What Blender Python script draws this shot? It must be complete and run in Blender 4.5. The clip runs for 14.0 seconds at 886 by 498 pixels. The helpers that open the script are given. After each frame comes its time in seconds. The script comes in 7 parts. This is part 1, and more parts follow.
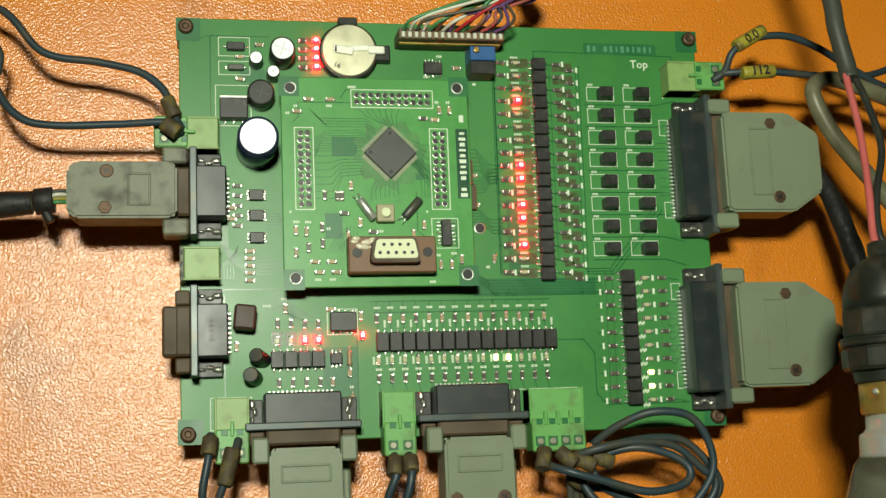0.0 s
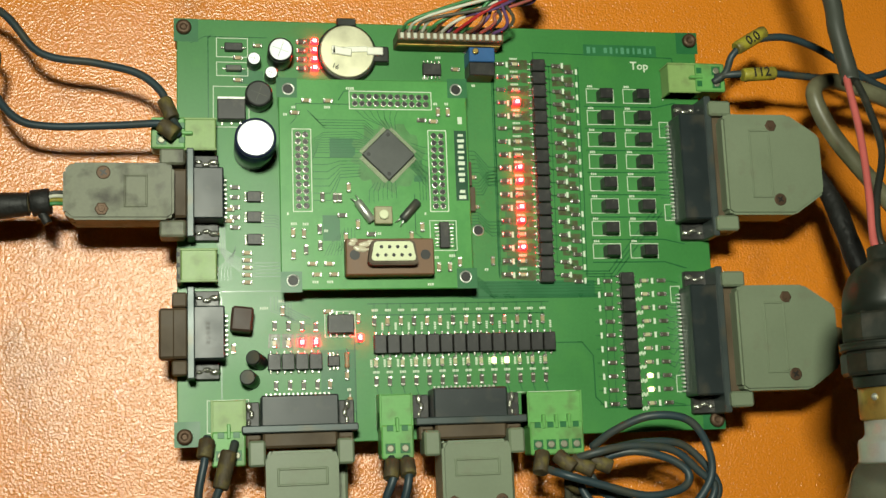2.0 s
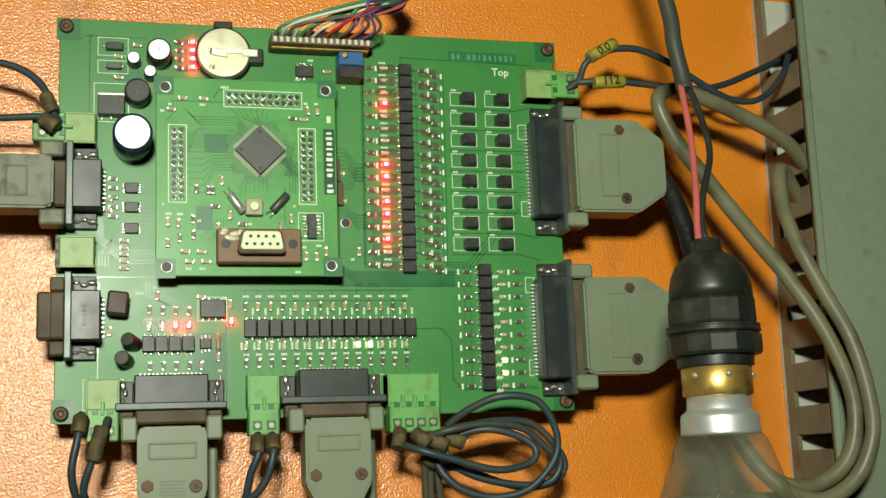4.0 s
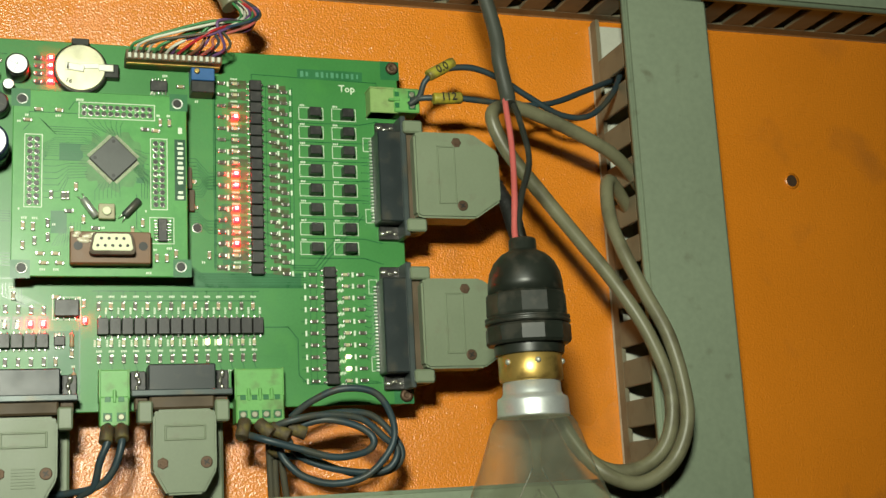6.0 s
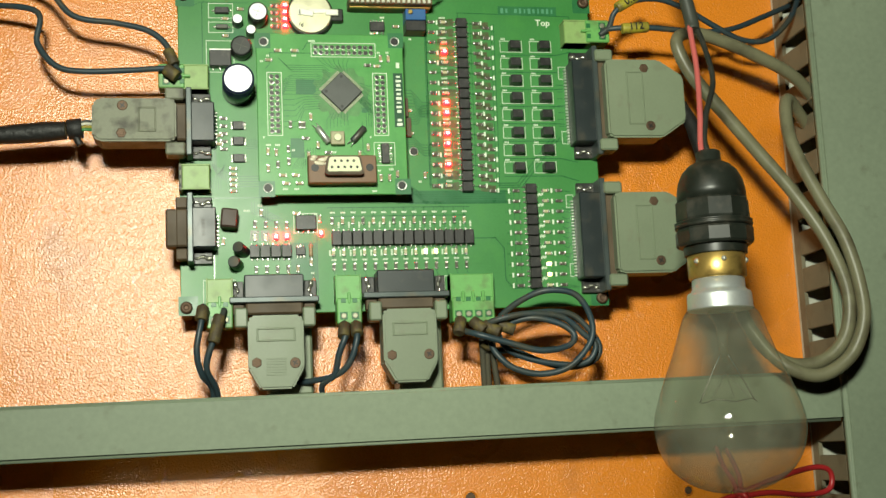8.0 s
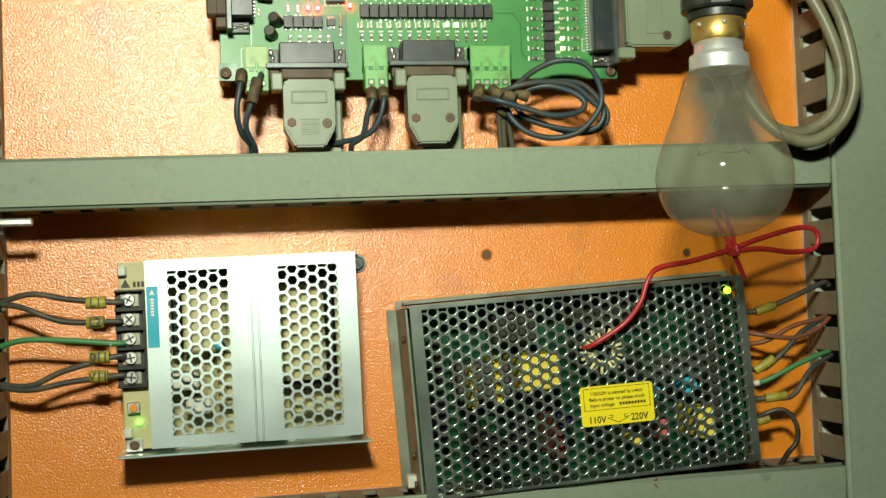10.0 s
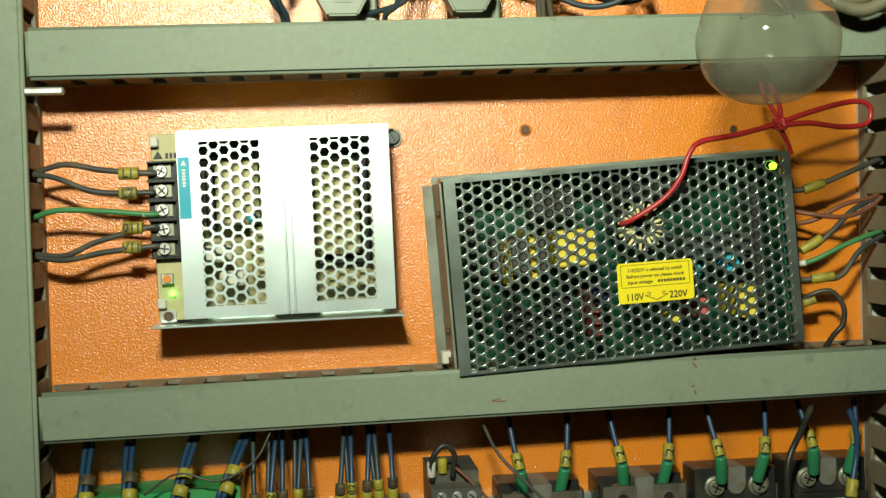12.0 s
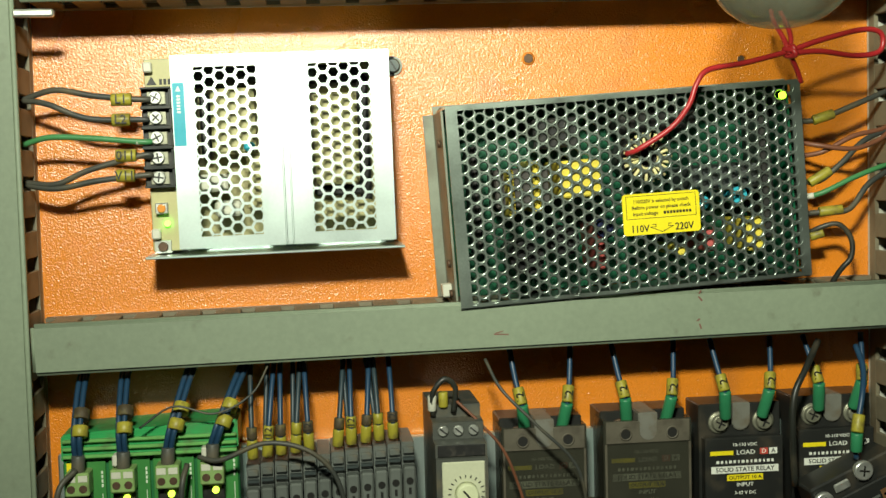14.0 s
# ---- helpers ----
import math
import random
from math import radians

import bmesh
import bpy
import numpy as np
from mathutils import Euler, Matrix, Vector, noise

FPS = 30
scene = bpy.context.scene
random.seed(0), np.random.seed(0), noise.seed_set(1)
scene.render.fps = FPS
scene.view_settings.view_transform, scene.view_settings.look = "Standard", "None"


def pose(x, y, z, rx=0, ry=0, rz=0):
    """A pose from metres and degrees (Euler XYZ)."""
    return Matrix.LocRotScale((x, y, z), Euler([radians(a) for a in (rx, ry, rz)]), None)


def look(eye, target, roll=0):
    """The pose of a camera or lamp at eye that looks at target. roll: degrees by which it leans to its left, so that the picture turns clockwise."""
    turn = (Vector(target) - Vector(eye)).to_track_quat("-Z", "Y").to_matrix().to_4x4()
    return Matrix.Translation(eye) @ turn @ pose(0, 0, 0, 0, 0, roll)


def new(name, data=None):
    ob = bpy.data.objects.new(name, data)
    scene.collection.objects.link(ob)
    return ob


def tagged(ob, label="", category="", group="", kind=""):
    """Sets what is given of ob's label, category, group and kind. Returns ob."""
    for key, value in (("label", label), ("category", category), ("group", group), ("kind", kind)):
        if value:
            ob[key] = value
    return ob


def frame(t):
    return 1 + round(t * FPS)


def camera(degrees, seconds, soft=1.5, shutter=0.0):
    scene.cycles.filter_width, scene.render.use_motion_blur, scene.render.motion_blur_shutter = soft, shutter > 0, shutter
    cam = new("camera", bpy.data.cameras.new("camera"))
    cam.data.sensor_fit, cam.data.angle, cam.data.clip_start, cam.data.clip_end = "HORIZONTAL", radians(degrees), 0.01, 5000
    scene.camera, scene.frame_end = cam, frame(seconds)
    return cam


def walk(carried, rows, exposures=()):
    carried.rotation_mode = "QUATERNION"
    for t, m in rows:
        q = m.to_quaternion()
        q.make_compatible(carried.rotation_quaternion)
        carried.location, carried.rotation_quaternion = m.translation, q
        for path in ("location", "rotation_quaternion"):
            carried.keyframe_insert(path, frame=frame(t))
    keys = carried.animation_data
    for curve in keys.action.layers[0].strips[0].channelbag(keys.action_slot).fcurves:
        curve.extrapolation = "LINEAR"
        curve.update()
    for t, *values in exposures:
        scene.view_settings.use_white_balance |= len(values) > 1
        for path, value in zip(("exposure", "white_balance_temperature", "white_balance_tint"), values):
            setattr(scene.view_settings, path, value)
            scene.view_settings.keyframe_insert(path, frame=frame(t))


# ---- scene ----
cam = camera(39.3, 14.0)
PATH = [
    (0, (-0.091, -0.458, 1.313), (0.293, 1.475, 1.655), -2.4),
    (0.5, (-0.091, -0.458, 1.314), (0.282, 1.478, 1.65), -2.4),
    (1, (-0.09, -0.457, 1.314), (0.274, 1.483, 1.639), -2.5),
    (1.5, (-0.09, -0.455, 1.314), (0.273, 1.483, 1.648), -2.5),
    (2, (-0.088, -0.457, 1.315), (0.287, 1.479, 1.653), -2.2),
    (2.5, (-0.085, -0.459, 1.314), (0.301, 1.474, 1.655), -2.2),
    (3, (-0.083, -0.459, 1.313), (0.331, 1.47, 1.642), -2.1),
    (3.5, (-0.079, -0.47, 1.31), (0.363, 1.453, 1.635), -2.0),
    (4, (-0.075, -0.49, 1.303), (0.427, 1.415, 1.648), -2.2),
    (4.2, (-0.074, -0.499, 1.302), (0.454, 1.398, 1.652), -2.1),
    (6.3, (-0.052, -0.534, 1.279), (0.57, 1.324, 1.679), -3.1),
    (6.5, (-0.056, -0.539, 1.277), (0.536, 1.331, 1.667), -3.0),
    (7, (-0.063, -0.551, 1.268), (0.457, 1.347, 1.629), -2.9),
    (7.5, (-0.073, -0.563, 1.267), (0.367, 1.359, 1.604), -2.7),
    (8, (-0.08, -0.581, 1.259), (0.272, 1.361, 1.58), -2.6),
    (8.5, (-0.088, -0.598, 1.249), (0.233, 1.353, 1.548), -2.5),
    (9, (-0.093, -0.614, 1.232), (0.242, 1.344, 1.463), -2.4),
    (9.2, (-0.095, -0.622, 1.226), (0.244, 1.339, 1.427), -2.4),
    (11.3, (-0.075, -0.62, 1.201), (0.171, 1.365, 1.178), -1.8),
    (11.5, (-0.07, -0.619, 1.197), (0.149, 1.369, 1.172), -1.9),
    (12, (-0.073, -0.614, 1.194), (0.131, 1.375, 1.145), -1.7),
    (12.5, (-0.074, -0.609, 1.191), (0.133, 1.379, 1.12), -1.6),
    (13, (-0.074, -0.606, 1.187), (0.132, 1.382, 1.107), -1.4),
    (13.5, (-0.07, -0.604, 1.187), (0.123, 1.384, 1.083), -1.3),
    (14, (-0.077, -0.601, 1.183), (0.14, 1.383, 1.059), -1.5),
]
walk(cam, [(t, look(eye, target, roll)) for t, eye, target, roll in PATH],
     exposures=[(0, -0.74), (3, -0.70), (4.2, -0.62), (6.3, -0.50), (8, -0.46), (9.2, -0.30), (11.3, 0.0), (12.5, 0.12), (14, 0.30)])

# ---- light ----
world = bpy.data.worlds.new("room_air")
world.use_nodes = True
world.node_tree.nodes["Background"].inputs[0].default_value = (0.75, 0.8, 0.85, 1)
world.node_tree.nodes["Background"].inputs[1].default_value = 0.045
scene.world = world
scene.view_settings.exposure = 0.0

lamp = bpy.data.lights.new("work_lamp", "AREA")
lamp.shape, lamp.size, lamp.size_y, lamp.energy, lamp.color = "RECTANGLE", 0.070, 0.045, 3.7, (0.915, 0.95, 0.77)
lamp.spread = radians(120)
lamp_ob = new("work_lamp", lamp)
lamp_ob.matrix_basis = look((-0.125, -0.66, 1.450), (0.05, 0.0, 1.40))


# ---- materials ----
def mat(name, col, rough=0.5, metal=0.0, var=0.12, vs=45.0, fine=0.06, fs=900.0, bump=0.0, bs=1500.0,
        dirt=None, dirt_amt=0.45, ds=60.0, coat=0.0, trans=0.0, emit=0.0, ior=1.45, rnd=0.0, rvar=0.12):
    m = bpy.data.materials.new(name)
    m.use_nodes = True
    nt = m.node_tree
    N, L = nt.nodes, nt.links
    b = N["Principled BSDF"]
    tc = N.new("ShaderNodeTexCoord")

    def noise_node(scale, detail=3.0):
        n = N.new("ShaderNodeTexNoise")
        n.inputs["Scale"].default_value, n.inputs["Detail"].default_value = scale, detail
        L.new(tc.outputs["Object"], n.inputs["Vector"])
        return n.outputs["Fac"]

    def maths(op, a, c):
        n = N.new("ShaderNodeMath")
        n.operation = op
        for i, v in enumerate((a, c)):
            if isinstance(v, (int, float)):
                n.inputs[i].default_value = v
            else:
                L.new(v, n.inputs[i])
        return n.outputs[0]

    big, small = noise_node(vs, 4.0), noise_node(fs, 2.0)
    f = maths("ADD", maths("MULTIPLY", maths("SUBTRACT", big, 0.5), 2.6 * var), maths("MULTIPLY", maths("SUBTRACT", small, 0.5), 2.6 * fine))
    if rnd:
        oi = N.new("ShaderNodeObjectInfo")
        f = maths("ADD", f, maths("MULTIPLY", maths("SUBTRACT", oi.outputs["Random"], 0.5), 2 * rnd))
    val = maths("ADD", f, 1.0)
    sc = N.new("ShaderNodeVectorMath")
    sc.operation = "SCALE"
    sc.inputs[0].default_value = col
    L.new(val, sc.inputs["Scale"])
    out = sc.outputs[0]
    if dirt:
        d = noise_node(ds, 6.0)
        mr = N.new("ShaderNodeMapRange")
        mr.inputs["From Min"].default_value, mr.inputs["From Max"].default_value = 0.62 - 0.3 * dirt_amt, 0.80 - 0.2 * dirt_amt
        mr.inputs["To Max"].default_value = 0.9
        L.new(d, mr.inputs["Value"])
        mx = N.new("ShaderNodeMix")
        mx.data_type = "RGBA"
        L.new(mr.outputs[0], mx.inputs["Factor"])
        L.new(out, mx.inputs["A"])
        mx.inputs["B"].default_value = (*dirt, 1)
        out = mx.outputs["Result"]
    L.new(out, b.inputs["Base Color"])
    L.new(maths("ADD", maths("MULTIPLY", maths("SUBTRACT", big, 0.5), 2 * rvar), rough), b.inputs["Roughness"])
    b.inputs["Metallic"].default_value = metal
    b.inputs["IOR"].default_value = ior
    if coat:
        b.inputs["Coat Weight"].default_value, b.inputs["Coat Roughness"].default_value = coat, 0.12
    if trans:
        b.inputs["Transmission Weight"].default_value = trans
    if bump:
        bp = N.new("ShaderNodeBump")
        bp.inputs["Strength"].default_value, bp.inputs["Distance"].default_value = 1.0, bump
        L.new(noise_node(bs, 2.0), bp.inputs["Height"])
        L.new(bp.outputs[0], b.inputs["Normal"])
    if emit:
        b.inputs["Emission Color"].default_value = (*col, 1)
        b.inputs["Emission Strength"].default_value = emit
    return m


DUST = (0.11, 0.085, 0.05)
ORANGE = mat("orange_powder_coat", (0.70, 0.215, 0.012), 0.27, ior=1.78, var=0.07, vs=14, fine=0.08, bump=0.00034, bs=1100, dirt=(0.42, 0.14, 0.02), dirt_amt=0.1, ds=22, rvar=0.05)
DUCT = mat("grey_duct_plastic", (0.195, 0.240, 0.165), 0.60, var=0.16, vs=9, fine=0.10, fs=420, dirt=(0.12, 0.125, 0.08), dirt_amt=-0.05, ds=110, bump=0.00006, bs=240)
DUCT_IN = mat("dusty_duct_fingers", (0.175, 0.155, 0.10), 0.6, var=0.25, vs=40, dirt=DUST, dirt_amt=0.45)
DUCT_BASE = mat("pale_duct_base", (0.50, 0.51, 0.43), 0.5, var=0.15, vs=60, dirt=(0.22, 0.20, 0.13), dirt_amt=0.3)
PCB = mat("green_solder_mask", (0.042, 0.200, 0.046), 0.40, ior=1.45, var=0.16, vs=24, fine=0.08, dirt=(0.05, 0.22, 0.045), dirt_amt=0.3, ds=90)
PCB_LIGHT = mat("light_green_solder_mask", (0.068, 0.275, 0.060), 0.38, ior=1.42, var=0.16, vs=40, fine=0.10, dirt=(0.05, 0.24, 0.05), dirt_amt=0.4, ds=120)
PCB_DARK = mat("dark_green_bare_mask", (0.018, 0.135, 0.042), 0.40, var=0.2, vs=90)
PCB_EDGE = mat("board_edge", (0.03, 0.10, 0.03), 0.6)
SILK = mat("white_silkscreen", (0.62, 0.70, 0.55), 0.5, var=0.15, vs=500)
BLACK = mat("black_epoxy", (0.020, 0.020, 0.019), 0.42, var=0.25, vs=200, dirt=(0.06, 0.055, 0.045), dirt_amt=0.3, ds=300, rnd=0.25)
BLACK_SHINY = mat("black_bakelite", (0.014, 0.017, 0.013), 0.40, var=0.3, vs=120, dirt=(0.05, 0.045, 0.035), dirt_amt=0.35, ds=140)
DARKBLUE = mat("dark_slate_plastic", (0.014, 0.021, 0.022), 0.4, var=0.2, vs=80, dirt=(0.05, 0.047, 0.035), dirt_amt=0.3, ds=110)
STEELGREY = mat("painted_flange", (0.055, 0.07, 0.068), 0.38, 0.3, var=0.2, vs=90, dirt=DUST, dirt_amt=0.35)
BROWN = mat("dusty_brown_shell", (0.085, 0.058, 0.032), 0.62, var=0.3, vs=120, dirt=(0.045, 0.03, 0.015), dirt_amt=0.4)
BROWN_BLOCK = mat("brown_connector_plastic", (0.15, 0.075, 0.032), 0.5, var=0.15, vs=150, bump=0.00004)
CREAM = mat("cream_plastic", (0.62, 0.66, 0.42), 0.45, var=0.08, vs=150)
HOOD = mat("grey_green_hood_plastic", (0.168, 0.205, 0.132), 0.45, var=0.10, vs=45, fine=0.05, dirt=(0.15, 0.15, 0.10), dirt_amt=0.22, ds=110, rnd=0.05)
HOOD_PALE = mat("worn_pale_hood_plastic", (0.17, 0.18, 0.125), 0.55, var=0.2, vs=60, fine=0.08, dirt=(0.045, 0.04, 0.028), dirt_amt=0.46, ds=150)
TERM = mat("green_terminal_plastic", (0.13, 0.36, 0.095), 0.42, var=0.12, vs=90, dirt=(0.10, 0.14, 0.05), dirt_amt=0.4, ds=120)
TERM_OLD = mat("yellowed_terminal_plastic", (0.23, 0.36, 0.12), 0.45, var=0.15, vs=90, dirt=(0.14, 0.17, 0.07), dirt_amt=0.4, ds=120)
TIN = mat("tinned_metal", (0.60, 0.62, 0.56), 0.34, 0.75, var=0.2, vs=300)
LEADS = mat("dull_tinned_leads", (0.26, 0.26, 0.19), 0.45, 0.6, var=0.25, vs=400)
SOLDER = mat("shiny_solder", (0.52, 0.52, 0.45), 0.24, 0.85, var=0.15, vs=500, bump=0.00025, bs=1600)
STEEL = mat("zinc_plated_sheet", (0.62, 0.73, 0.69), 0.36, 0.85, var=0.10, vs=22, fine=0.05, dirt=(0.40, 0.62, 0.54), dirt_amt=0.35, ds=22)
GALV_DULL = mat("dull_galvanised_flange", (0.20, 0.22, 0.17), 0.5, 0.3, var=0.3, vs=40, dirt=(0.12, 0.11, 0.08), dirt_amt=0.4)
GALV = mat("dark_galvanised_sheet", (0.31, 0.37, 0.32), 0.32, 0.88, var=0.28, vs=30, fine=0.12, dirt=(0.12, 0.12, 0.10), dirt_amt=0.3, ds=45)
ALU = mat("aluminium_can_top", (0.62, 0.66, 0.66), 0.38, 0.75, var=0.10, vs=90)
CAPBLUE = mat("blue_black_can_sleeve", (0.010, 0.014, 0.045), 0.3, var=0.3, vs=150, coat=0.3)
CAPBLACK = mat("black_can_sleeve", (0.014, 0.014, 0.014), 0.32, var=0.3, vs=150, coat=0.2)
BRASS = mat("worn_brass", (0.62, 0.42, 0.12), 0.38, 0.85, var=0.2, vs=100, dirt=(0.22, 0.13, 0.04), dirt_amt=0.4, ds=160)
NICKEL = mat("matt_aluminium_cap", (0.70, 0.74, 0.72), 0.42, 0.75, var=0.08, vs=70)
COIN = mat("nickel_coin_cell", (0.80, 0.78, 0.55), 0.32, 0.75, var=0.06, vs=120)
RUST = mat("rusty_screw", (0.10, 0.060, 0.036), 0.55, 0.5, var=0.35, vs=350, bump=0.0001)
WIRE_BLUE = mat("grey_blue_wire", (0.024, 0.043, 0.052), 0.45, var=0.25, vs=70, dirt=(0.06, 0.055, 0.035), dirt_amt=0.4, ds=90)
WIRE_GREY = mat("dark_grey_wire", (0.042, 0.046, 0.040), 0.48, var=0.25, vs=70, dirt=(0.10, 0.085, 0.05), dirt_amt=0.4)
WIRE_SKY = mat("blue_wire", (0.015, 0.048, 0.095), 0.4, var=0.25, vs=80, dirt=(0.09, 0.085, 0.06), dirt_amt=0.35)
WIRE_BLACK = mat("black_cable", (0.020, 0.022, 0.018), 0.40, var=0.35, vs=60, dirt=(0.07, 0.06, 0.04), dirt_amt=0.4)
WIRE_RED = mat("red_wire", (0.36, 0.020, 0.022), 0.35, var=0.2, vs=70)
WIRE_PINK = mat("faded_red_wire", (0.45, 0.10, 0.09), 0.42, var=0.2, vs=70, dirt=(0.12, 0.06, 0.04), dirt_amt=0.35)
WIRE_GREEN = mat("green_wire", (0.05, 0.20, 0.07), 0.42, var=0.2, vs=70)
WIRE_BROWN = mat("brown_wire", (0.16, 0.06, 0.03), 0.45, var=0.2, vs=70)
WIRE_WHITE = mat("white_wire", (0.55, 0.55, 0.45), 0.45)
WIRE_VIOLET = mat("violet_wire", (0.12, 0.06, 0.16), 0.45)
CABLE = mat("olive_grey_cable", (0.165, 0.160, 0.095), 0.42, var=0.22, vs=40, dirt=(0.06, 0.05, 0.03), dirt_amt=0.38, ds=55)
TAPE = mat("black_tape", (0.013, 0.013, 0.012), 0.55, var=0.3, vs=90, bump=0.0006, bs=300)
FERRULE = mat("yellow_wire_marker", (0.33, 0.29, 0.030), 0.45, var=0.25, vs=120, dirt=(0.12, 0.09, 0.03), dirt_amt=0.5, ds=200)
GRIME = mat("grimy_wire_end", (0.062, 0.046, 0.022), 0.65, var=0.4, vs=200, dirt=(0.16, 0.13, 0.03), dirt_amt=0.45, ds=240, bump=0.0002)
GREENSLEEVE = mat("green_sleeve", (0.03, 0.21, 0.09), 0.4, var=0.2, vs=90)
# black print, also the shade painted into holes, openings and screw slots
INK_AND_SHADE = mat("black_ink_and_hole_shade", (0.012, 0.012, 0.010), 0.5)
WHITE_INK = mat("white_ink", (0.72, 0.74, 0.66), 0.5)
YELLOW = mat("yellow_label", (0.80, 0.66, 0.015), 0.38, var=0.05, vs=60)
TEAL = mat("teal_label", (0.03, 0.36, 0.46), 0.35, var=0.06, vs=60)
CREAM_BOARD = mat("cream_frame", (0.44, 0.41, 0.20), 0.5, var=0.1, vs=60)
PALE_PANEL = mat("pale_front_panel", (0.52, 0.54, 0.38), 0.45, var=0.06, vs=60, dirt=(0.25, 0.25, 0.16), dirt_amt=0.2)
MODULE = mat("dark_grey_module", (0.060, 0.065, 0.055), 0.48, var=0.15, vs=50, dirt=(0.13, 0.11, 0.07), dirt_amt=0.45, ds=80)
TERM_GREY = mat("grey_terminal_block", (0.105, 0.118, 0.105), 0.48, var=0.12, vs=60, dirt=(0.12, 0.10, 0.065), dirt_amt=0.4, ds=90, rnd=0.12)
RELAY = mat("black_relay_body", (0.018, 0.019, 0.017), 0.4, var=0.2, vs=60, dirt=(0.06, 0.05, 0.034), dirt_amt=0.3, ds=70)
TONGUE = mat("dusty_grey_tongue", (0.15, 0.15, 0.125), 0.5, var=0.2, vs=120, dirt=DUST, dirt_amt=0.4, ds=150)
BAND = mat("dust_caked_plastic", (0.095, 0.085, 0.06), 0.6, var=0.25, vs=90, dirt=(0.05, 0.042, 0.028), dirt_amt=0.4, ds=140)
REDBOX = mat("red_label", (0.50, 0.06, 0.04), 0.45)


def thin_glass(name, lo, hi, film):
    """Thin clear sheet: glossy at a glance, with a light film of dust."""
    m = bpy.data.materials.new(name)
    m.use_nodes = True
    N, L = m.node_tree.nodes, m.node_tree.links
    N.remove(N["Principled BSDF"])
    clear, gloss, dust = N.new("ShaderNodeBsdfTransparent"), N.new("ShaderNodeBsdfGlossy"), N.new("ShaderNodeBsdfDiffuse")
    clear.inputs[0].default_value = (0.93, 0.94, 0.89, 1)
    gloss.inputs["Roughness"].default_value = 0.035
    dust.inputs[0].default_value = (*film, 1)
    lw, rise, fr = N.new("ShaderNodeLayerWeight"), N.new("ShaderNodeMath"), N.new("ShaderNodeMath")
    lw.inputs[0].default_value = 0.5
    rise.operation, rise.inputs[1].default_value = "POWER", 4.0
    fr.operation, fr.inputs[1].default_value, fr.inputs[2].default_value = "MULTIPLY_ADD", 0.55, 0.035
    L.new(lw.outputs["Facing"], rise.inputs[0])
    L.new(rise.outputs[0], fr.inputs[0])
    a, b = N.new("ShaderNodeMixShader"), N.new("ShaderNodeMixShader")
    tc, nz, mr = N.new("ShaderNodeTexCoord"), N.new("ShaderNodeTexNoise"), N.new("ShaderNodeMapRange")
    nz.inputs["Scale"].default_value, nz.inputs["Detail"].default_value = 70.0, 5.0
    mr.inputs["From Min"].default_value, mr.inputs["From Max"].default_value = 0.35, 0.75
    mr.inputs["To Min"].default_value, mr.inputs["To Max"].default_value = lo, hi
    L.new(tc.outputs["Object"], nz.inputs["Vector"])
    L.new(nz.outputs["Fac"], mr.inputs["Value"])
    L.new(fr.outputs[0], a.inputs[0])
    L.new(clear.outputs[0], a.inputs[1])
    L.new(gloss.outputs[0], a.inputs[2])
    L.new(mr.outputs[0], b.inputs[0])
    L.new(a.outputs[0], b.inputs[1])
    L.new(dust.outputs[0], b.inputs[2])
    L.new(b.outputs[0], N["Material Output"].inputs["Surface"])
    return m


GLASS = thin_glass("bulb_glass", 0.16, 0.32, (0.26, 0.27, 0.20))
CLEAR = thin_glass("dusty_clear_cover", 0.40, 0.62, (0.055, 0.055, 0.040))
LED_DIE = mat("lit_led_die", (1.0, 0.70, 0.74), 0.4, emit=5.0, var=0, fine=0)
GLASSROD = thin_glass("bulb_stem_glass", 0.03, 0.08, (0.3, 0.3, 0.26))
TUNGSTEN = mat("filament_wire", (0.20, 0.19, 0.17), 0.4, 0.9)
LED_RED_CORE = mat("lit_red_led", (1.0, 0.0010, 0.0016), 0.4, emit=130.0, var=0, fine=0)
LED_YEL = mat("lit_yellow_led", (1.0, 0.93, 0.38), 0.4, emit=7.0, var=0, fine=0)
LED_GRN = mat("lit_green_led", (0.15, 1.0, 0.05), 0.4, emit=5.0, var=0, fine=0)
TRACK = mat("track_under_mask", (0.012, 0.105, 0.032), 0.3, var=0.2, vs=200, coat=0.3)
STRIP = mat("dark_name_strip", (0.006, 0.060, 0.022), 0.35, var=0.2, vs=200)
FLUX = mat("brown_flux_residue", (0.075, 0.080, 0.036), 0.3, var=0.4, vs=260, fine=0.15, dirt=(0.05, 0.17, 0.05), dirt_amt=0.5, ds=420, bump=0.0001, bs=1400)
HAZE = mat("hazy_flux_film", (0.062, 0.200, 0.052), 0.38, var=0.35, vs=160, fine=0.15, dirt=(0.05, 0.20, 0.05), dirt_amt=0.55, ds=230)
LED_OFF = mat("clear_led_off", (0.46, 0.42, 0.26), 0.25, var=0.15, vs=300)
RES = mat("chip_resistor", (0.066, 0.056, 0.04), 0.4, var=0.3, vs=400, rnd=0.3)
CHIPCAP = mat("chip_capacitor", (0.34, 0.25, 0.14), 0.45, var=0.2, vs=400, rnd=0.2)
TAN = mat("amber_transformer_tape", (0.62, 0.50, 0.06), 0.4, var=0.15, vs=80)
WALLPAINT = mat("grey_room_paint", (0.14, 0.14, 0.13), 0.7, var=0.1, vs=3)
FLOORC = mat("concrete_floor", (0.22, 0.21, 0.19), 0.7, var=0.2, vs=4)


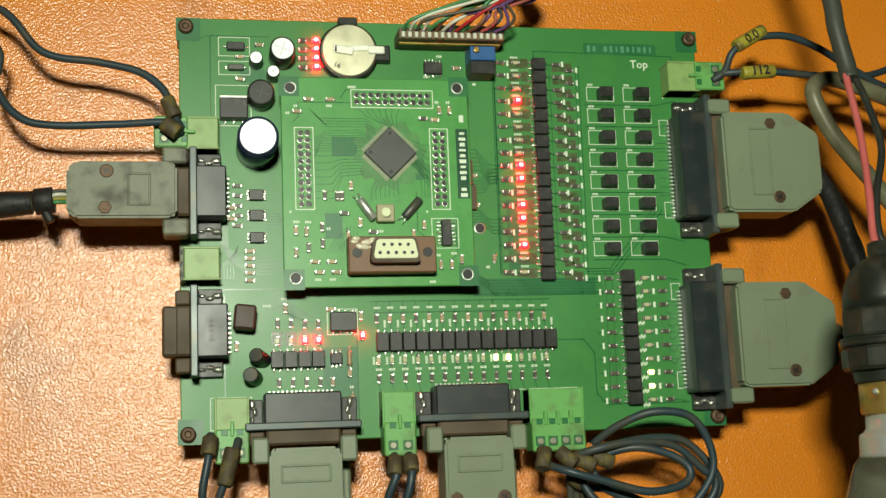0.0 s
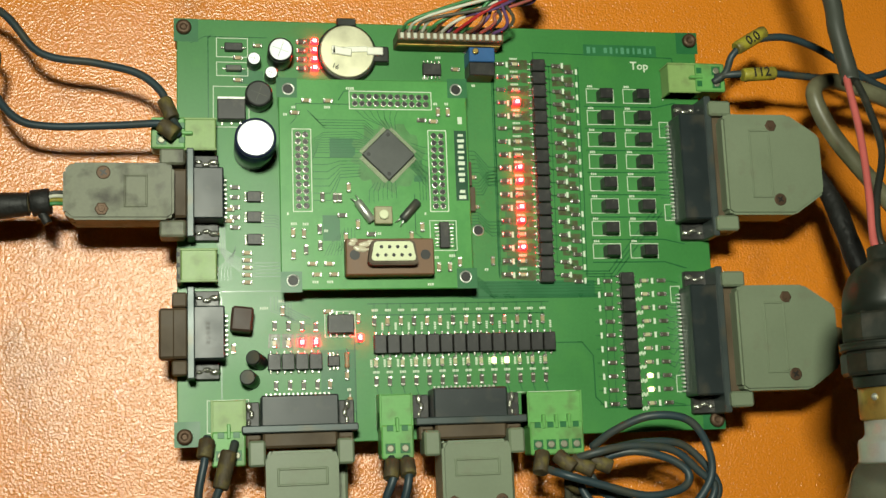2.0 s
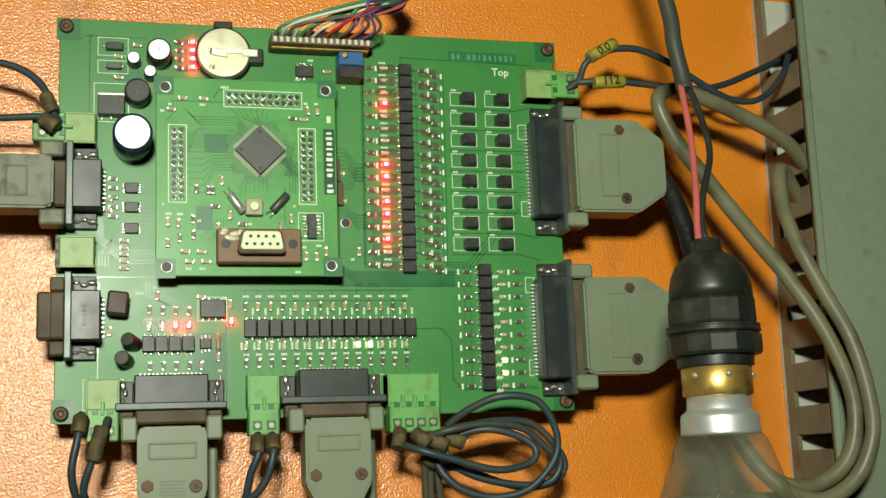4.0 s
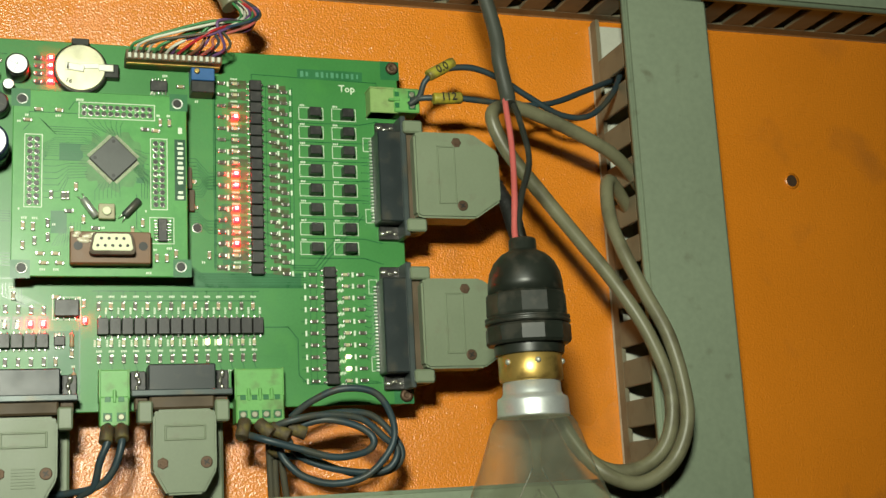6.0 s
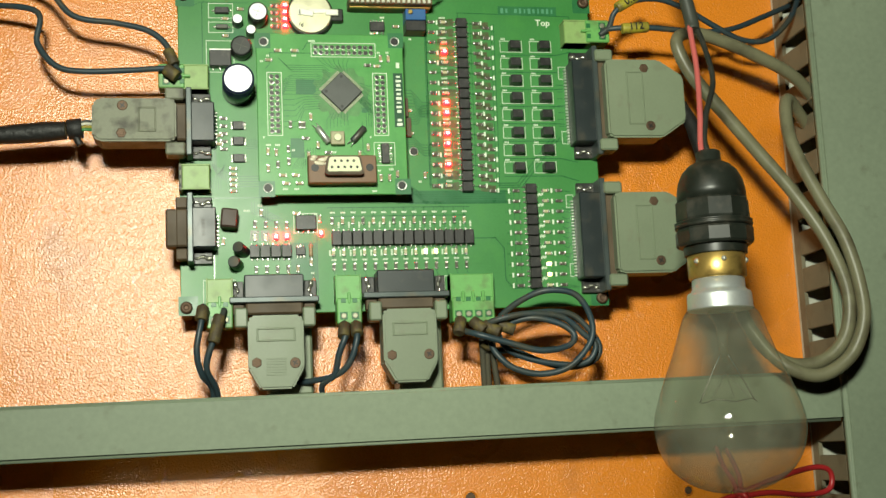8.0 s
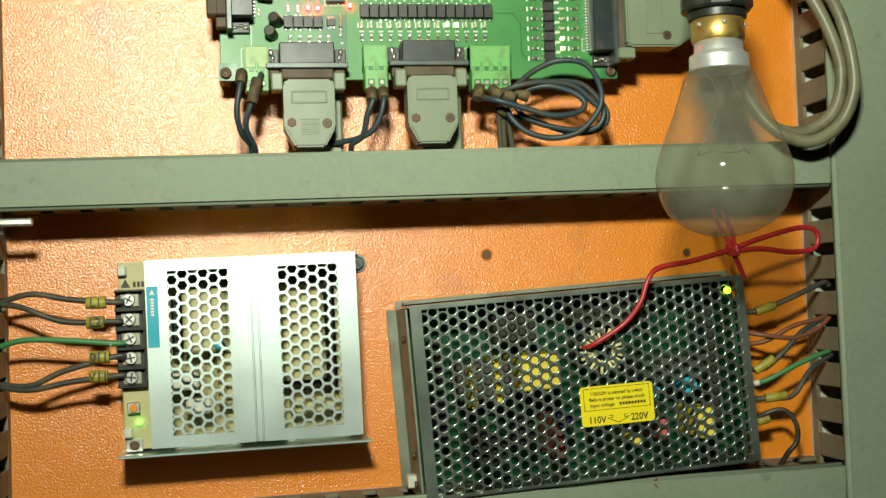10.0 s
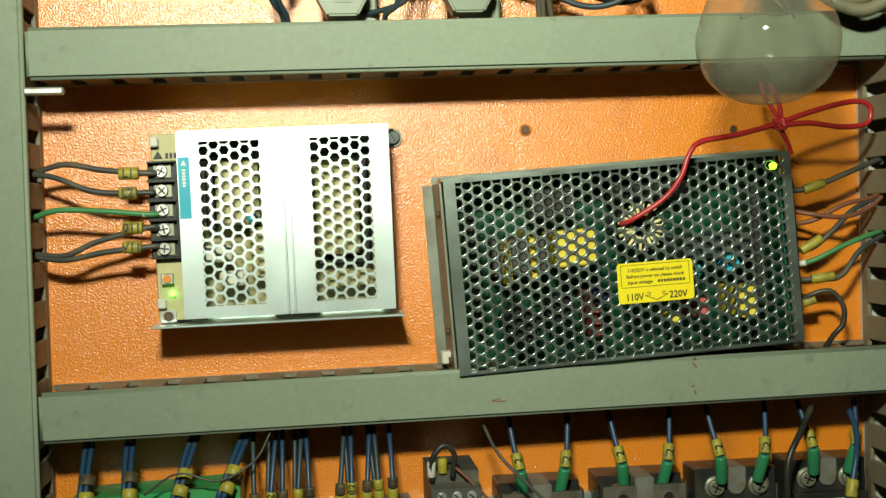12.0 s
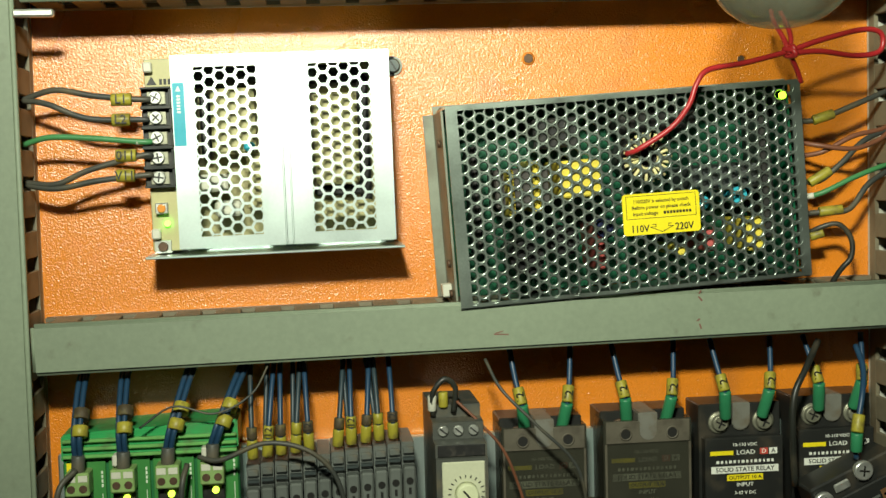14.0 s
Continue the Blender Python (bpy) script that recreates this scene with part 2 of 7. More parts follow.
# ---- mesh helpers: depth d is measured from the back plate towards the viewer ----
def box(bm, x0, x1, z0, z1, d0, d1, bev=0.0, seg=1):
    r = bmesh.ops.create_cube(bm, size=1.0)
    m = Matrix.Translation(((x0 + x1) / 2, -(d0 + d1) / 2, (z0 + z1) / 2)) @ Matrix.Diagonal((abs(x1 - x0), abs(d1 - d0), abs(z1 - z0), 1))
    bmesh.ops.transform(bm, matrix=m, verts=r["verts"])
    if bev:
        es = {e for v in r["verts"] for e in v.link_edges}
        bmesh.ops.bevel(bm, geom=list(es), offset=bev, segments=seg, affect="EDGES", clamp_overlap=True)
    return bm


def cbox(bm, cx, cz, w, h, d0, d1, bev=0.0, turn=0.0, seg=1):
    """A box by centre and size, turned in the plane of the plate."""
    t = bmesh.new()
    box(t, -w / 2, w / 2, -h / 2, h / 2, d0, d1, bev, seg)
    t.transform(Matrix.Translation((cx, 0, cz)) @ Matrix.Rotation(radians(turn), 4, "Y"))
    join(bm, t)
    return bm


def join(bm, other):
    me = bpy.data.meshes.new("tmp")
    other.to_mesh(me)
    bm.from_mesh(me)
    bpy.data.meshes.remove(me)
    other.free()
    return bm


def lathe(bm, prof, centre, axis="d", seg=24, cap=True):
    """A turned body. prof: (radius, height) pairs; axis d: towards the viewer, x, or z."""
    rings = []
    cx, cy, cz = centre
    for r, h in prof:
        ring = []
        for i in range(seg):
            a = 2 * math.pi * i / seg
            c, s = r * math.cos(a), r * math.sin(a)
            p = {"d": (cx + c, cy - h, cz + s), "x": (cx + h, cy + c, cz + s), "z": (cx + c, cy + s, cz + h)}[axis]
            ring.append(bm.verts.new(p))
        rings.append(ring)
    for a, b in zip(rings, rings[1:]):
        for i in range(seg):
            f = bm.faces.new((a[i], a[(i + 1) % seg], b[(i + 1) % seg], b[i]))
            f.smooth = True
    if cap:
        bm.faces.new(rings[0][::-1])
        bm.faces.new(rings[-1])
    return bm


def cyl(bm, x, z, d0, d1, r, seg=16, bev=0.0):
    b = bev or min(0.0002, r * 0.1)
    return lathe(bm, [(r, 0), (r, d1 - d0 - b), (r - b, d1 - d0)], (x, -d0, z), "d", seg)


def prism(bm, pts, d0, d1, bev=0.0):
    """An upright outline of (x, z) points, given depth."""
    vs = [bm.verts.new((x, -d0, z)) for x, z in pts]
    f = bm.faces.new(vs)
    r = bmesh.ops.extrude_face_region(bm, geom=[f])
    nv = [v for v in r["geom"] if isinstance(v, bmesh.types.BMVert)]
    bmesh.ops.translate(bm, verts=nv, vec=(0, -(d1 - d0), 0))
    bmesh.ops.recalc_face_normals(bm, faces=bm.faces)
    if bev:
        top = {e for v in nv for e in v.link_edges}
        bmesh.ops.bevel(bm, geom=list(top), offset=bev, segments=2, affect="EDGES", clamp_overlap=True)
    return bm


def smooth_line(pts, res=8):
    P = [Vector(p) for p in pts]
    P = [P[0] * 2 - P[1]] + P + [P[-1] * 2 - P[-2]]
    out = []
    for i in range(1, len(P) - 2):
        a, b, c, d = P[i - 1:i + 3]
        for k in range(res):
            t = k / res
            out.append(0.5 * (2 * b + (c - a) * t + (2 * a - 5 * b + 4 * c - d) * t * t + (3 * b - a - 3 * c + d) * t ** 3))
    out.append(P[-2])
    return out


def tube(bm, pts, r, seg=8, res=7, wob=0.0):
    line = smooth_line(pts, res)
    n = None
    rings = []
    for i, p in enumerate(line):
        tan = (line[min(i + 1, len(line) - 1)] - line[max(i - 1, 0)]).normalized()
        if n is None:
            n = tan.orthogonal().normalized()
        n = (n - tan * n.dot(tan)).normalized()
        b = tan.cross(n)
        rr = r * (1 + wob * noise.noise(p * 90))
        rings.append([bm.verts.new(p + rr * (math.cos(2 * math.pi * k / seg) * n + math.sin(2 * math.pi * k / seg) * b)) for k in range(seg)])
    for a, c in zip(rings, rings[1:]):
        for k in range(seg):
            bm.faces.new((a[k], a[(k + 1) % seg], c[(k + 1) % seg], c[k])).smooth = True
    bm.faces.new(rings[0][::-1])
    bm.faces.new(rings[-1])
    return bm


def sleeve(bm, p, q, r, seg=12):
    """A short thick-walled collar from p to q."""
    p, q = Vector(p), Vector(q)
    h = (q - p).length
    t = bmesh.new()
    lathe(t, [(r * 0.9, 0), (r, 0.06 * h), (r, 0.94 * h), (r * 0.9, h)], (0, 0, 0), "z", seg)
    t.transform(Matrix.Translation(p) @ (q - p).to_track_quat("Z", "Y").to_matrix().to_4x4())
    return join(bm, t)


def thing(name, base, label, category, group="", kind="", turn=0.0):
    """The Empty at a thing's base (x, depth, z), turned in the plane of the plate."""
    ob = new(name)
    ob.empty_display_size = 0.01
    ob.matrix_basis = pose(base[0], -base[1], base[2], 0, turn, 0)
    return tagged(ob, label, category, group, kind)


def part(name, bm, material, parent, label="", local=False):
    """Links a bmesh as one mesh under a thing or a part; local: it is built in the thing's own space."""
    me = bpy.data.meshes.new(name)
    top = parent
    m = Matrix.Identity(4)
    while top is not None:
        m = top.matrix_basis @ m
        top = top.parent
    if not local:
        bm.transform(m.inverted())
    bmesh.ops.recalc_face_normals(bm, faces=bm.faces) if len(bm.faces) < 4000 else None
    bm.to_mesh(me)
    bm.free()
    me.materials.append(material)
    ob = new(name, me)
    ob.parent = parent
    return tagged(ob, label)


def solo(name, bm, material, label, category, group="", kind=""):
    """A thing of one mesh, with its origin at its own middle."""
    me = bpy.data.meshes.new(name)
    c = sum((v.co for v in bm.verts), Vector()) / len(bm.verts)
    bm.transform(Matrix.Translation(-c))
    bmesh.ops.recalc_face_normals(bm, faces=bm.faces)
    bm.to_mesh(me)
    bm.free()
    me.materials.append(material)
    ob = new(name, me)
    ob.location = c
    return tagged(ob, label, category, group, kind)


def piece(name, mesh, parent, x, d, z, turn=0.0):
    """Another object on a shared mesh, placed in its parent's space."""
    ob = new(name, mesh)
    ob.parent = parent
    ob.matrix_basis = pose(x, -d, z, 0, turn, 0)
    return ob


def shared(name, bm, material):
    me = bpy.data.meshes.new(name)
    bmesh.ops.recalc_face_normals(bm, faces=bm.faces)
    bm.to_mesh(me)
    bm.free()
    me.materials.append(material)
    return me


def lettering(s, size, x, z, d, material, parent, turn=0.0, name="lettering", thin=0.00006, squeeze=1.0, bold=0.012):
    cu = bpy.data.curves.new("tmp_text", "FONT")
    cu.body, cu.size, cu.align_x, cu.align_y, cu.extrude, cu.resolution_u, cu.offset = s, size, "CENTER", "CENTER", thin, 2, bold * size
    ob = new("tmp_text", cu)
    bpy.context.view_layer.update()
    me = bpy.data.meshes.new_from_object(ob.evaluated_get(bpy.context.evaluated_depsgraph_get()))
    bpy.data.objects.remove(ob)
    bm = bmesh.new()
    bm.from_mesh(me)
    bm.transform(pose(x, -d, z, 0, turn, 0) @ pose(0, 0, 0, 90, 0, 0) @ Matrix.Diagonal((squeeze, 1, 1, 1)))
    return part(name, bm, material, parent)


# ---- the orange back plate and an added, unseen room shell ----
def wall(name, x0, x1, y0, y1, z0, z1, material):
    bm = bmesh.new()
    box(bm, x0, x1, z0, z1, -y1, -y0)
    o = solo(name, bm, material, "unseen plain grey wall added to bounce the lamp light", "wall", kind="structure")
    return o


plate = bmesh.new()
box(plate, -0.55, 0.75, 0.62, 1.95, -0.004, 0.0)
plate = solo("wall_north", plate, ORANGE, "orange powder-coated steel back plate with pebbled paint", "wall", kind="structure")
# unseen shell: bounces the lamp dimly and shuts out the world light
wall("wall_south", -2.5, 2.5, -3.1, -3.0, 0, 2.7, WALLPAINT)
wall("wall_west", -2.6, -2.5, -3.0, 0.6, 0, 2.7, WALLPAINT)
wall("wall_east", 2.5, 2.6, -3.0, 0.6, 0, 2.7, WALLPAINT)
wall("wall_behind_cabinet", -2.5, 2.5, 0.5, 0.6, 0, 2.7, WALLPAINT)
tagged(wall("floor", -2.6, 2.6, -3.1, 0.6, -0.1, 0, FLOORC), "unseen grey floor added to close the room", "floor")
tagged(wall("ceiling", -2.6, 2.6, -3.1, 0.6, 2.7, 2.8, WALLPAINT), "unseen plain ceiling added to close the room", "ceiling")

# dents, holes and rivets of the plate
for x, z, r in ((0.0330, 1.2370, 0.0021), (0.3130, 1.4330, 0.0028), (0.1400, 1.2350, 0.0017)):
    bm = bmesh.new()
    lathe(bm, [(r * 1.5, 0.0002), (r * 1.5, 0.0006), (r * 1.15, 0.0009)], (x, 0, z), "d", 16, cap=False)
    plug = part("rim", bm, ORANGE, plate)
    bm = bmesh.new()
    cyl(bm, x, z, 0.0002, 0.0007, r * 1.1, 14)
    part("plug", bm, RUST, plate)


# ---- slotted cable ducts ----
DD = 0.042


def duct(name, x0, x1, z0, z1, sides, label, upright, turn=0.0, pitch=0.0184, phase=0.0):
    """A slotted duct with a snapped-on cover. sides: which long walls show their fingers (0 low or left, 1 high or right)."""
    cx, cz = (x0 + x1) / 2, (z0 + z1) / 2
    w, h = x1 - x0, z1 - z0
    th = thing(name, (cx, 0, cz), label, "cable duct", "slotted cable ducts", turn=turn)
    bm = bmesh.new()
    box(bm, -w / 2, w / 2, -h / 2, h / 2, DD - 0.007, DD, 0.0017, 4)
    for f in bm.faces:
        f.smooth = f.calc_area() < 0.25 * w * h
    part("cover", bm, DUCT, th, local=True)
    bm = bmesh.new()
    box(bm, -w / 2 + 0.001, w / 2 - 0.001, -h / 2 + 0.001, h / 2 - 0.001, 0.0003, 0.0025)
    part("base", bm, DUCT_BASE, th, local=True)
    long = h if upright else w
    n = int(long / pitch)
    fw = pitch * 0.66
    bm = bmesh.new()
    if upright:
        box(bm, -0.0009, 0.0009, -fw / 2, fw / 2, 0.0025, DD - 0.0072, 0.0004)
    else:
        box(bm, -fw / 2, fw / 2, -0.0009, 0.0009, 0.0025, DD - 0.0072, 0.0004)
    finger = shared("finger", bm, DUCT_IN)
    for sd in (0, 1):
        e = (-1, 1)[sd]
        for i in range(n):
            u = -long / 2 + (i + 0.5) * pitch + phase
            if abs(u) > long / 2 - fw / 2:
                continue
            if upright:
                piece("finger", finger, th, e * (w / 2 - 0.0019), 0, u)
            else:
                piece("finger", finger, th, u, 0, e * (h / 2 - 0.0019))
        bm = bmesh.new()
        e2 = e * ((w if upright else h) / 2 - 0.0019)
        if upright:
            box(bm, e2 - 0.001, e2 + 0.001, -h / 2, h / 2, 0.0025, 0.0085)
        else:
            box(bm, -w / 2, w / 2, e2 - 0.001, e2 + 0.001, 0.0025, 0.0085)
        part("side_strip", bm, DUCT_IN, th, local=True)
    return th


duct("cable_duct", 0.2045, 0.2480, 0.70, 1.5095, (0,), "upright grey slotted cable duct with smudged plastic cover", True)
duct("cable_duct", -0.2440, -0.2005, 0.70, 1.5095, (1,), "upright grey slotted cable duct beside the power supplies", True, phase=0.004)
duct("cable_duct", -0.1995, 0.2035, 1.2630, 1.2865, (1,), "grey horizontal cable duct below the circuit board", False, turn=-0.45)
lower_duct = duct("cable_duct", -0.1995, 0.2035, 1.1005, 1.1235, (1,), "grey horizontal cable duct stained with red marks", False, turn=-0.85, phase=0.002)
duct("cable_duct", -0.50, 0.70, 1.5110, 1.5530, (0,), "dusty grey cable duct along the cabinet top", False)

# red ink marks on the lower duct's cover
for x, z, w, h, t in ((0.1040, 1.1210, 0.0030, 0.0008, 50), (0.1040, 1.1080, 0.0026, 0.0008, 70), (0.1040, 1.1240, 0.0020, 0.0007, 125), (0.1030, 1.1110, 0.0018, 0.0007, -30), (0.0100, 1.1080, 0.0070, 0.0006, 3), (0.0090, 1.1090, 0.0040, 0.0005, -14)):
    bm = bmesh.new()
    cbox(bm, x, z, w, h, DD - 0.0004, DD + 0.0001, 0, t)
    part("ink_mark", bm, mat("faded_red_ink", (0.17, 0.075, 0.055), 0.6), lower_duct)


# ---- the main circuit board; its parts are laid out in millimetres from the board's middle ----
mm = 0.001
board = thing("circuit_board", (0, 0.024, 1.4), "large green circuit board crowded with black chips and red lights", "circuit board")
rng = random.Random(4)


def lbox(bm, cx, cz, w, h, d0, d1, bev=0.0, turn=0.0):
    return cbox(bm, cx * mm, cz * mm, w * mm, h * mm, d0 * mm, d1 * mm, bev * mm, turn)


def ribbon(bm, pts, w, d=0.05):
    """A raised copper track along points in millimetres."""
    for (x0, z0), (x1, z1) in zip(pts, pts[1:]):
        l = math.hypot(x1 - x0, z1 - z0)
        a = -math.degrees(math.atan2(z1 - z0, x1 - x0))
        lbox(bm, (x0 + x1) / 2, (z0 + z1) / 2, l + w * 0.8, w, 0.005, d, 0, a)


def outline(bm, cx, cz, w, h, line=0.25, d=0.08):
    for s in (-1, 1):
        lbox(bm, cx, cz + s * h / 2, w + line, line, 0.01, d)
        lbox(bm, cx + s * w / 2, cz, line, h - line, 0.01, d)


bm = bmesh.new()
box(bm, -98 * mm, 98 * mm, -77 * mm, 75 * mm, -1.6 * mm, 0, 0.3 * mm)
part("laminate", bm, PCB, board, local=True)
for x, z in ((-95.5, 71.5), (95.5, 71.5), (-95.5, -73.5), (95.5, -73.5)):
    bm = bmesh.new()
    lathe(bm, [(3.4 * mm, -22.3 * mm), (3.4 * mm, -1.7 * mm)], (x * mm, 0, z * mm), "d", 6)
    part("standoff", bm, RUST, board, local=True)
    bm = bmesh.new()
    lbox(bm, x - math.copysign(0.8, x) , z - math.copysign(0.8, z), 8.6, 8.6, 0.005, 0.06, 0)
    part("corner_pad", bm, PCB_DARK, board, local=True)
    bm = bmesh.new()
    lathe(bm, [(2.7 * mm, 0.1 * mm), (2.7 * mm, 1.5 * mm), (2.1 * mm, 2.0 * mm), (1.0 * mm, 2.0 * mm), (0.8 * mm, 1.3 * mm)], (x * mm, 0, z * mm), "d", 16)
    part("screw", bm, RUST, board, "rusty socket-head screw", local=True)

# darker areas and copper tracks under the mask
bm = bmesh.new()
for cx, cz, w, h in ((-72, 53.5, 9, 5), (29, -24.5, 46, 6.4), (-43, -56, 12, 22), (22, -5, 5, 26)):
    lbox(bm, cx, cz, w, h, 0.004, 0.03)
tagged(part("bare_area", bm, PCB_DARK, board, local=True), kind="stuff")
bm = bmesh.new()
for k in range(6):
    ribbon(bm, [(5 + k * 0.4, -17 - k), (11 + k * 0.6, -22.0 - k * 1.1), (30, -22.0 - k * 1.1), (54 + k * 0.3, -22.0 - k * 1.1)], 0.3)
ribbon(bm, [(17.2, 61), (17.0, 20), (16.4, -20)], 0.35)
ribbon(bm, [(50.4, 60), (50.0, 10), (49.4, -20)], 0.35)
for i in range(17):
    z = 60.6 - 4.98 * i
    ribbon(bm, [(17.1 - 0.04 * i, z), (19.0 - 0.04 * i, z)], 0.3)
    ribbon(bm, [(22.0 - 0.04 * i, z), (24.4 - 0.04 * i, z)], 0.3)
    ribbon(bm, [(37.6 - 0.04 * i, z - 0.4), (40.6 - 0.04 * i, z - 0.4)], 0.3)
    ribbon(bm, [(43.2 - 0.04 * i, z - 0.6), (45.4 - 0.04 * i, z - 2.6)], 0.3)
for k in range(5):
    ribbon(bm, [(6.5, 15 - 1.1 * k), (10 + 0.4 * k, 15 - 1.1 * k), (13.6, 19 - 1.2 * k), (17.0, 19.5 - 1.2 * k)], 0.3)
    ribbon(bm, [(6.5, 4 - 1.1 * k), (9.5, 4 - 1.1 * k), (13 + 0.3 * k, 0.5 - 1.3 * k), (18, 0.5 - 1.3 * k)], 0.3)
    ribbon(bm, [(-88 + 1.0 * k, 18 - k), (-84 + 0.6 * k, 14 - k), (-84 + 0.6 * k, -8 - 1.2 * k), (-74, -14 - 1.2 * k), (-62, -14 - 1.2 * k)], 0.3)
    ribbon(bm, [(-66 + 1.2 * k, -26), (-66 + 1.2 * k, -31 + 0.4 * k), (-58 + 1.4 * k, -34)], 0.28)
for i in range(14):
    x = -29.8 + 4.72 * i
    ribbon(bm, [(x, -29.0), (x, -33.6)], 0.3)
    ribbon(bm, [(x, -51.6), (x, -54.8)], 0.3)
    ribbon(bm, [(x, -58.2), (x + 0.8, -61.0), (x + 0.8, -64.0)], 0.3)
ribbon(bm, [(-32, -29.0), (34, -29.0)], 0.35)
for i in range(10):
    z = -21.8 - 5 * i
    ribbon(bm, [(73, z), (76, z)], 0.3)
    ribbon(bm, [(79.2, z), (84, z - 0.8)], 0.3)
    ribbon(bm, [(51.5, z), (55.6, z)], 0.3)
ribbon(bm, [(33.5, -44), (46, -44), (50, -49), (50, -64), (54, -68), (88, -68)], 0.4)
ribbon(bm, [(-88, -28), (-83, -24), (-40, -24), (6, -27), (56, -27)], 0.35)
ribbon(bm, [(-37, -37), (-37, -75)], 0.5)
ribbon(bm, [(-83, -62), (-83, -26)], 0.35)
ribbon(bm, [(33, 63), (33, 65.5), (88, 64.5), (90, 58)], 0.35)
for i in range(8):
    z = 49 - 8.5 * i
    ribbon(bm, [(52, z - 4.2), (63, z - 4.2), (80, z - 4.2), (88, z - 4.2 + (3 - i) * 0.6)], 0.4)
for i in range(3):
    ribbon(bm, [(50 - i, -20 + i), (60 - i, -20 + i), (80 - i * 1.2, 4 + i)], 0.4)
for i in range(17):
    z = 60.5 - 4.98 * i
    ribbon(bm, [(17.6, z), (19, z)], 0.3)
ribbon(bm, [(17.4, 61), (17.0, -19)], 0.3)
ribbon(bm, [(16.6, 61), (16.2, -19)], 0.3)
ribbon(bm, [(39, 60), (38.4, -14)], 0.25)
ribbon(bm, [(49.3, 60), (48, -16)], 0.3)
for k in range(6):
    ribbon(bm, [(6, 27 - k * 1.6), (9 + k * 0.3, 27 - k * 1.6), (14, 21 - k * 1.4), (17, 21 - k * 1.4)], 0.28)
for k in range(5):
    ribbon(bm, [(-93, 66 - k * 0.9), (-88, 68.5 - k * 0.9), (-66, 68.5 - k * 0.9)], 0.25) if k < 1 else None
    ribbon(bm, [(-63 + k, -28), (-63 + k, -31 - k), (-60 + k * 2, -34 - k * 0.5)], 0.25)
ribbon(bm, [(-86, 69), (-87, 68), (-87, 33)], 0.35)
for k in range(5):
    ribbon(bm, [(-68, 3 - k), (-64, 3 - k), (-61, 1 - k)], 0.25)
    ribbon(bm, [(-84 + k * 1.1, -20), (-84 + k * 1.1, -16), (-78, -10 + k * 0.5)], 0.2)
ribbon(bm, [(-30.5, -33), (32, -33)], 0.35)
ribbon(bm, [(56, -19), (55, -68)], 0.25)
ribbon(bm, [(58.6, -19), (57.6, -68)], 0.25)
for i in range(14):
    x = -29.8 + 4.72 * i
    ribbon(bm, [(x, -33), (x, -34)], 0.3)
    ribbon(bm, [(x + 0.2, -37), (x + 0.2, -39.5)], 0.3)
    ribbon(bm, [(x + 0.2, -47.5), (x + 0.2, -55)], 0.3)
for i in range(17):
    z = 60.5 - 4.98 * i
    ribbon(bm, [(21.4, z), (24.2, z)], 0.3)
    ribbon(bm, [(37.8, z - 0.4), (40, z - 0.4)], 0.3)
    ribbon(bm, [(43.2, z - 0.4), (45, z - 2.7)], 0.3)
for k in range(7):
    ribbon(bm, [(80, 30 - 3.4 * k), (84, 30 - 3.4 * k)], 0.3)
    ribbon(bm, [(79, -30 - 4.6 * k), (81, -31 - 4.6 * k), (84, -31 - 3.6 * k)], 0.35)
tagged(part("copper_track", bm, TRACK, board, local=True), kind="stuff")

# silkscreen lines and tiny printed references
bm = bmesh.new()
for i in range(8):
    for x in (58.5, 73.0):
        outline(bm, x - i * 0.12, 49 - 8.5 * i, 10.6, 5.4)
        for k in range(3):
            lbox(bm, x - 4.6 + k * 0.75 - i * 0.12, 52.7 - 8.5 * i, 0.5, 0.8, 0.01, 0.08)
for i in range(14):
    x = -29.6 + i * 4.72
    for z, w in ((-31.3, 2.3), (-53.2, 2.2)):
        for k in range(4):
            lbox(bm, x + (k - 1.5) * 0.58, z, 0.4, 0.85, 0.01, 0.08)
    for k in range(4):
        lbox(bm, x - 1.7, -49 - k * 0.7, 0.8, 0.5, 0.01, 0.08)
        lbox(bm, x + 2.6, -36 - k * 0.7, 0.8, 0.5, 0.01, 0.08)
for i in range(17):
    z = 60.5 - 4.98 * i
    for x, w in ((22.8, 0.9), (44.2, 0.9), (49.6, 0.9)):
        if rng.random() < 0.9:
            lbox(bm, x - 0.06 * i, z - (2.3 if x > 48 else 0), 0.8, 2.1, 0.01, 0.08)
    for k in range(5):
        lbox(bm, 24.2 + k * 0.6, z + 2.3, 0.4, 0.75, 0.01, 0.08)
for i in range(10):
    z = -21.8 - 5 * i
    lbox(bm, 53.6, z, 0.8, 2.2, 0.01, 0.08)
    lbox(bm, 74.3, z, 0.9, 2.1, 0.01, 0.08)
    for k in range(4):
        lbox(bm, 67.8 + k * 0.65, z - 2.0 + 0.4 * (k % 2), 0.5, 1.2, 0.01, 0.08)
outline(bm, -42, -36, 10.6, 9.0)
outline(bm, -78.5, 64.5, 11, 7)
outline(bm, -78.5, 56.5, 11, 5)
outline(bm, -79, 42.5, 12.5, 15)
for cx, w in ((-81, 14), (-24, 12), (32, 22)):
    outline(bm, cx, -67, w, 11)
lbox(bm, 83.5, 53.5, 0.3, 12, 0.01, 0.08)
for z in (36, 4, -27, -60):
    outline(bm, 83, z, 3.5, 6)
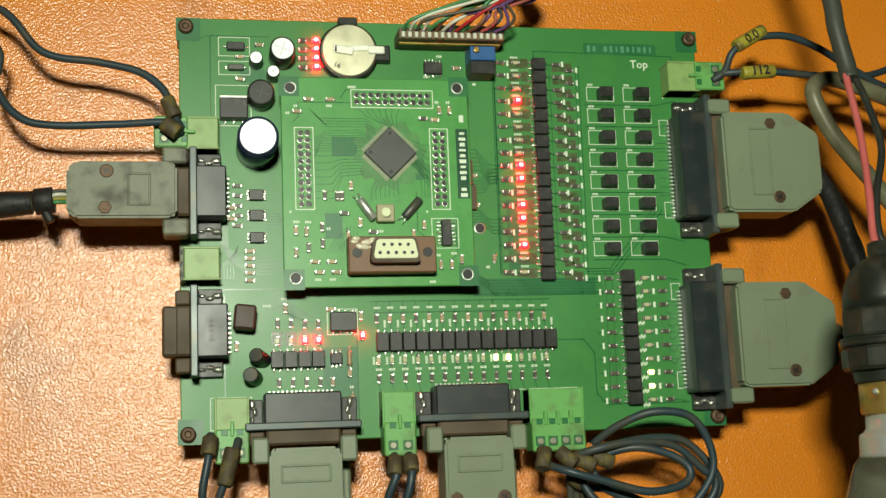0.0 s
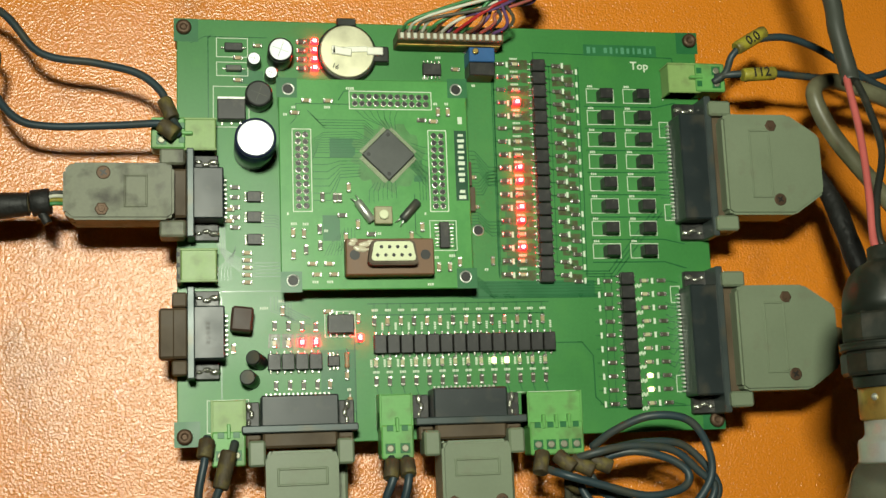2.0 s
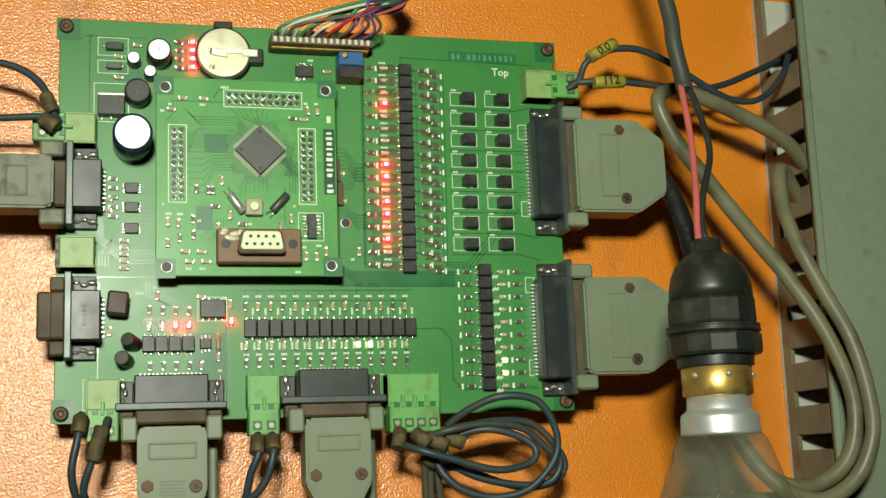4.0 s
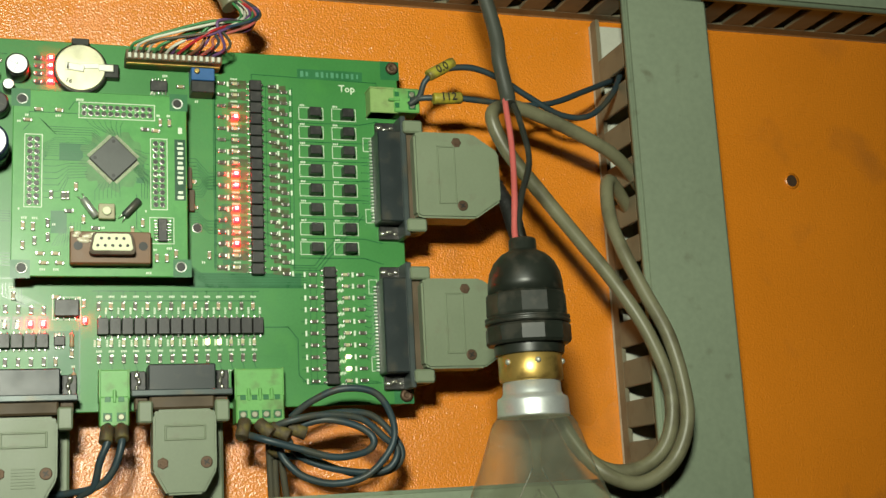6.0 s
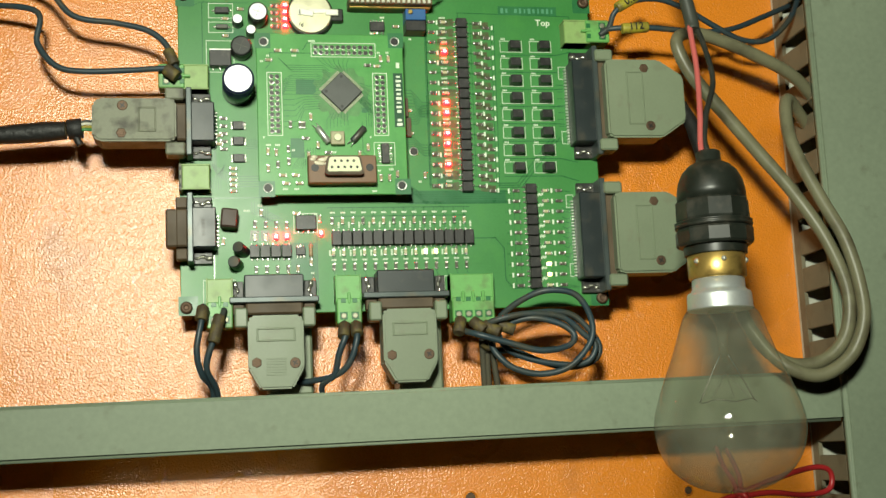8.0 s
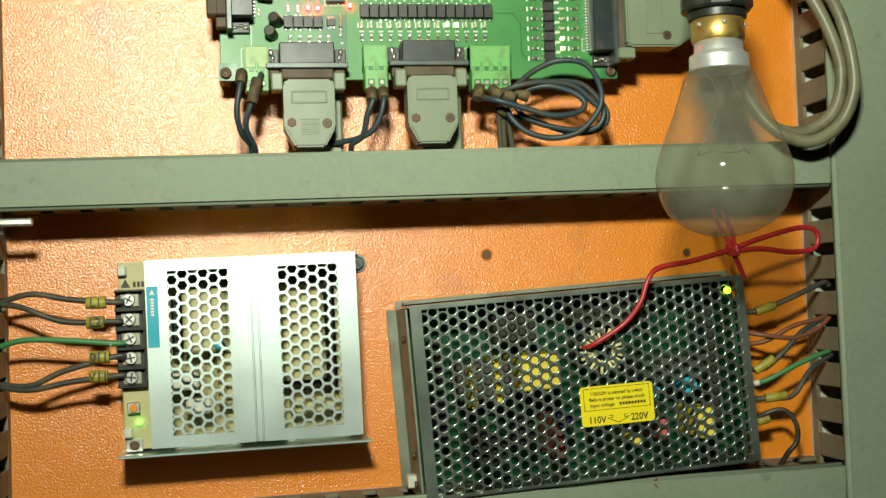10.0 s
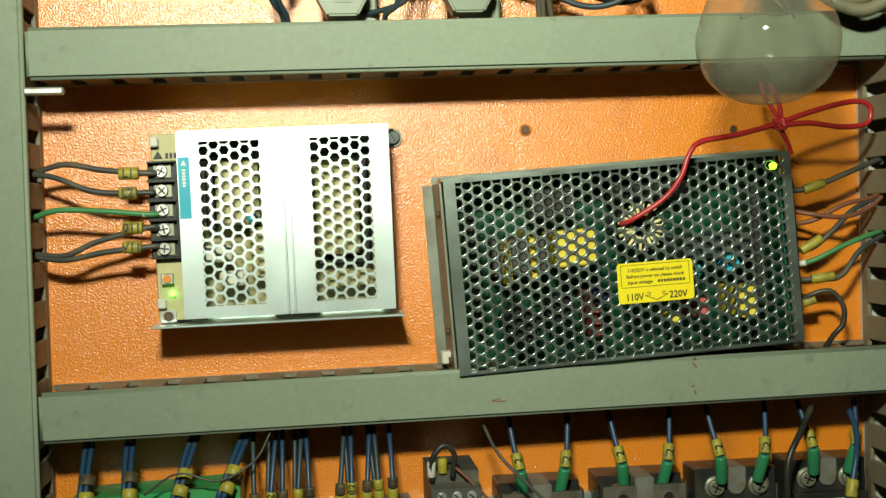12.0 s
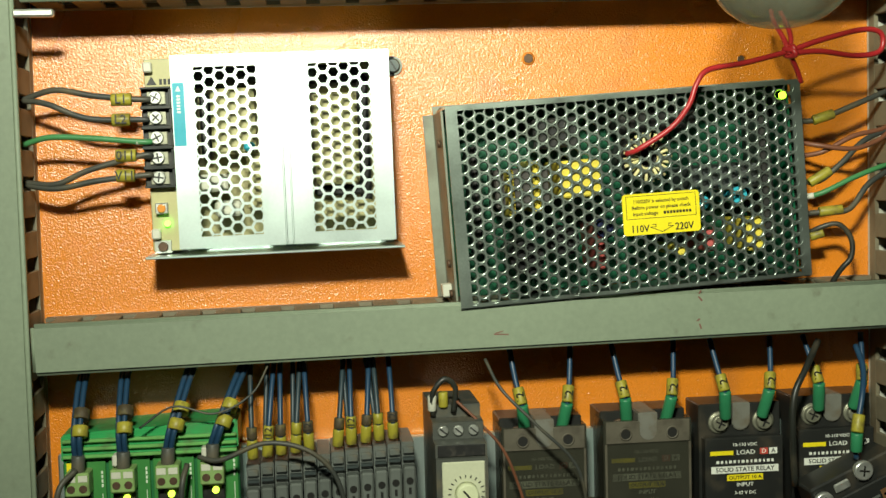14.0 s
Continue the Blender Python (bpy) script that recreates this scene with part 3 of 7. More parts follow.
for x, z, n in ((-66, -61, 4), (-60, -61, 4), (-55, -61, 4), (-50, -61, 4), (-44.5, -61, 3), (-39, -59, 2), (-68, -30, 4), (-62, -27.6, 3), (-37.6, -32, 3), (-88, -38, 3), (-85, -5, 2), (-84, 14, 2), (12, -17, 2), (-40, -66, 2), (-4, -62, 2), (10, 52, 2), (-8, 54.5, 3), (-84, 22, 2), (-3, 62.5, 3)):
    for k in range(n):
        lbox(bm, x + (k - n / 2) * 0.75, z, 0.5, 0.9, 0.01, 0.08)
tagged(part("silkscreen", bm, SILK, board, "white printed outlines and references", local=True), kind="stuff")
bm = bmesh.new()
lbox(bm, 67.5, 67.0, 29, 4.4, 0.01, 0.07)
part("name_strip", bm, PCB_DARK, board, local=True)
bm = bmesh.new()
for k in range(12):
    if k != 2:
        lbox(bm, 55 + k * 2.25, 67.0, 1.4 - 0.3 * (k % 3), 2.6 - 0.5 * (k % 2), 0.075, 0.11)
part("name_bars", bm, mat("faint_print", (0.07, 0.25, 0.13), 0.5), board, local=True)
lettering("Top", 4.4 * mm, 0.0748, 1.4610, 0.0241, SILK, board)

# small parts that repeat
def smd_mesh(name, w, h, d, body, ends=True):
    bm = bmesh.new()
    lbox(bm, 0, 0, w, h, 0.05, d, 0.12)
    return shared(name, bm, body)


RES_M = smd_mesh("resistor", 2.0, 1.45, 0.7, RES)
CAP_M = smd_mesh("capacitor", 2.0, 1.3, 0.9, CHIPCAP)
LEDOFF_M = smd_mesh("led", 1.9, 1.3, 0.8, LED_OFF)
LED_M = smd_mesh("led", 2.3, 1.9, 2.3, LED_RED_CORE)
LEDY_M = smd_mesh("led", 2.0, 1.6, 0.9, LED_YEL)
bm = bmesh.new()
for s in (-1, 1):
    lbox(bm, s * 1.3, 0, 0.95, 1.6, 0.02, 0.85, 0.2)
PADS_M = shared("solder", bm, SOLDER)

bm = bmesh.new()
lbox(bm, 0, 0, 1.35, 1.1, 2.25, 2.55, 0.1)
DIE_M = shared("die", bm, LED_DIE)


def chip(kind, x, z, turn=0.0, parent=board, d=0.0, s=1.0):
    mesh = {"r": RES_M, "c": CAP_M, "o": LEDOFF_M, "R": LED_M, "Y": LEDY_M}[kind]
    nm = {"r": "resistor", "c": "capacitor", "o": "led", "R": "led", "Y": "led"}[kind]
    p = piece(nm, mesh, parent, x * mm, d * mm, z * mm, turn)
    if kind in "RY":
        tagged(p, "lit red status light" if kind == "R" else "lit yellow status light")
    piece("solder", PADS_M, p, 0, 0, 0)
    if kind == "R":
        piece("die", DIE_M, p, 0, 0, 0)
    return p


def opto_mesh(w, h, d, pins, side):
    """A chip package with a sloped top edge; its pins stand on two sides."""
    bm = bmesh.new()
    lbox(bm, 0, 0, w, h, 0.3, d, 0.25)
    body = shared("optocoupler", bm, BLACK)
    bm = bmesh.new()
    for s in (-1, 1):
        for k in range(pins):
            u = (k - (pins - 1) / 2) * 2.2
            if side == "x":
                lbox(bm, s * (w / 2 + 0.55), u, 1.3, 0.7, 0.05, 0.9, 0.15)
            else:
                lbox(bm, u, s * (h / 2 + 0.55), 0.7, 1.3, 0.05, 0.9, 0.15)
    return body, shared("lead_frame", bm, SOLDER)


OPX = opto_mesh(5.0, 4.55, 3.4, 2, "x")
OPZ = opto_mesh(4.35, 6.6, 3.4, 2, "z")
OPZ2 = opto_mesh(4.4, 5.6, 3.2, 2, "z")


def opto(pair, x, z):
    o = piece("optocoupler", pair[0], board, x * mm, 0, z * mm)
    piece("lead_frame", pair[1], o, 0, 0, 0)


# brown patches, coloured so the glow round the lights turns out red
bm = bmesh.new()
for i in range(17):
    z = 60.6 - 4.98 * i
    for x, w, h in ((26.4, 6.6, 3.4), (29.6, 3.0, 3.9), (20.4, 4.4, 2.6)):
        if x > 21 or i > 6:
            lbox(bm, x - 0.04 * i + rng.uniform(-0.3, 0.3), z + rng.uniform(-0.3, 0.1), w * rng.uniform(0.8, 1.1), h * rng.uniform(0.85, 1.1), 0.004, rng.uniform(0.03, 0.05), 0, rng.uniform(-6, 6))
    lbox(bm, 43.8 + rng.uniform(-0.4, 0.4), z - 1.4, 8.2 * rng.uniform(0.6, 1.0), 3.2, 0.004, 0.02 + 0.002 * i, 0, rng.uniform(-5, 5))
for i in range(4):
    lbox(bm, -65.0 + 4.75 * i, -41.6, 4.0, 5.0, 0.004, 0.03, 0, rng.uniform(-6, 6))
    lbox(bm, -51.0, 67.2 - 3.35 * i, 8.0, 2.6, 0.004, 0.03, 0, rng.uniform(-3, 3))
tagged(part("flux_residue", bm, FLUX, board, "brown flux that reddens the glow round the soldered lights", local=True), kind="stuff")
lit = {3, 8, 9, 11, 12, 14}
for i in range(17):
    z = 60.6 - 4.98 * i
    dx = -0.04 * i
    opto(OPX, 34.2 + dx, z - 1.0)
    chip("R" if i in lit else "o", 25.8 + dx, z)
    chip("r", 20.0 + dx, z)
    chip("r", 41.6 + dx, z - 0.4)
    chip("r", 46.6 + dx, z - 2.7)
for i in range(10):
    z = -21.8 - 5.0 * i
    opto(OPX, 63.8, z + 0.6)
    chip("Y" if i in (7, 8) else "o", 71.0, z)
    chip("r", 77.6, z)
    chip("r", 57.0, z)
for i in range(14):
    x = -28.3 + 4.72 * i
    opto(OPZ, x, -43.6)
    chip("c" if i % 3 else "r", x - 1.6, -35.2, 90)
    chip("Y" if i in (9, 10) else "o", x - 1.4, -49.9, 90)
    chip("r", x - 1.4, -56.4, 90)
for i in range(4):
    x = -65.2 + 4.75 * i
    opto(OPZ2, x, -49.0)
    chip("R" if i > 1 else "o", x + 0.2, -42.3, 90)
    chip("r", x + 0.4, -36.2 - 0.2 * i, 90)
    chip("r", x + 0.6, -57.0, 90)
chip("R", -35.2, -41.0, 90)
for i in range(4):
    chip("R", -49.0, 67.2 - 3.35 * i)
    chip("r", -54.0, 67.2 - 3.35 * i)
for x, z, t in ((-69.5, 65.3, 0), (-76.5, 60.6, 0), (-76.5, 52.3, 0), (-62, -31, 90), (-79, -44, 90), (-46, -31.5, 0), (-35.5, -34, 90), (7.5, 17, 0), (8, 6, 0), (14, -14, 90), (3, 58, 0), (7, 66, 90), (-80, 5, 0), (-80, 1, 0), (13, 56, 0), (-40, -54, 90), (-46, -57, 90)):
    chip("c", x, z, t)
for x in (-79.0, -75.0):
    for k in range(5):
        chip("r" if x < -77 else "c", x + 1.0, 13 - k * 3.6 if x < -77 else -10.5 - k * 2.6, 0)

# sixteen upright transistors in printed frames
bm = bmesh.new()
box(bm, -2.7 * mm, 2.3 * mm, -2.0 * mm, 1.9 * mm, 0.3 * mm, 5.6 * mm, 0.2 * mm)
TR_M = shared("transistor", bm, BLACK)
for i in range(8):
    for x in (59.6, 74.0):
        piece("transistor", TR_M, board, (x - 0.12 * i) * mm, 0, (48.6 - 8.5 * i) * mm)


def can(x, z, r, h, sleeve_mat, top_mat, turn=0.0, label=""):
    bm = bmesh.new()
    lathe(bm, [(r * 0.96 * mm, 0), (r * mm, 0.5 * mm), (r * mm, (h - 2.0) * mm), (r * 0.94 * mm, (h - 1.6) * mm), (r * mm, (h - 1.2) * mm), (r * mm, (h - 0.4) * mm), (r * 0.9 * mm, h * mm)], (0, 0, 0), "d", 28)
    o = part("capacitor_can", bm, sleeve_mat, board, label, local=True)
    o.matrix_basis = pose(x * mm, -0.1 * mm, z * mm, turn * 0.4, 0, turn)
    bm = bmesh.new()
    lathe(bm, [(r * 0.88 * mm, (h - 0.2) * mm), (r * 0.88 * mm, (h + 0.12) * mm), (r * 0.84 * mm, (h + 0.18) * mm)], (0, 0, 0), "d", 28)
    part("top", bm, top_mat, o, local=True)
    bm = bmesh.new()
    for a in (0, 60, 120) if r > 5 else (0, 90):
        lbox(bm, 0, 0, r * 1.3, 0.14, h + 0.17, h + 0.21, 0, a + 20)
    part("vent_score", bm, STEELGREY, o, local=True)
    return o


can(-71.3, 26, 7.1, 19.5, CAPBLUE, ALU, label="tall dark blue capacitor with bright top")
can(-61.8, 60.5, 4.5, 11, CAPBLACK, ALU)
can(-71.0, 58.3, 2.4, 7, CAPBLACK, ALU)
can(-65.0, 53.3, 2.3, 7, CAPBLACK, ALU)
can(-69.5, 45.2, 4.8, 8, CAPBLACK, BLACK_SHINY, label="black wound inductor")
can(-69.6, -49, 2.6, 8.5, CAPBLACK, STEELGREY, -22)
can(-72.6, -55.2, 2.7, 8.5, CAPBLACK, STEELGREY, -14)


def small_block(name, x, z, w, h, d, material, bev=0.3, turn=0.0, label="", pins=0, side="z", leg=1.2):
    bm = bmesh.new()
    lbox(bm, 0, 0, w, h, 0.3, d, bev)
    o = part(name, bm, material, board, label, local=True)
    o.matrix_basis = pose(x * mm, 0, z * mm, 0, turn, 0)
    if pins:
        bm = bmesh.new()
        for s in (-1, 1):
            for k in range(pins):
                u = (k - (pins - 1) / 2) * ((w if side == "z" else h) / pins)
                if side == "z":
                    lbox(bm, u, s * (h / 2 + leg / 2), 0.6, leg, 0.05, 0.9, 0.1)
                else:
                    lbox(bm, s * (w / 2 + leg / 2), u, leg, 0.6, 0.05, 0.9, 0.1)
        tagged(part("lead_frame", bm, SOLDER, o, local=True), kind="stuff")
    return o


small_block("diode", -78, 64.2, 6.4, 3.0, 2.4, BLACK, pins=1, side="x")
small_block("diode", -78, 56.4, 5.6, 2.2, 2.2, STEELGREY, pins=1, side="x")
reg = small_block("regulator_chip", -79, 40.5, 9.8, 7.6, 4.4, BLACK, pins=3)
bm = bmesh.new()
lbox(bm, 0, 4.6, 9.8, 1.6, 0.1, 1.6, 0.2)
part("heat_tab", bm, TIN, reg, local=True)
small_block("chip", -6, 57.6, 7, 4.6, 1.8, BLACK, pins=5)
for z in (9.5, 2.2, -5.8):
    small_block("chip", -71.4, z, 5.0, 3.9, 1.7, BLACK, pins=4, side="x", leg=0.9)
small_block("chip", -42, -36.2, 9.2, 6.6, 3.6, BLACK, pins=4, label="black eight-pin chip beside a red light")
small_block("chip", -44.6, -49, 4.2, 3.8, 1.8, BLACK, pins=3)
tab = small_block("power_transistor", -76.2, -34.5, 7.5, 8.6, 8.5, mat("brown_black_package", (0.055, 0.032, 0.022), 0.55, var=0.3, vs=150), 0.8, 6, "reddish black power transistor")
trim = small_block("trimmer", 11.3, 61.0, 9.6, 5.4, 9.5, mat("blue_trimmer_plastic", (0.025, 0.10, 0.26), 0.4, var=0.15, vs=100), 0.3, label="blue trimmer potentiometer")
bm = bmesh.new()
lathe(bm, [(1.1 * mm, 9.9 * mm), (1.1 * mm, 10.8 * mm), (0.8 * mm, 10.9 * mm)], (-2.6 * mm, 0, 0.9 * mm), "d", 12)
part("adjust_screw", bm, BRASS, trim, local=True)
# black box paints the shade on the trimmer's lower side
bm = bmesh.new()
lbox(bm, 0, -5.2, 9.6, 5.0, 0.2, 8.8, 0.3)
part("black_base", bm, BLACK, trim, local=True)
for x in (7.2, 8.2):
    bm = bmesh.new()
    lbox(bm, x - 1.2, 18 if x < 8 else 8.5, 2.2, 9, 0.2, 2.6, 0.2)
    part("side_socket", bm, BROWN, board, local=True)
bm = bmesh.new()
lathe(bm, [(2.1 * mm, 0.02 * mm), (2.1 * mm, 0.12 * mm), (1.75 * mm, 0.12 * mm)], (9.2 * mm, 0, -2.6 * mm), "d", 20, cap=False)
o = part("plated_hole", bm, TIN, board, local=True)
# black disc paints the shade inside the plated hole
bm = bmesh.new()
cyl(bm, 9.2 * mm, -2.6 * mm, 0.0, 0.1 * mm, 1.8 * mm, 20)
part("hole_shade", bm, INK_AND_SHADE, o, local=True)
for x, z0, z1 in ((-40.0, -45, -53), (-39.2, -60, -68.5)):
    bm = bmesh.new()
    lathe(bm, [(0.5 * mm, 0), (1.0 * mm, 0.6 * mm), (0.8 * mm, 1.6 * mm), (0.8 * mm, 4.0 * mm), (1.0 * mm, 5.0 * mm), (0.5 * mm, 5.6 * mm)], (x * mm, -1.2 * mm, (z1 + 1.4) * mm), "z", 12)
    o = part("axial_resistor", bm, CHIPCAP, board, local=True)
    bm = bmesh.new()
    tube(bm, [(x * mm, -0.3 * mm, z0 * mm), (x * mm, -1.2 * mm, (z0 - 0.6) * mm), (x * mm, -1.2 * mm, (z1 + 0.6) * mm), (x * mm, -0.3 * mm, z1 * mm)], 0.3 * mm, 6, 3)
    part("leads", bm, TIN, o, local=True)

# coin cell in its holder
bm = bmesh.new()
lathe(bm, [(10.8 * mm, 0.1 * mm), (10.8 * mm, 3.6 * mm), (10.2 * mm, 4.0 * mm)], (-37.5 * mm, 0, 62.4 * mm), "d", 36)
lbox(bm, -25.5, 62.0, 6.5, 6.0, 0.1, 4.2, 0.4)
lbox(bm, -37.5, 74.0, 7, 3.0, 0.1, 4.0, 0.4)
holder = part("battery_holder", bm, BLACK_SHINY, board, "black coin cell holder", local=True)
bm = bmesh.new()
lathe(bm, [(9.5 * mm, 3.8 * mm), (9.9 * mm, 4.1 * mm), (9.9 * mm, 5.0 * mm), (9.5 * mm, 5.4 * mm)], (-37.5 * mm, 0, 62.4 * mm), "d", 40)
part("coin_cell", bm, COIN, holder, "pale nickel coin cell", local=True)
bm = bmesh.new()
lbox(bm, -36.8, 62.9, 13, 2.2, 5.5, 6.0, 0.2, -3)
lbox(bm, -39.5, 62.2, 7, 3.0, 5.5, 6.3, 0.3, 8)
lbox(bm, -27.5, 62.6, 6, 3.0, 4.6, 6.0, 0.3)
lbox(bm, -42.6, 62.6, 1.4, 3.2, 5.5, 6.3, 0.2)
part("spring_clip", bm, mat("bright_spring_clip", (0.72, 0.72, 0.62), 0.5, 0.3, var=0.15, vs=200), holder, local=True)
lettering("16", 2.6 * mm, -0.0420, 1.4565, 0.0295, INK_AND_SHADE, holder, turn=20)

# top header with its ribbon of coloured wires
bm = bmesh.new()
lbox(bm, -0.5, 67.0, 39, 4.2, 0.1, 12.2, 0.3)
head = part("pin_header", bm, mat("aged_brown_header", (0.13, 0.085, 0.04), 0.5, var=0.2, vs=150, dirt=DUST, dirt_amt=0.4), board, "brown wire header", local=True)
bm = bmesh.new()
for k in range(16):
    lbox(bm, -18.6 + k * 2.4, 66.2, 1.3, 2.2, 12.1, 13.4, 0.2)
part("latch_teeth", bm, WIRE_WHITE, head, local=True)
bm = bmesh.new()
lbox(bm, -0.5, 64.75, 38, 0.5, 6.4, 8.0, 0.1)
part("metal_edge", bm, BRASS, head, local=True)

# board sockets with flanges for the cable plugs


def dsub(x, z, turn, length, label, pins):
    """A right-angled board socket; u points out over the board's edge."""
    o = new("cable_socket")
    o.parent = board
    o.matrix_basis = pose(x * mm, 0, z * mm, 0, turn, 0)
    tagged(o, label)
    bm = bmesh.new()
    L = length
    lbox(bm, -5.4, 0, 10.4, L - 13, 0.4, 12.0, 0.5)
    me = shared("housing", bm, DARKBLUE)
    piece("housing", me, o, 0, 0, 0)
    bm = bmesh.new()
    lbox(bm, 0.6, 0, 2.6, L, 0.2, 12.8, 0.4)
    piece("flange", shared("flange", bm, STEELGREY), o, 0, 0, 0)
    bm = bmesh.new()
    lbox(bm, 4.2, 0, 5.4, L - 14, 2.2, 11.2, 0.8)
    piece("shell", shared("shell", bm, BROWN), o, 0, 0, 0)
    for s in (-1, 1):
        bm = bmesh.new()
        lbox(bm, -4.6, s * (L / 2 - 3.3), 8.6, 6.0, 0.2, 2.8, 0.3)
        piece("bracket", shared("bracket", bm, BLACK), o, 0, 0, 0)
        bm = bmesh.new()
        for k in range(3):
            t = bmesh.new()
            bmesh.ops.create_icosphere(t, subdivisions=2, radius=(1.5 - 0.25 * k) * mm)
            t.transform(Matrix.Translation(((-7.3 + 2.6 * k) * mm, -3.0 * mm, (s * (L / 2 - 3.2) + 0.5 * math.sin(3 * k + s)) * mm)) @ Matrix.Diagonal((1.3, 0.7, 0.75, 1)))
            join(bm, t)
        for f in bm.faces:
            f.smooth = True
        piece("solder_tab", shared("solder_tab", bm, SOLDER), o, 0, 0, 0)
        bm = bmesh.new()
        lbox(bm, 4.4, s * (L / 2 - 4.0), 5.0, 5.0, 3.6, 9.4, 0.5)
        piece("jack_nut", shared("jack_nut", bm, BROWN), o, 0, 0, 0)
    bm = bmesh.new()
    n = pins
    for k in range(n):
        lbox(bm, -11.2, (k - (n - 1) / 2) * (L - 16) / n, 1.3, 0.7, 0.05, 1.6, 0.15)
    piece("lead_frame", shared("lead_frame", bm, TIN), o, 0, 0, 0)
    return o


dsub(95.3, 19.3, 0, 53, "dark right-angled board socket with steel flange", 25)
dsub(94.8, -45.0, 0, 53, "dark right-angled board socket with steel flange", 25)
dsub(-57.3, -71.5, 90, 39, "dusty fifteen-pole board socket", 15)
dsub(1.3, -70.5, 90, 39, "dusty fifteen-pole board socket", 15)
dsub(-92.6, 8.6, 180, 31, "nine-pole board socket with worn flange", 9)
free = dsub(-92.6, -39.3, 180, 31, "empty nine-pole board socket with brown dust cap", 9)
bm = bmesh.new()
lbox(bm, 8.2, 0, 6.0, 17, 2.6, 10.8, 0.8)
piece("dust_cap", shared("dust_cap", bm, BROWN), free, 0, 0, 0)
bm = bmesh.new()
for k in range(5):
    lbox(bm, -5.0, -3 + k * 1.6, 1.5, 1.1, 12.0, 12.06)
piece("maker_bars", shared("maker_bars", bm, BLACK), free, 0, 0, 0)


def terminal(x, z, turn, n, old=False, plug=True, pitch=5.08):
    """A pluggable screw terminal; u points out over the board's edge."""
    o = new("terminal_block")
    o.parent = board
    o.matrix_basis = pose(x * mm, 0, z * mm, 0, turn, 0)
    tagged(o, "yellowed green terminal block" if old else "green plug-in terminal block")
    W = n * pitch + 1.5
    col = TERM_OLD if old else TERM
    bm = bmesh.new()
    lbox(bm, -6, 0, 12, W, 0.2, 8.6, 0.4)
    for s in (-1, 1):
        lbox(bm, -6, s * (W / 2 - 0.4), 12.6, 0.8, 0.2, 9.0, 0.2)
    piece("header", shared("header", bm, col), o, 0, 0, 0)
    if plug:
        bm = bmesh.new()
        lbox(bm, 4.2, 0, 11.5, W - 0.6, 0.4, 10.0, 0.5)
        for k in range(n - 1):
            lbox(bm, -1.6, (k - (n - 2) / 2) * pitch, 5.0, 1.2, 8.4, 10.6, 0.3)
        piece("plug", shared("plug", bm, TERM), o, 0, 0, 0)
        bm = bmesh.new()
        lbox(bm, -0.4, 0, 2.0, 2.2, 9.95, 10.25, 0.1)
        lbox(bm, 6.4, 0, 3.4, 3.4, 9.9, 10.1, 0.1)
        slot = shared("slot", bm, PCB_DARK)
        bm = bmesh.new()
        lathe(bm, [(1.3 * mm, 0), (1.3 * mm, 0.35 * mm), (1.0 * mm, 0.5 * mm)], (6.4 * mm, -9.95 * mm, 0), "d", 12)
        screw = shared("screw", bm, LEADS)
        for k in range(n):
            u = (k - (n - 1) / 2) * pitch * mm
            piece("slot", slot, o, 0, 0, u)
            piece("screw", screw, o, 0, 0, u)
    return o


terminal(-96.5, 30, 180, 2, old=True)
terminal(-96.5, -16, 180, 2, old=True, plug=False)
empty = [o for o in board.children if o.name.startswith("terminal_block")][-1]
bm = bmesh.new()
lbox(bm, 0.7, 0, 1.4, 12.2, 0.3, 8.8, 0.3)
piece("front_rim", shared("front_rim", bm, HOOD_PALE), empty, 0, 0, 0)
# flat black pieces paint the dark inside the three contacts
bm = bmesh.new()
lbox(bm, 1.45, 0, 0.2, 1.5, 3.0, 5.4)
lbox(bm, 0.9, 0, 1.0, 1.5, 8.7, 8.95)
gap = shared("contact_opening", bm, INK_AND_SHADE)
for k in range(3):
    piece("contact_opening", gap, empty, 0, 0, (k - 1) * 3.8 * mm)
terminal(-81, -74.0, 90, 2, old=True)
terminal(-24.3, -73.5, 90, 2)
terminal(32, -74.0, 90, 4, pitch=4.6)
terminal(95.0, 54, 0, 2, old=True)

# ---- the processor board on top ----
dboard = thing("processor_board", (-0.0295, 0.0365, 1.412), "small green processor board plugged above the main board", "circuit board")
bm = bmesh.new()
box(bm, -33.5 * mm, 33.5 * mm, -37.5 * mm, 37.5 * mm, -1.6 * mm, 0, 0.3 * mm)
part("laminate", bm, PCB_LIGHT, dboard, local=True)


def dx(x):
    return x + 29.5


def dz(z):
    return z - 12.0


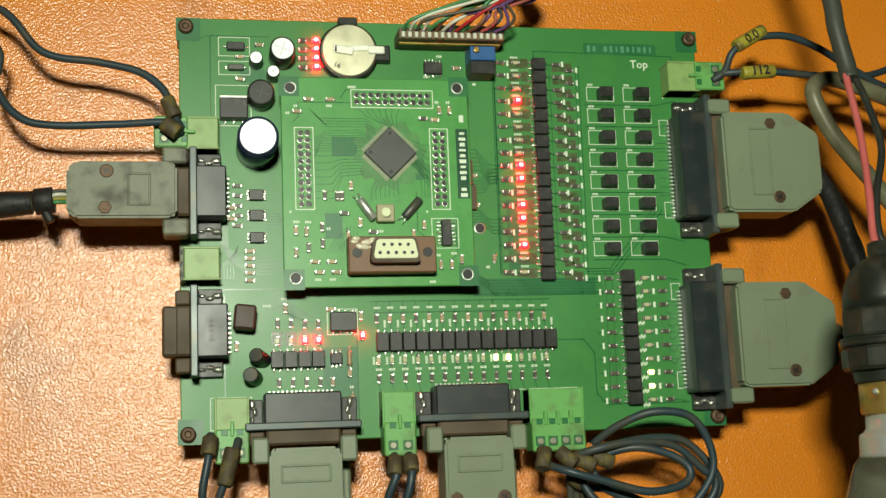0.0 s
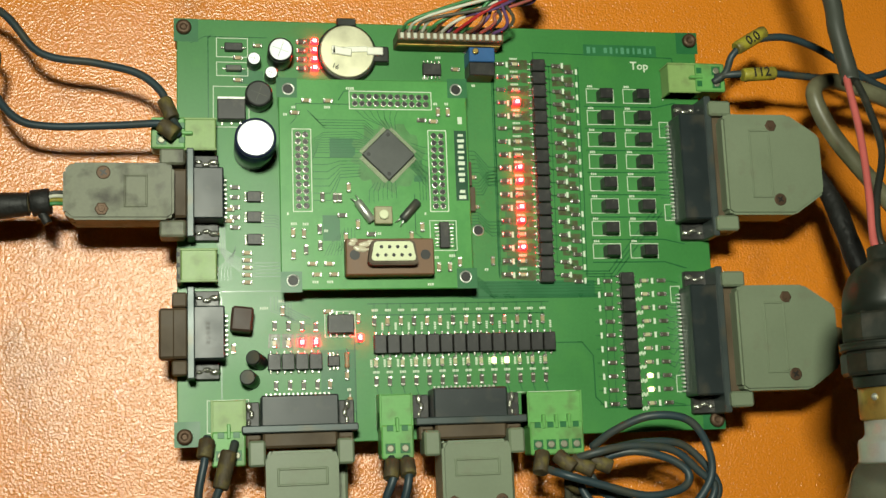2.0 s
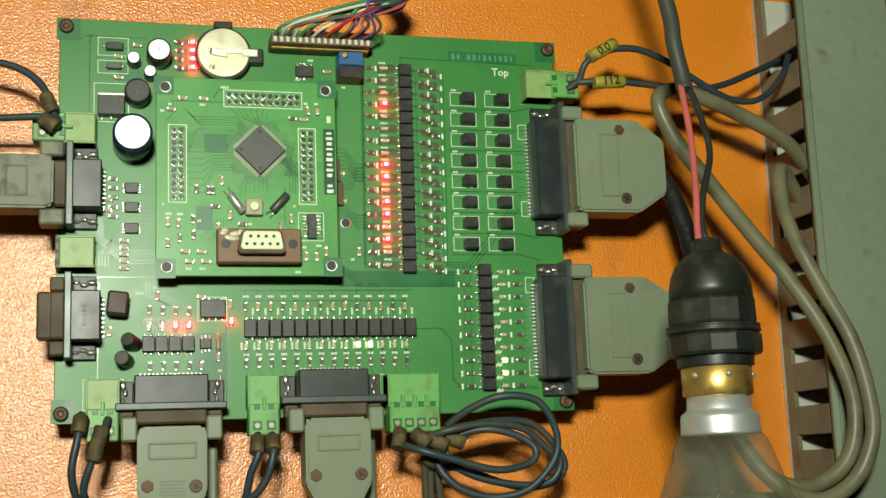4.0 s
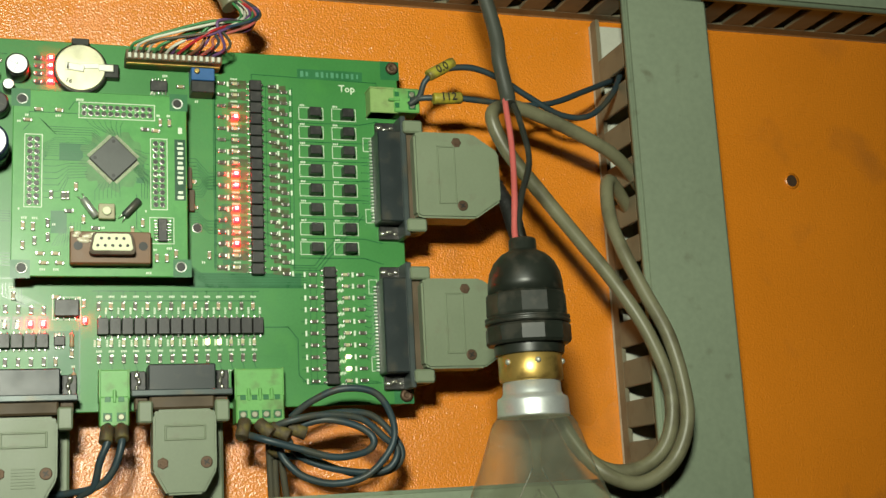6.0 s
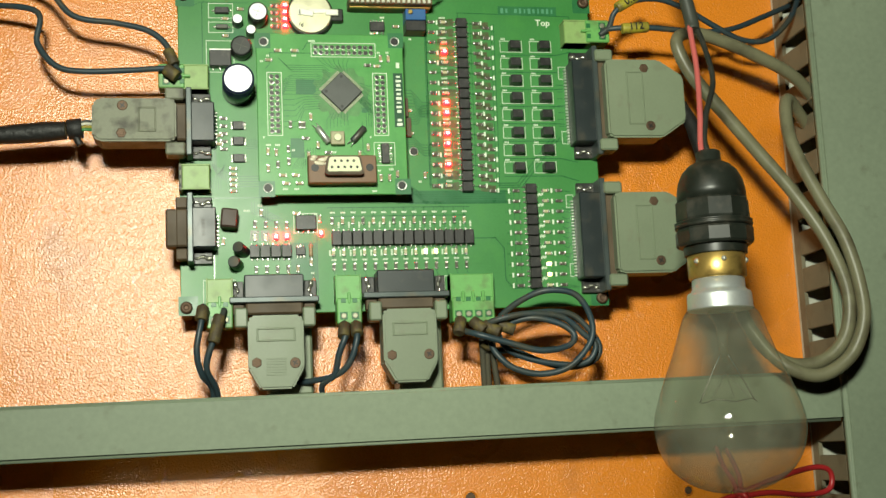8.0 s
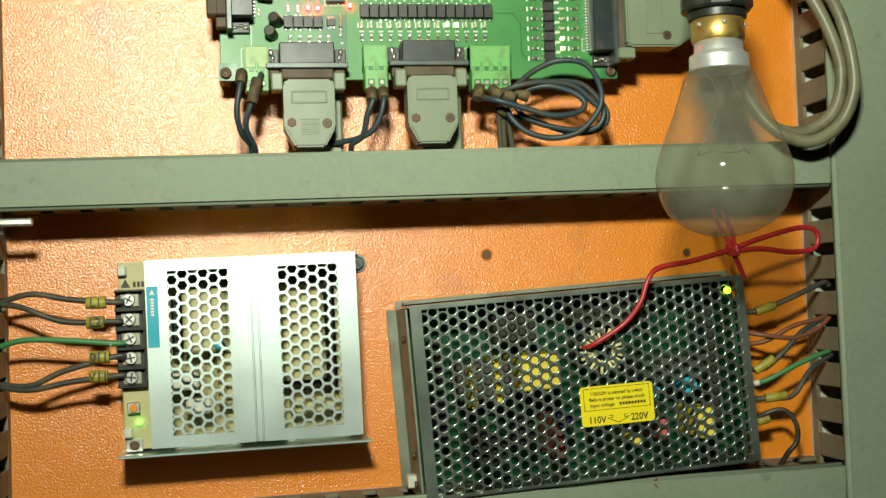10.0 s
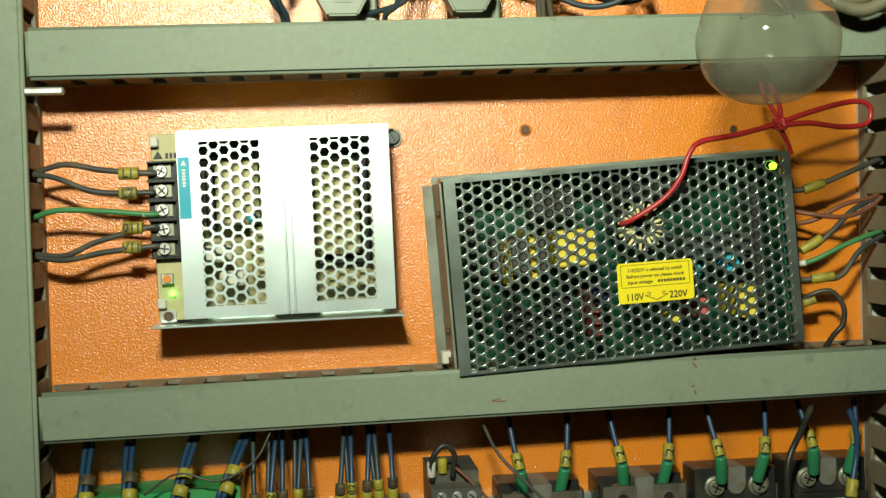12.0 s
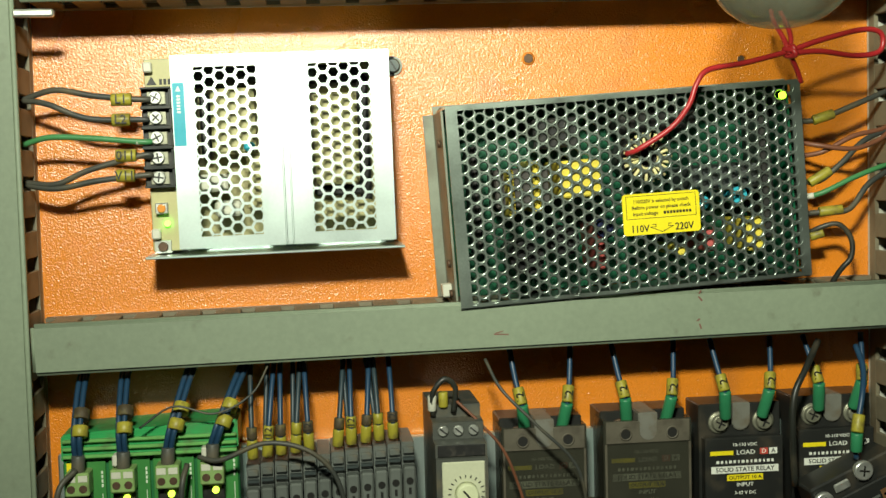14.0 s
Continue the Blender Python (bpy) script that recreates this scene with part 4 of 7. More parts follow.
for x, z in ((-59.6, 45.6), (0.3, 46.4), (1.2, -21.5), (-59.0, -22.2)):
    bm = bmesh.new()
    lbox(bm, dx(x) + math.copysign(0.5, x + 29.5), dz(z) + math.copysign(0.5, z - 12), 7.2, 7.2, 0.005, 0.06)
    part("corner_pad", bm, PCB_DARK, dboard, local=True)
    bm = bmesh.new()
    lathe(bm, [(2.2 * mm, 0.05 * mm), (2.2 * mm, 0.25 * mm), (1.75 * mm, 0.25 * mm), (1.7 * mm, 0.05 * mm)], (dx(x) * mm, 0, dz(z) * mm), "d", 20, cap=False)
    o = part("eyelet", bm, TIN, dboard, local=True)
    # eyelet's inside: a black disc in place of shade
    bm = bmesh.new()
    cyl(bm, dx(x) * mm, dz(z) * mm, 0.06 * mm, 0.14 * mm, 1.72 * mm, 18)
    part("hole_shade", bm, INK_AND_SHADE, o, local=True)
    bm = bmesh.new()
    lathe(bm, [(2.4 * mm, -12.4 * mm), (2.4 * mm, -1.7 * mm)], (dx(x) * mm, 0, dz(z) * mm), "d", 6)
    part("standoff", bm, BRASS, dboard, local=True)
bm = bmesh.new()
for cx, cz, w, h in ((-41, 24.5, 9, 7), (-14.5, 18, 3, 11), (-45.5, -4, 6, 9)):
    lbox(bm, dx(cx), dz(cz), w, h, 0.004, 0.03)
tagged(part("bare_area", bm, PCB_DARK, dboard, local=True), kind="stuff")
bm = bmesh.new()
for k in range(7):
    ribbon(bm, [(dx(-51.5), dz(21 - 2.54 * k)), (dx(-47 + 0.3 * k), dz(21 - 2.54 * k)), (dx(-42.0), dz(27 - 1.2 * k - 6)), (dx(-35), dz(21 - 1.1 * k))], 0.22)
    ribbon(bm, [(dx(-10.5), dz(25 - 2.54 * k)), (dx(-12.5), dz(25 - 2.2 * k)), (dx(-16.5), dz(26.5 - 1.1 * k))], 0.22)
    ribbon(bm, [(dx(-36 + 2.5 * k), dz(38.5)), (dx(-33 + 1.8 * k), dz(35.5)), (dx(-28 + 1.0 * k), dz(33 - 0.3 * k))], 0.22)
    ribbon(bm, [(dx(-30 + 1.2 * k), dz(12 + 0.3 * k)), (dx(-32 + 1.6 * k), dz(9)), (dx(-32 + 1.6 * k), dz(5 + 0.3 * k))], 0.2)
for k in range(4):
    ribbon(bm, [(dx(-53 + k), dz(38 - k)), (dx(-50 + k), dz(34.6 - k)), (dx(-33), dz(34.6 - k)), (dx(-30), dz(32 - k))], 0.22)
    ribbon(bm, [(dx(-14 + k * 1.1), dz(6)), (dx(-14 + k * 1.1), dz(12 + k)), (dx(-16 + k * 0.7), dz(15 + k))], 0.22)
    ribbon(bm, [(dx(-44 + k * 1.2), dz(-12)), (dx(-41 + k * 1.2), dz(-9)), (dx(-41 + k * 1.2), dz(-4))], 0.2)
ribbon(bm, [(dx(-42), dz(42)), (dx(-40), dz(45.2)), (dx(-37.5), dz(45.2))], 0.35)
for k in range(9):
    ribbon(bm, [(dx(-52.0), dz(27 - 0.9 * k)), (dx(-47.5 - 0.35 * k), dz(30 - 0.9 * k)), (dx(-36 + 0.2 * k), dz(30.5 - 0.95 * k)), (dx(-31.0 + 0.1 * k), dz(27.5 - 0.5 * k))], 0.2)
    ribbon(bm, [(dx(-9.5), dz(10 + 0.8 * k)), (dx(-14 - 0.3 * k), dz(14.5 + 0.8 * k)), (dx(-18 - 0.2 * k), dz(18.5 + 0.6 * k))], 0.2)
    ribbon(bm, [(dx(-48 + 1.1 * k), dz(-13.5)), (dx(-46.5 + 0.9 * k), dz(-10.5)), (dx(-45 + 0.5 * k), dz(-8.4 + 0.5 * k))], 0.18)
ribbon(bm, [(dx(-59), dz(33)), (dx(-57), dz(35.2)), (dx(-57), dz(40.4)), (dx(-38), dz(40.4))], 0.3)
ribbon(bm, [(dx(-2.2), dz(-2)), (dx(-2.2), dz(-14)), (dx(-4), dz(-16))], 0.3)
ribbon(bm, [(dx(-12), dz(-9)), (dx(-16), dz(-6)), (dx(-16), dz(8))], 0.3)
tagged(part("copper_track", bm, TRACK, dboard, local=True), kind="stuff")
bm = bmesh.new()
ring = []
for k in range(40):
    r = 12.2 + 1.5 * math.sin(k * 1.9) + rng.uniform(-0.8, 0.8)
    ring.append(((dx(-25.0) + r * math.sin(-k * math.pi / 20)) * mm, (dz(21.6) + r * math.cos(k * math.pi / 20)) * mm))
prism(bm, ring, 0.004 * mm, 0.036 * mm)
part("flux_film", bm, HAZE, dboard, "hazy flux film round the processor", local=True)


def socket_rows(cx, cz, nx, nz):
    bm = bmesh.new()
    outline(bm, dx(cx), dz(cz), nx * 2.54 + 1.4, nz * 2.54 + 1.4, 0.3)
    o = part("socket_outline", bm, SILK, dboard, local=True)
    bm = bmesh.new()
    for i in range(nx):
        for j in range(nz):
            lathe(bm, [(0.86 * mm, 0.02 * mm), (0.86 * mm, 0.2 * mm)], ((dx(cx) + (i - (nx - 1) / 2) * 2.54) * mm, 0, (dz(cz) + (j - (nz - 1) / 2) * 2.54) * mm), "d", 10)
    tagged(part("pin_joints", bm, BLACK, o, local=True), kind="stuff")
    bm = bmesh.new()
    for i in range(nx):
        for j in range(nz):
            lathe(bm, [(1.16 * mm, 0.02 * mm), (1.12 * mm, 0.14 * mm), (0.9 * mm, 0.14 * mm)], ((dx(cx) + (i - (nx - 1) / 2) * 2.54) * mm, 0, (dz(cz) + (j - (nz - 1) / 2) * 2.54) * mm), "d", 10, cap=False)
    tagged(part("ring_pad", bm, SOLDER, o, local=True), kind="stuff")


socket_rows(-23.5, 42.0, 11, 2)
socket_rows(-55.2, 16.5, 2, 11)
socket_rows(-7.2, 16.5, 2, 11)

bm = bmesh.new()
lbox(bm, 0, 0, 13.4, 13.4, 0.4, 1.7, 0.35)
cpu = part("processor_chip", bm, mat("grey_chip_plastic", (0.055, 0.06, 0.055), 0.38, var=0.12, vs=200), dboard, "square grey processor set at an angle", local=True)
cpu.matrix_basis = pose(dx(-25.0) * mm, 0, dz(22.0) * mm, 0, 45, 0)
bm = bmesh.new()
for s in (-1, 1):
    for k in range(24):
        u = (k - 11.5) * 0.52
        lbox(bm, u, s * 7.4, 0.26, 1.5, 0.05, 0.5)
        lbox(bm, s * 7.4, u, 1.5, 0.26, 0.05, 0.5)
tagged(part("lead_frame", bm, LEADS, cpu, local=True), kind="stuff")
bm = bmesh.new()
for x, z in ((-5, 5), (5, -5), (-5, -5)):
    lathe(bm, [(0.75 * mm, 1.65 * mm), (0.75 * mm, 1.72 * mm)], (x * mm, 0, z * mm), "d", 14)
part("moulding_marks", bm, BLACK, cpu, local=True)

for x, z, t, k in ((-53.4, 41.4, 0, "c"), (-45.7, 41.4, 0, "c"), (-57.5, 36.9, 0, "c"), (-6.6, 38, 90, "c"), (-3, 38, 90, "c"), (-12.6, 34.8, 0, "r"), (-8.4, 34.4, 0, "c"),
                   (-39.2, 10.3, 90, "c"), (-48.4, 6.8, 90, "r"), (-44.0, 6.6, 90, "r"), (-42.4, 6.6, 90, "r"), (-41.7, 0.4, 0, "r"), (-58.7, -5.6, 90, "c"), (-55, -6, 90, "c"),
                   (-49.6, -4.5, 90, "r"), (-54.4, -11.6, 90, "r"), (-49.5, -10.2, 90, "r"), (-58.7, -13.4, 90, "c"), (-52.3, -16.6, 0, "c"), (-46.6, -16.6, 0, "c"), (-50.9, -20.3, 0, "c"),
                   (-45, -20.3, 0, "c"), (-40.6, -7.4, 90, "c"), (-36.3, -2.8, 90, "c"), (-31.7, -6.3, 0, "r"), (-17.6, -7, 90, "c"), (-13.7, -3.8, 90, "c"), (-8.3, -18, 90, "c"), (-4.4, -18, 90, "c"), (-0.8, -16.2, 90, "c")):
    chip(k, dx(x), dz(z), t, dboard)
bm = bmesh.new()
for x, z, n in ((-37.5, 46.2, 4), (-45.7, 39.2, 3), (-57.5, 39, 2), (-60.4, 36.4, 2), (-7, 41, 2), (-3, 41, 2), (-46, -22.8, 3), (-51, -22.8, 3), (-58, -2.5, 3), (-54, -2.6, 3), (-47, -5, 2), (-28.5, -6, 2), (-3, -14, 3), (-8.5, -14.6, 2), (-12, 1, 1), (-60, 1, 1), (-11, -26 + 2.0, 3)):
    for k in range(n):
        lbox(bm, dx(x) + (k - n / 2) * 0.75, dz(z), 0.5, 0.9, 0.01, 0.08)
outline(bm, dx(-6.2), dz(-6.8), 9.4, 10.6, 0.25)
tagged(part("silkscreen", bm, SILK, dboard, local=True), kind="stuff")
bm = bmesh.new()
lbox(bm, dx(1.2), dz(18.5), 4.4, 25.5, 0.01, 0.06)
part("name_strip", bm, STRIP, dboard, local=True)
bm = bmesh.new()
for k in range(12):
    if k != 2:
        lbox(bm, dx(1.3), dz(7.0 + k * 2.05), 2.5 - 0.6 * (k % 2), 1.35 - 0.25 * (k % 3), 0.065, 0.1)
lbox(bm, dx(1.3), dz(35.0), 1.6, 2.6, 0.065, 0.1)
tagged(part("name_print", bm, SILK, dboard, local=True), kind="stuff")

bm = bmesh.new()
lbox(bm, 0, 0, 30.5, 12.6, 0.2, 6.5, 0.4)
con = part("nine_pole_socket", bm, BROWN_BLOCK, dboard, "brown nine-pole socket with cream face", local=True)
con.matrix_basis = pose(dx(-26.2) * mm, 0, dz(-15.2) * mm)
bm = bmesh.new()
prism(bm, [(-8.6 * mm, 3.9 * mm), (-7.6 * mm, -3.0 * mm), (-6.8 * mm, -3.9 * mm), (6.8 * mm, -3.9 * mm), (7.6 * mm, -3.0 * mm), (8.6 * mm, 3.9 * mm), (7.8 * mm, 4.6 * mm), (-7.8 * mm, 4.6 * mm)][::-1], 6.4 * mm, 11.5 * mm, 0.4 * mm)
shell = part("shell", bm, BROWN, con, local=True)
shell.matrix_basis = pose(0.4 * mm, 0, 1.0 * mm, 0, 180, 0)
bm = bmesh.new()
prism(bm, [(-7.0 * mm, -3.3 * mm), (7.0 * mm, -3.3 * mm), (7.6 * mm, -2.4 * mm), (6.6 * mm, 2.6 * mm), (5.9 * mm, 3.3 * mm), (-5.9 * mm, 3.3 * mm), (-6.6 * mm, 2.6 * mm), (-7.6 * mm, -2.4 * mm)], 11.3 * mm, 12.0 * mm, 0.2 * mm)
face = part("face", bm, CREAM, con, local=True)
face.matrix_basis = pose(0.4 * mm, 0, 1.0 * mm)
# contact and screw holes are black discs, their shade painted on
bm = bmesh.new()
for n, z in ((5, -1.4), (4, 1.4)):
    for k in range(n):
        lathe(bm, [(0.62 * mm, 11.9 * mm), (0.62 * mm, 12.08 * mm)], ((k - (n - 1) / 2) * 2.77 * mm + 0.4 * mm, 0, (z + 1.0) * mm), "d", 12)
tagged(part("contact_holes", bm, INK_AND_SHADE, con, local=True), kind="stuff")
bm = bmesh.new()
for s in (-1, 1):
    lathe(bm, [(1.75 * mm, 6.4 * mm), (1.75 * mm, 6.7 * mm)], (s * 12.2 * mm, 0, 0.6 * mm), "d", 16)
tagged(part("hole_shade", bm, INK_AND_SHADE, con, local=True), kind="stuff")
bm = bmesh.new()
for k in range(14):
    t = bmesh.new()
    bmesh.ops.create_icosphere(t, subdivisions=2, radius=rng.uniform(0.5, 1.3) * mm)
    t.transform(Matrix.Translation(((-13.4 + rng.uniform(0, 8)) * mm, -6.6 * mm, (2.4 + rng.uniform(0, 3.2)) * mm)) @ Matrix.Diagonal((1.4, 0.35, 0.8, 1)))
    join(bm, t)
for f in bm.faces:
    f.smooth = True
part("glue_blobs", bm, mat("dry_glue", (0.55, 0.5, 0.36), 0.25, var=0.2, vs=400), con, local=True)

for x, z, turn, m_ in ((-34.0, 1.6, 55, TIN), (-18.0, 1.9, -48, STEELGREY)):
    bm = bmesh.new()
    lathe(bm, [(1.2 * mm, -4.4 * mm), (1.55 * mm, -4.0 * mm), (1.55 * mm, 4.0 * mm), (1.2 * mm, 4.4 * mm)], (0, -1.7 * mm, 0), "x", 16)
    o = part("crystal", bm, m_, dboard, "shiny metal crystal can", local=True)
    o.matrix_basis = pose(dx(x) * mm, 0, dz(z) * mm, 0, turn, 0)
    bm = bmesh.new()
    for s in (-1, 1):
        tube(bm, [(-4.3 * mm, -1.7 * mm, s * 0.6 * mm), (-5.6 * mm, -1.5 * mm, s * 0.9 * mm), (-6.4 * mm, -0.2 * mm, s * 1.1 * mm)], 0.25 * mm, 6, 4)
    part("leads", bm, TIN, o, local=True)
bm = bmesh.new()
lbox(bm, dx(-27.6), dz(0.0), 6.2, 6.2, 0.2, 3.2, 0.3)
btn = part("push_button", bm, mat("beige_switch", (0.30, 0.28, 0.16), 0.45, var=0.2, vs=200), dboard, "beige reset button", local=True)
bm = bmesh.new()
lathe(bm, [(1.7 * mm, 3.1 * mm), (1.7 * mm, 4.2 * mm), (1.4 * mm, 4.4 * mm)], (dx(-27.6) * mm, 0, dz(0) * mm), "d", 18)
part("plunger", bm, CREAM, btn, local=True)
bm = bmesh.new()
lbox(bm, dx(-6.0), dz(-6.8), 3.6, 9.4, 0.3, 1.8, 0.3)
so = part("chip", bm, BLACK, dboard, local=True)
bm = bmesh.new()
for s in (-1, 1):
    for k in range(7):
        lbox(bm, dx(-6.0) + s * 2.6, dz(-6.8) + (k - 3) * 1.27, 1.6, 0.55, 0.05, 0.8, 0.1)
tagged(part("lead_frame", bm, SOLDER, so, local=True), kind="stuff")
bm = bmesh.new()
lbox(bm, dx(-23.5), dz(42), 28, 5, -12.3, -1.7)
lbox(bm, dx(-55.2), dz(16.5), 5, 28, -12.3, -1.7)
lbox(bm, dx(-7.2), dz(16.5), 5, 28, -12.3, -1.7)
part("stacking_sockets", bm, BLACK, dboard, local=True)


# ---- cable plugs in their hoods ----
def hood(name, x, z, turn, width, length, cham, label, material, screws, window, depth0=26, depth1=41, grip=False):
    """A two-shell plug hood; u points away from the socket."""
    th = thing(name, (x * mm, 0, 1.4 + z * mm), label, "cable plug", "cable plugs", turn=turn)
    w, l = width / 2, length
    cu, cv = cham
    pts = [(0, -w + 1.5), (2, -w), (l - cu, -w), (l, -w + cv), (l, w - cv), (l - cu, w), (2, w), (0, w - 1.5)]
    bm = bmesh.new()
    prism(bm, [(u * mm, v * mm) for u, v in pts], (depth0 + 7.6) * mm, depth1 * mm, 0.9 * mm)
    body = part("upper_shell", bm, material, th, local=True)
    bm = bmesh.new()
    prism(bm, [(u * mm * 0.995, v * mm * 0.985) for u, v in pts], depth0 * mm, (depth0 + 7.4) * mm)
    part("lower_shell", bm, material, th, local=True)
    if window:
        u0, v0, wu, wv = window
        bm = bmesh.new()
        for s in (-1, 1):
            lbox(bm, u0, v0 + s * wv / 2, wu + 0.8, 0.8, depth1 - 0.1, depth1 + 0.5, 0.25)
            lbox(bm, u0 + s * wu / 2, v0, 0.8, wv - 0.6, depth1 - 0.1, depth1 + 0.5, 0.25)
        part("label_frame", bm, material, body, local=True)
    if grip:
        bm = bmesh.new()
        for k in range(7):
            lbox(bm, l - 13 + k * 1.15, 0, 0.5, 8.5, depth1 - 0.1, depth1 + 0.25, 0.1)
        part("grip_ribs", bm, material, body, local=True)
    for u, v, hexa in screws:
        bm = bmesh.new()
        lathe(bm, [(2.3 * mm, (depth1 - 0.2) * mm), (2.3 * mm, (depth1 + 0.25) * mm), (1.95 * mm, (depth1 + 0.3) * mm)], (u * mm, 0, v * mm), "d", 6 if hexa else 18)
        s = part("screw", bm, RUST, body, local=True)
        bm = bmesh.new()
        if hexa:
            lathe(bm, [(1.1 * mm, (depth1 + 0.25) * mm), (1.0 * mm, (depth1 + 0.5) * mm)], (u * mm, 0, v * mm), "d", 12)
        else:
            lbox(bm, u, v, 2.6, 0.6, depth1 + 0.28, depth1 + 0.4, 0, 35)
            lbox(bm, u, v, 2.6, 0.6, depth1 + 0.28, depth1 + 0.41, 0, 125)
        part("drive", bm, RUST if hexa else INK_AND_SHADE, s, local=True)
    for s in (-1, 1):
        bm = bmesh.new()
        lbox(bm, 0.6, s * (w + 2.7), 8.5, 5.6, depth0 + 3, depth1 - 2.0, 0.7)
        part("ear", bm, material, th, local=True)
        bm = bmesh.new()
        lathe(bm, [(1.9 * mm, -2.2 * mm), (1.9 * mm, -0.2 * mm)], (-2.0 * mm, -(depth0 + 8) * mm, s * (w + 3.2) * mm), "x", 12)
        part("thumb_screw", bm, BROWN, th, local=True)
    return th


hood("cable_hood", 99.2, 18.9, 0, 38, 38.5, (12, 8), "grey-green plastic plug hood with rusty screws on the board's edge", HOOD, ((19, 14.5, True), (20.5, -13.5, False)), (14, 0, 7.5, 25))
hood("cable_hood", 99.4, -45.2, 0, 38, 38.5, (12, 8), "grey-green plastic plug hood behind the hanging lamp", HOOD, ((19, 14.5, True), (20.5, -13.5, False)), (14, 0, 7.5, 25))
hood("cable_hood", -57.2, -79.5, 90, 24, 32, (9, 5), "grey plug hood with ribbed grip hanging below the board", HOOD, ((21, 8, False), (20.5, -8.5, True)), (8.5, 0, 5.2, 16), grip=True)
hood("cable_hood", 1.6, -78.0, 90, 24, 32.5, (9, 5), "grey plug hood with two screws above the cable duct", HOOD, ((20.5, 8, False), (20.5, -8.5, True)), (9, 0, 5.2, 15))
ha = hood("cable_hood", -98.5, 8.0, 180, 19.5, 36, (3, 2.5), "worn pale plug hood with scuffed edges and taped cable", HOOD_PALE, ((23, -6.2, False), (23.5, 6.2, True)), (12.5, 0, 7, 10.5))
# a second row of plugs lies under the lower ones
for x in (-50.5, 8.5):
    bm = bmesh.new()
    lbox(bm, x, -97, 20, 33, -2.0 - 24 + 29, 24, 1.0)
    bm.transform(Matrix.Translation((0, 0, 1.4)))
    solo("cable_hood", bm, HOOD, "pale grey plug hood lying behind another plug", "cable plug", "cable plugs")


# ---- wires and cables ----
def cable(name, pts, r, material, label, category="cable", group="", seg=8, wob=0.05):
    bm = bmesh.new()
    tube(bm, pts, r, seg, 7, wob)
    return solo(name, bm, material, label, category, group)


def wire(pts, r, material, label, ends=(), group="wires"):
    """A wire as a thing, with its marker sleeves as parts. ends: (point, point, radius, material, text)."""
    p0 = Vector(pts[0])
    th = thing("wire", (p0.x, -p0.y, p0.z), label, "wire", group)
    bm = bmesh.new()
    tube(bm, pts, r, 8, 7, 0.05)
    part("insulation", bm, material, th)
    for a, b, rr, m_, text in ends:
        bm = bmesh.new()
        sleeve(bm, a, b, rr)
        s = part("wire_marker", bm, m_, th)
        if text:
            va, vb = Vector(a), Vector(b)
            mid = (va + vb) / 2
            ang = -math.degrees(math.atan2(vb.z - va.z, vb.x - va.x))
            lettering(text, rr * 1.9, mid.x, mid.z, -mid.y + rr + 0.0001, INK_AND_SHADE, s, turn=ang)
    return th


# pair into the upper west terminal
wire([(-0.2005, -0.016, 1.4835), (-0.1610, -0.0280, 1.4760), (-0.1440, -0.0300, 1.4590), (-0.1250, -0.0320, 1.4550), (-0.1110, -0.0340, 1.4510), (-0.1030, -0.0360, 1.4440), (-0.1000, -0.0370, 1.4360), (-0.0970, -0.0340, 1.4310)], 0.0014, WIRE_BLUE,
     "grey-blue wire curving into the green terminal", [((-0.1020, -0.0365, 1.4410), (-0.0990, -0.0375, 1.4340), 0.0026, GRIME, "")])
wire([(-0.2005, -0.016, 1.468), (-0.1610, -0.0280, 1.4620), (-0.1590, -0.0300, 1.4460), (-0.1510, -0.0320, 1.4350), (-0.1400, -0.0330, 1.4320), (-0.1190, -0.0350, 1.4320), (-0.1010, -0.0380, 1.4320), (-0.0970, -0.0350, 1.4290)], 0.0014, WIRE_BLUE,
     "grey-blue wire curving into the green terminal", [((-0.1030, -0.0380, 1.4320), (-0.0980, -0.0385, 1.4280), 0.0029, GRIME, "")])
# taped cable of the worn plug
cable("plug_cable", [(-0.2005, -0.018, 1.4045), (-0.1940, -0.0300, 1.4020), (-0.1690, -0.0310, 1.4030), (-0.1560, -0.0318, 1.4045), (-0.1460, -0.0322, 1.4055)], 0.0033, CABLE, "olive grey cable leading to the worn plug", group="plug cables")
bm = bmesh.new()
tube(bm, [(-0.1780, -0.0310, 1.4030), (-0.1640, -0.0315, 1.4040), (-0.1560, -0.0318, 1.4046), (-0.1500, -0.0320, 1.4050), (-0.1462, -0.0322, 1.4052)], 0.0040, 12, 10, 0.30)
sleeve(bm, (-0.1425, -0.0326, 1.4030), (-0.1400, -0.0326, 1.3985), 0.0016)
sleeve(bm, (-0.1455, -0.0322, 1.4054), (-0.1392, -0.0324, 1.4062), 0.0046)
solo("tape_wrap", bm, TAPE, "black tape wrapped round the plug cable", "tape")
for k, m_ in enumerate((WIRE_GREEN, FERRULE, WIRE_WHITE, WIRE_GREY)):
    wire([(-0.1410, -0.0340, 1.4045 + 0.0011 * k), (-0.1378, -0.0352 + 0.0006 * (k % 2), 1.4048 + 0.0013 * k), (-0.1340, -0.0335, 1.4050 + 0.0013 * k)], 0.0007, m_, "thin bare core between the tape and the worn plug", group="cable cores")
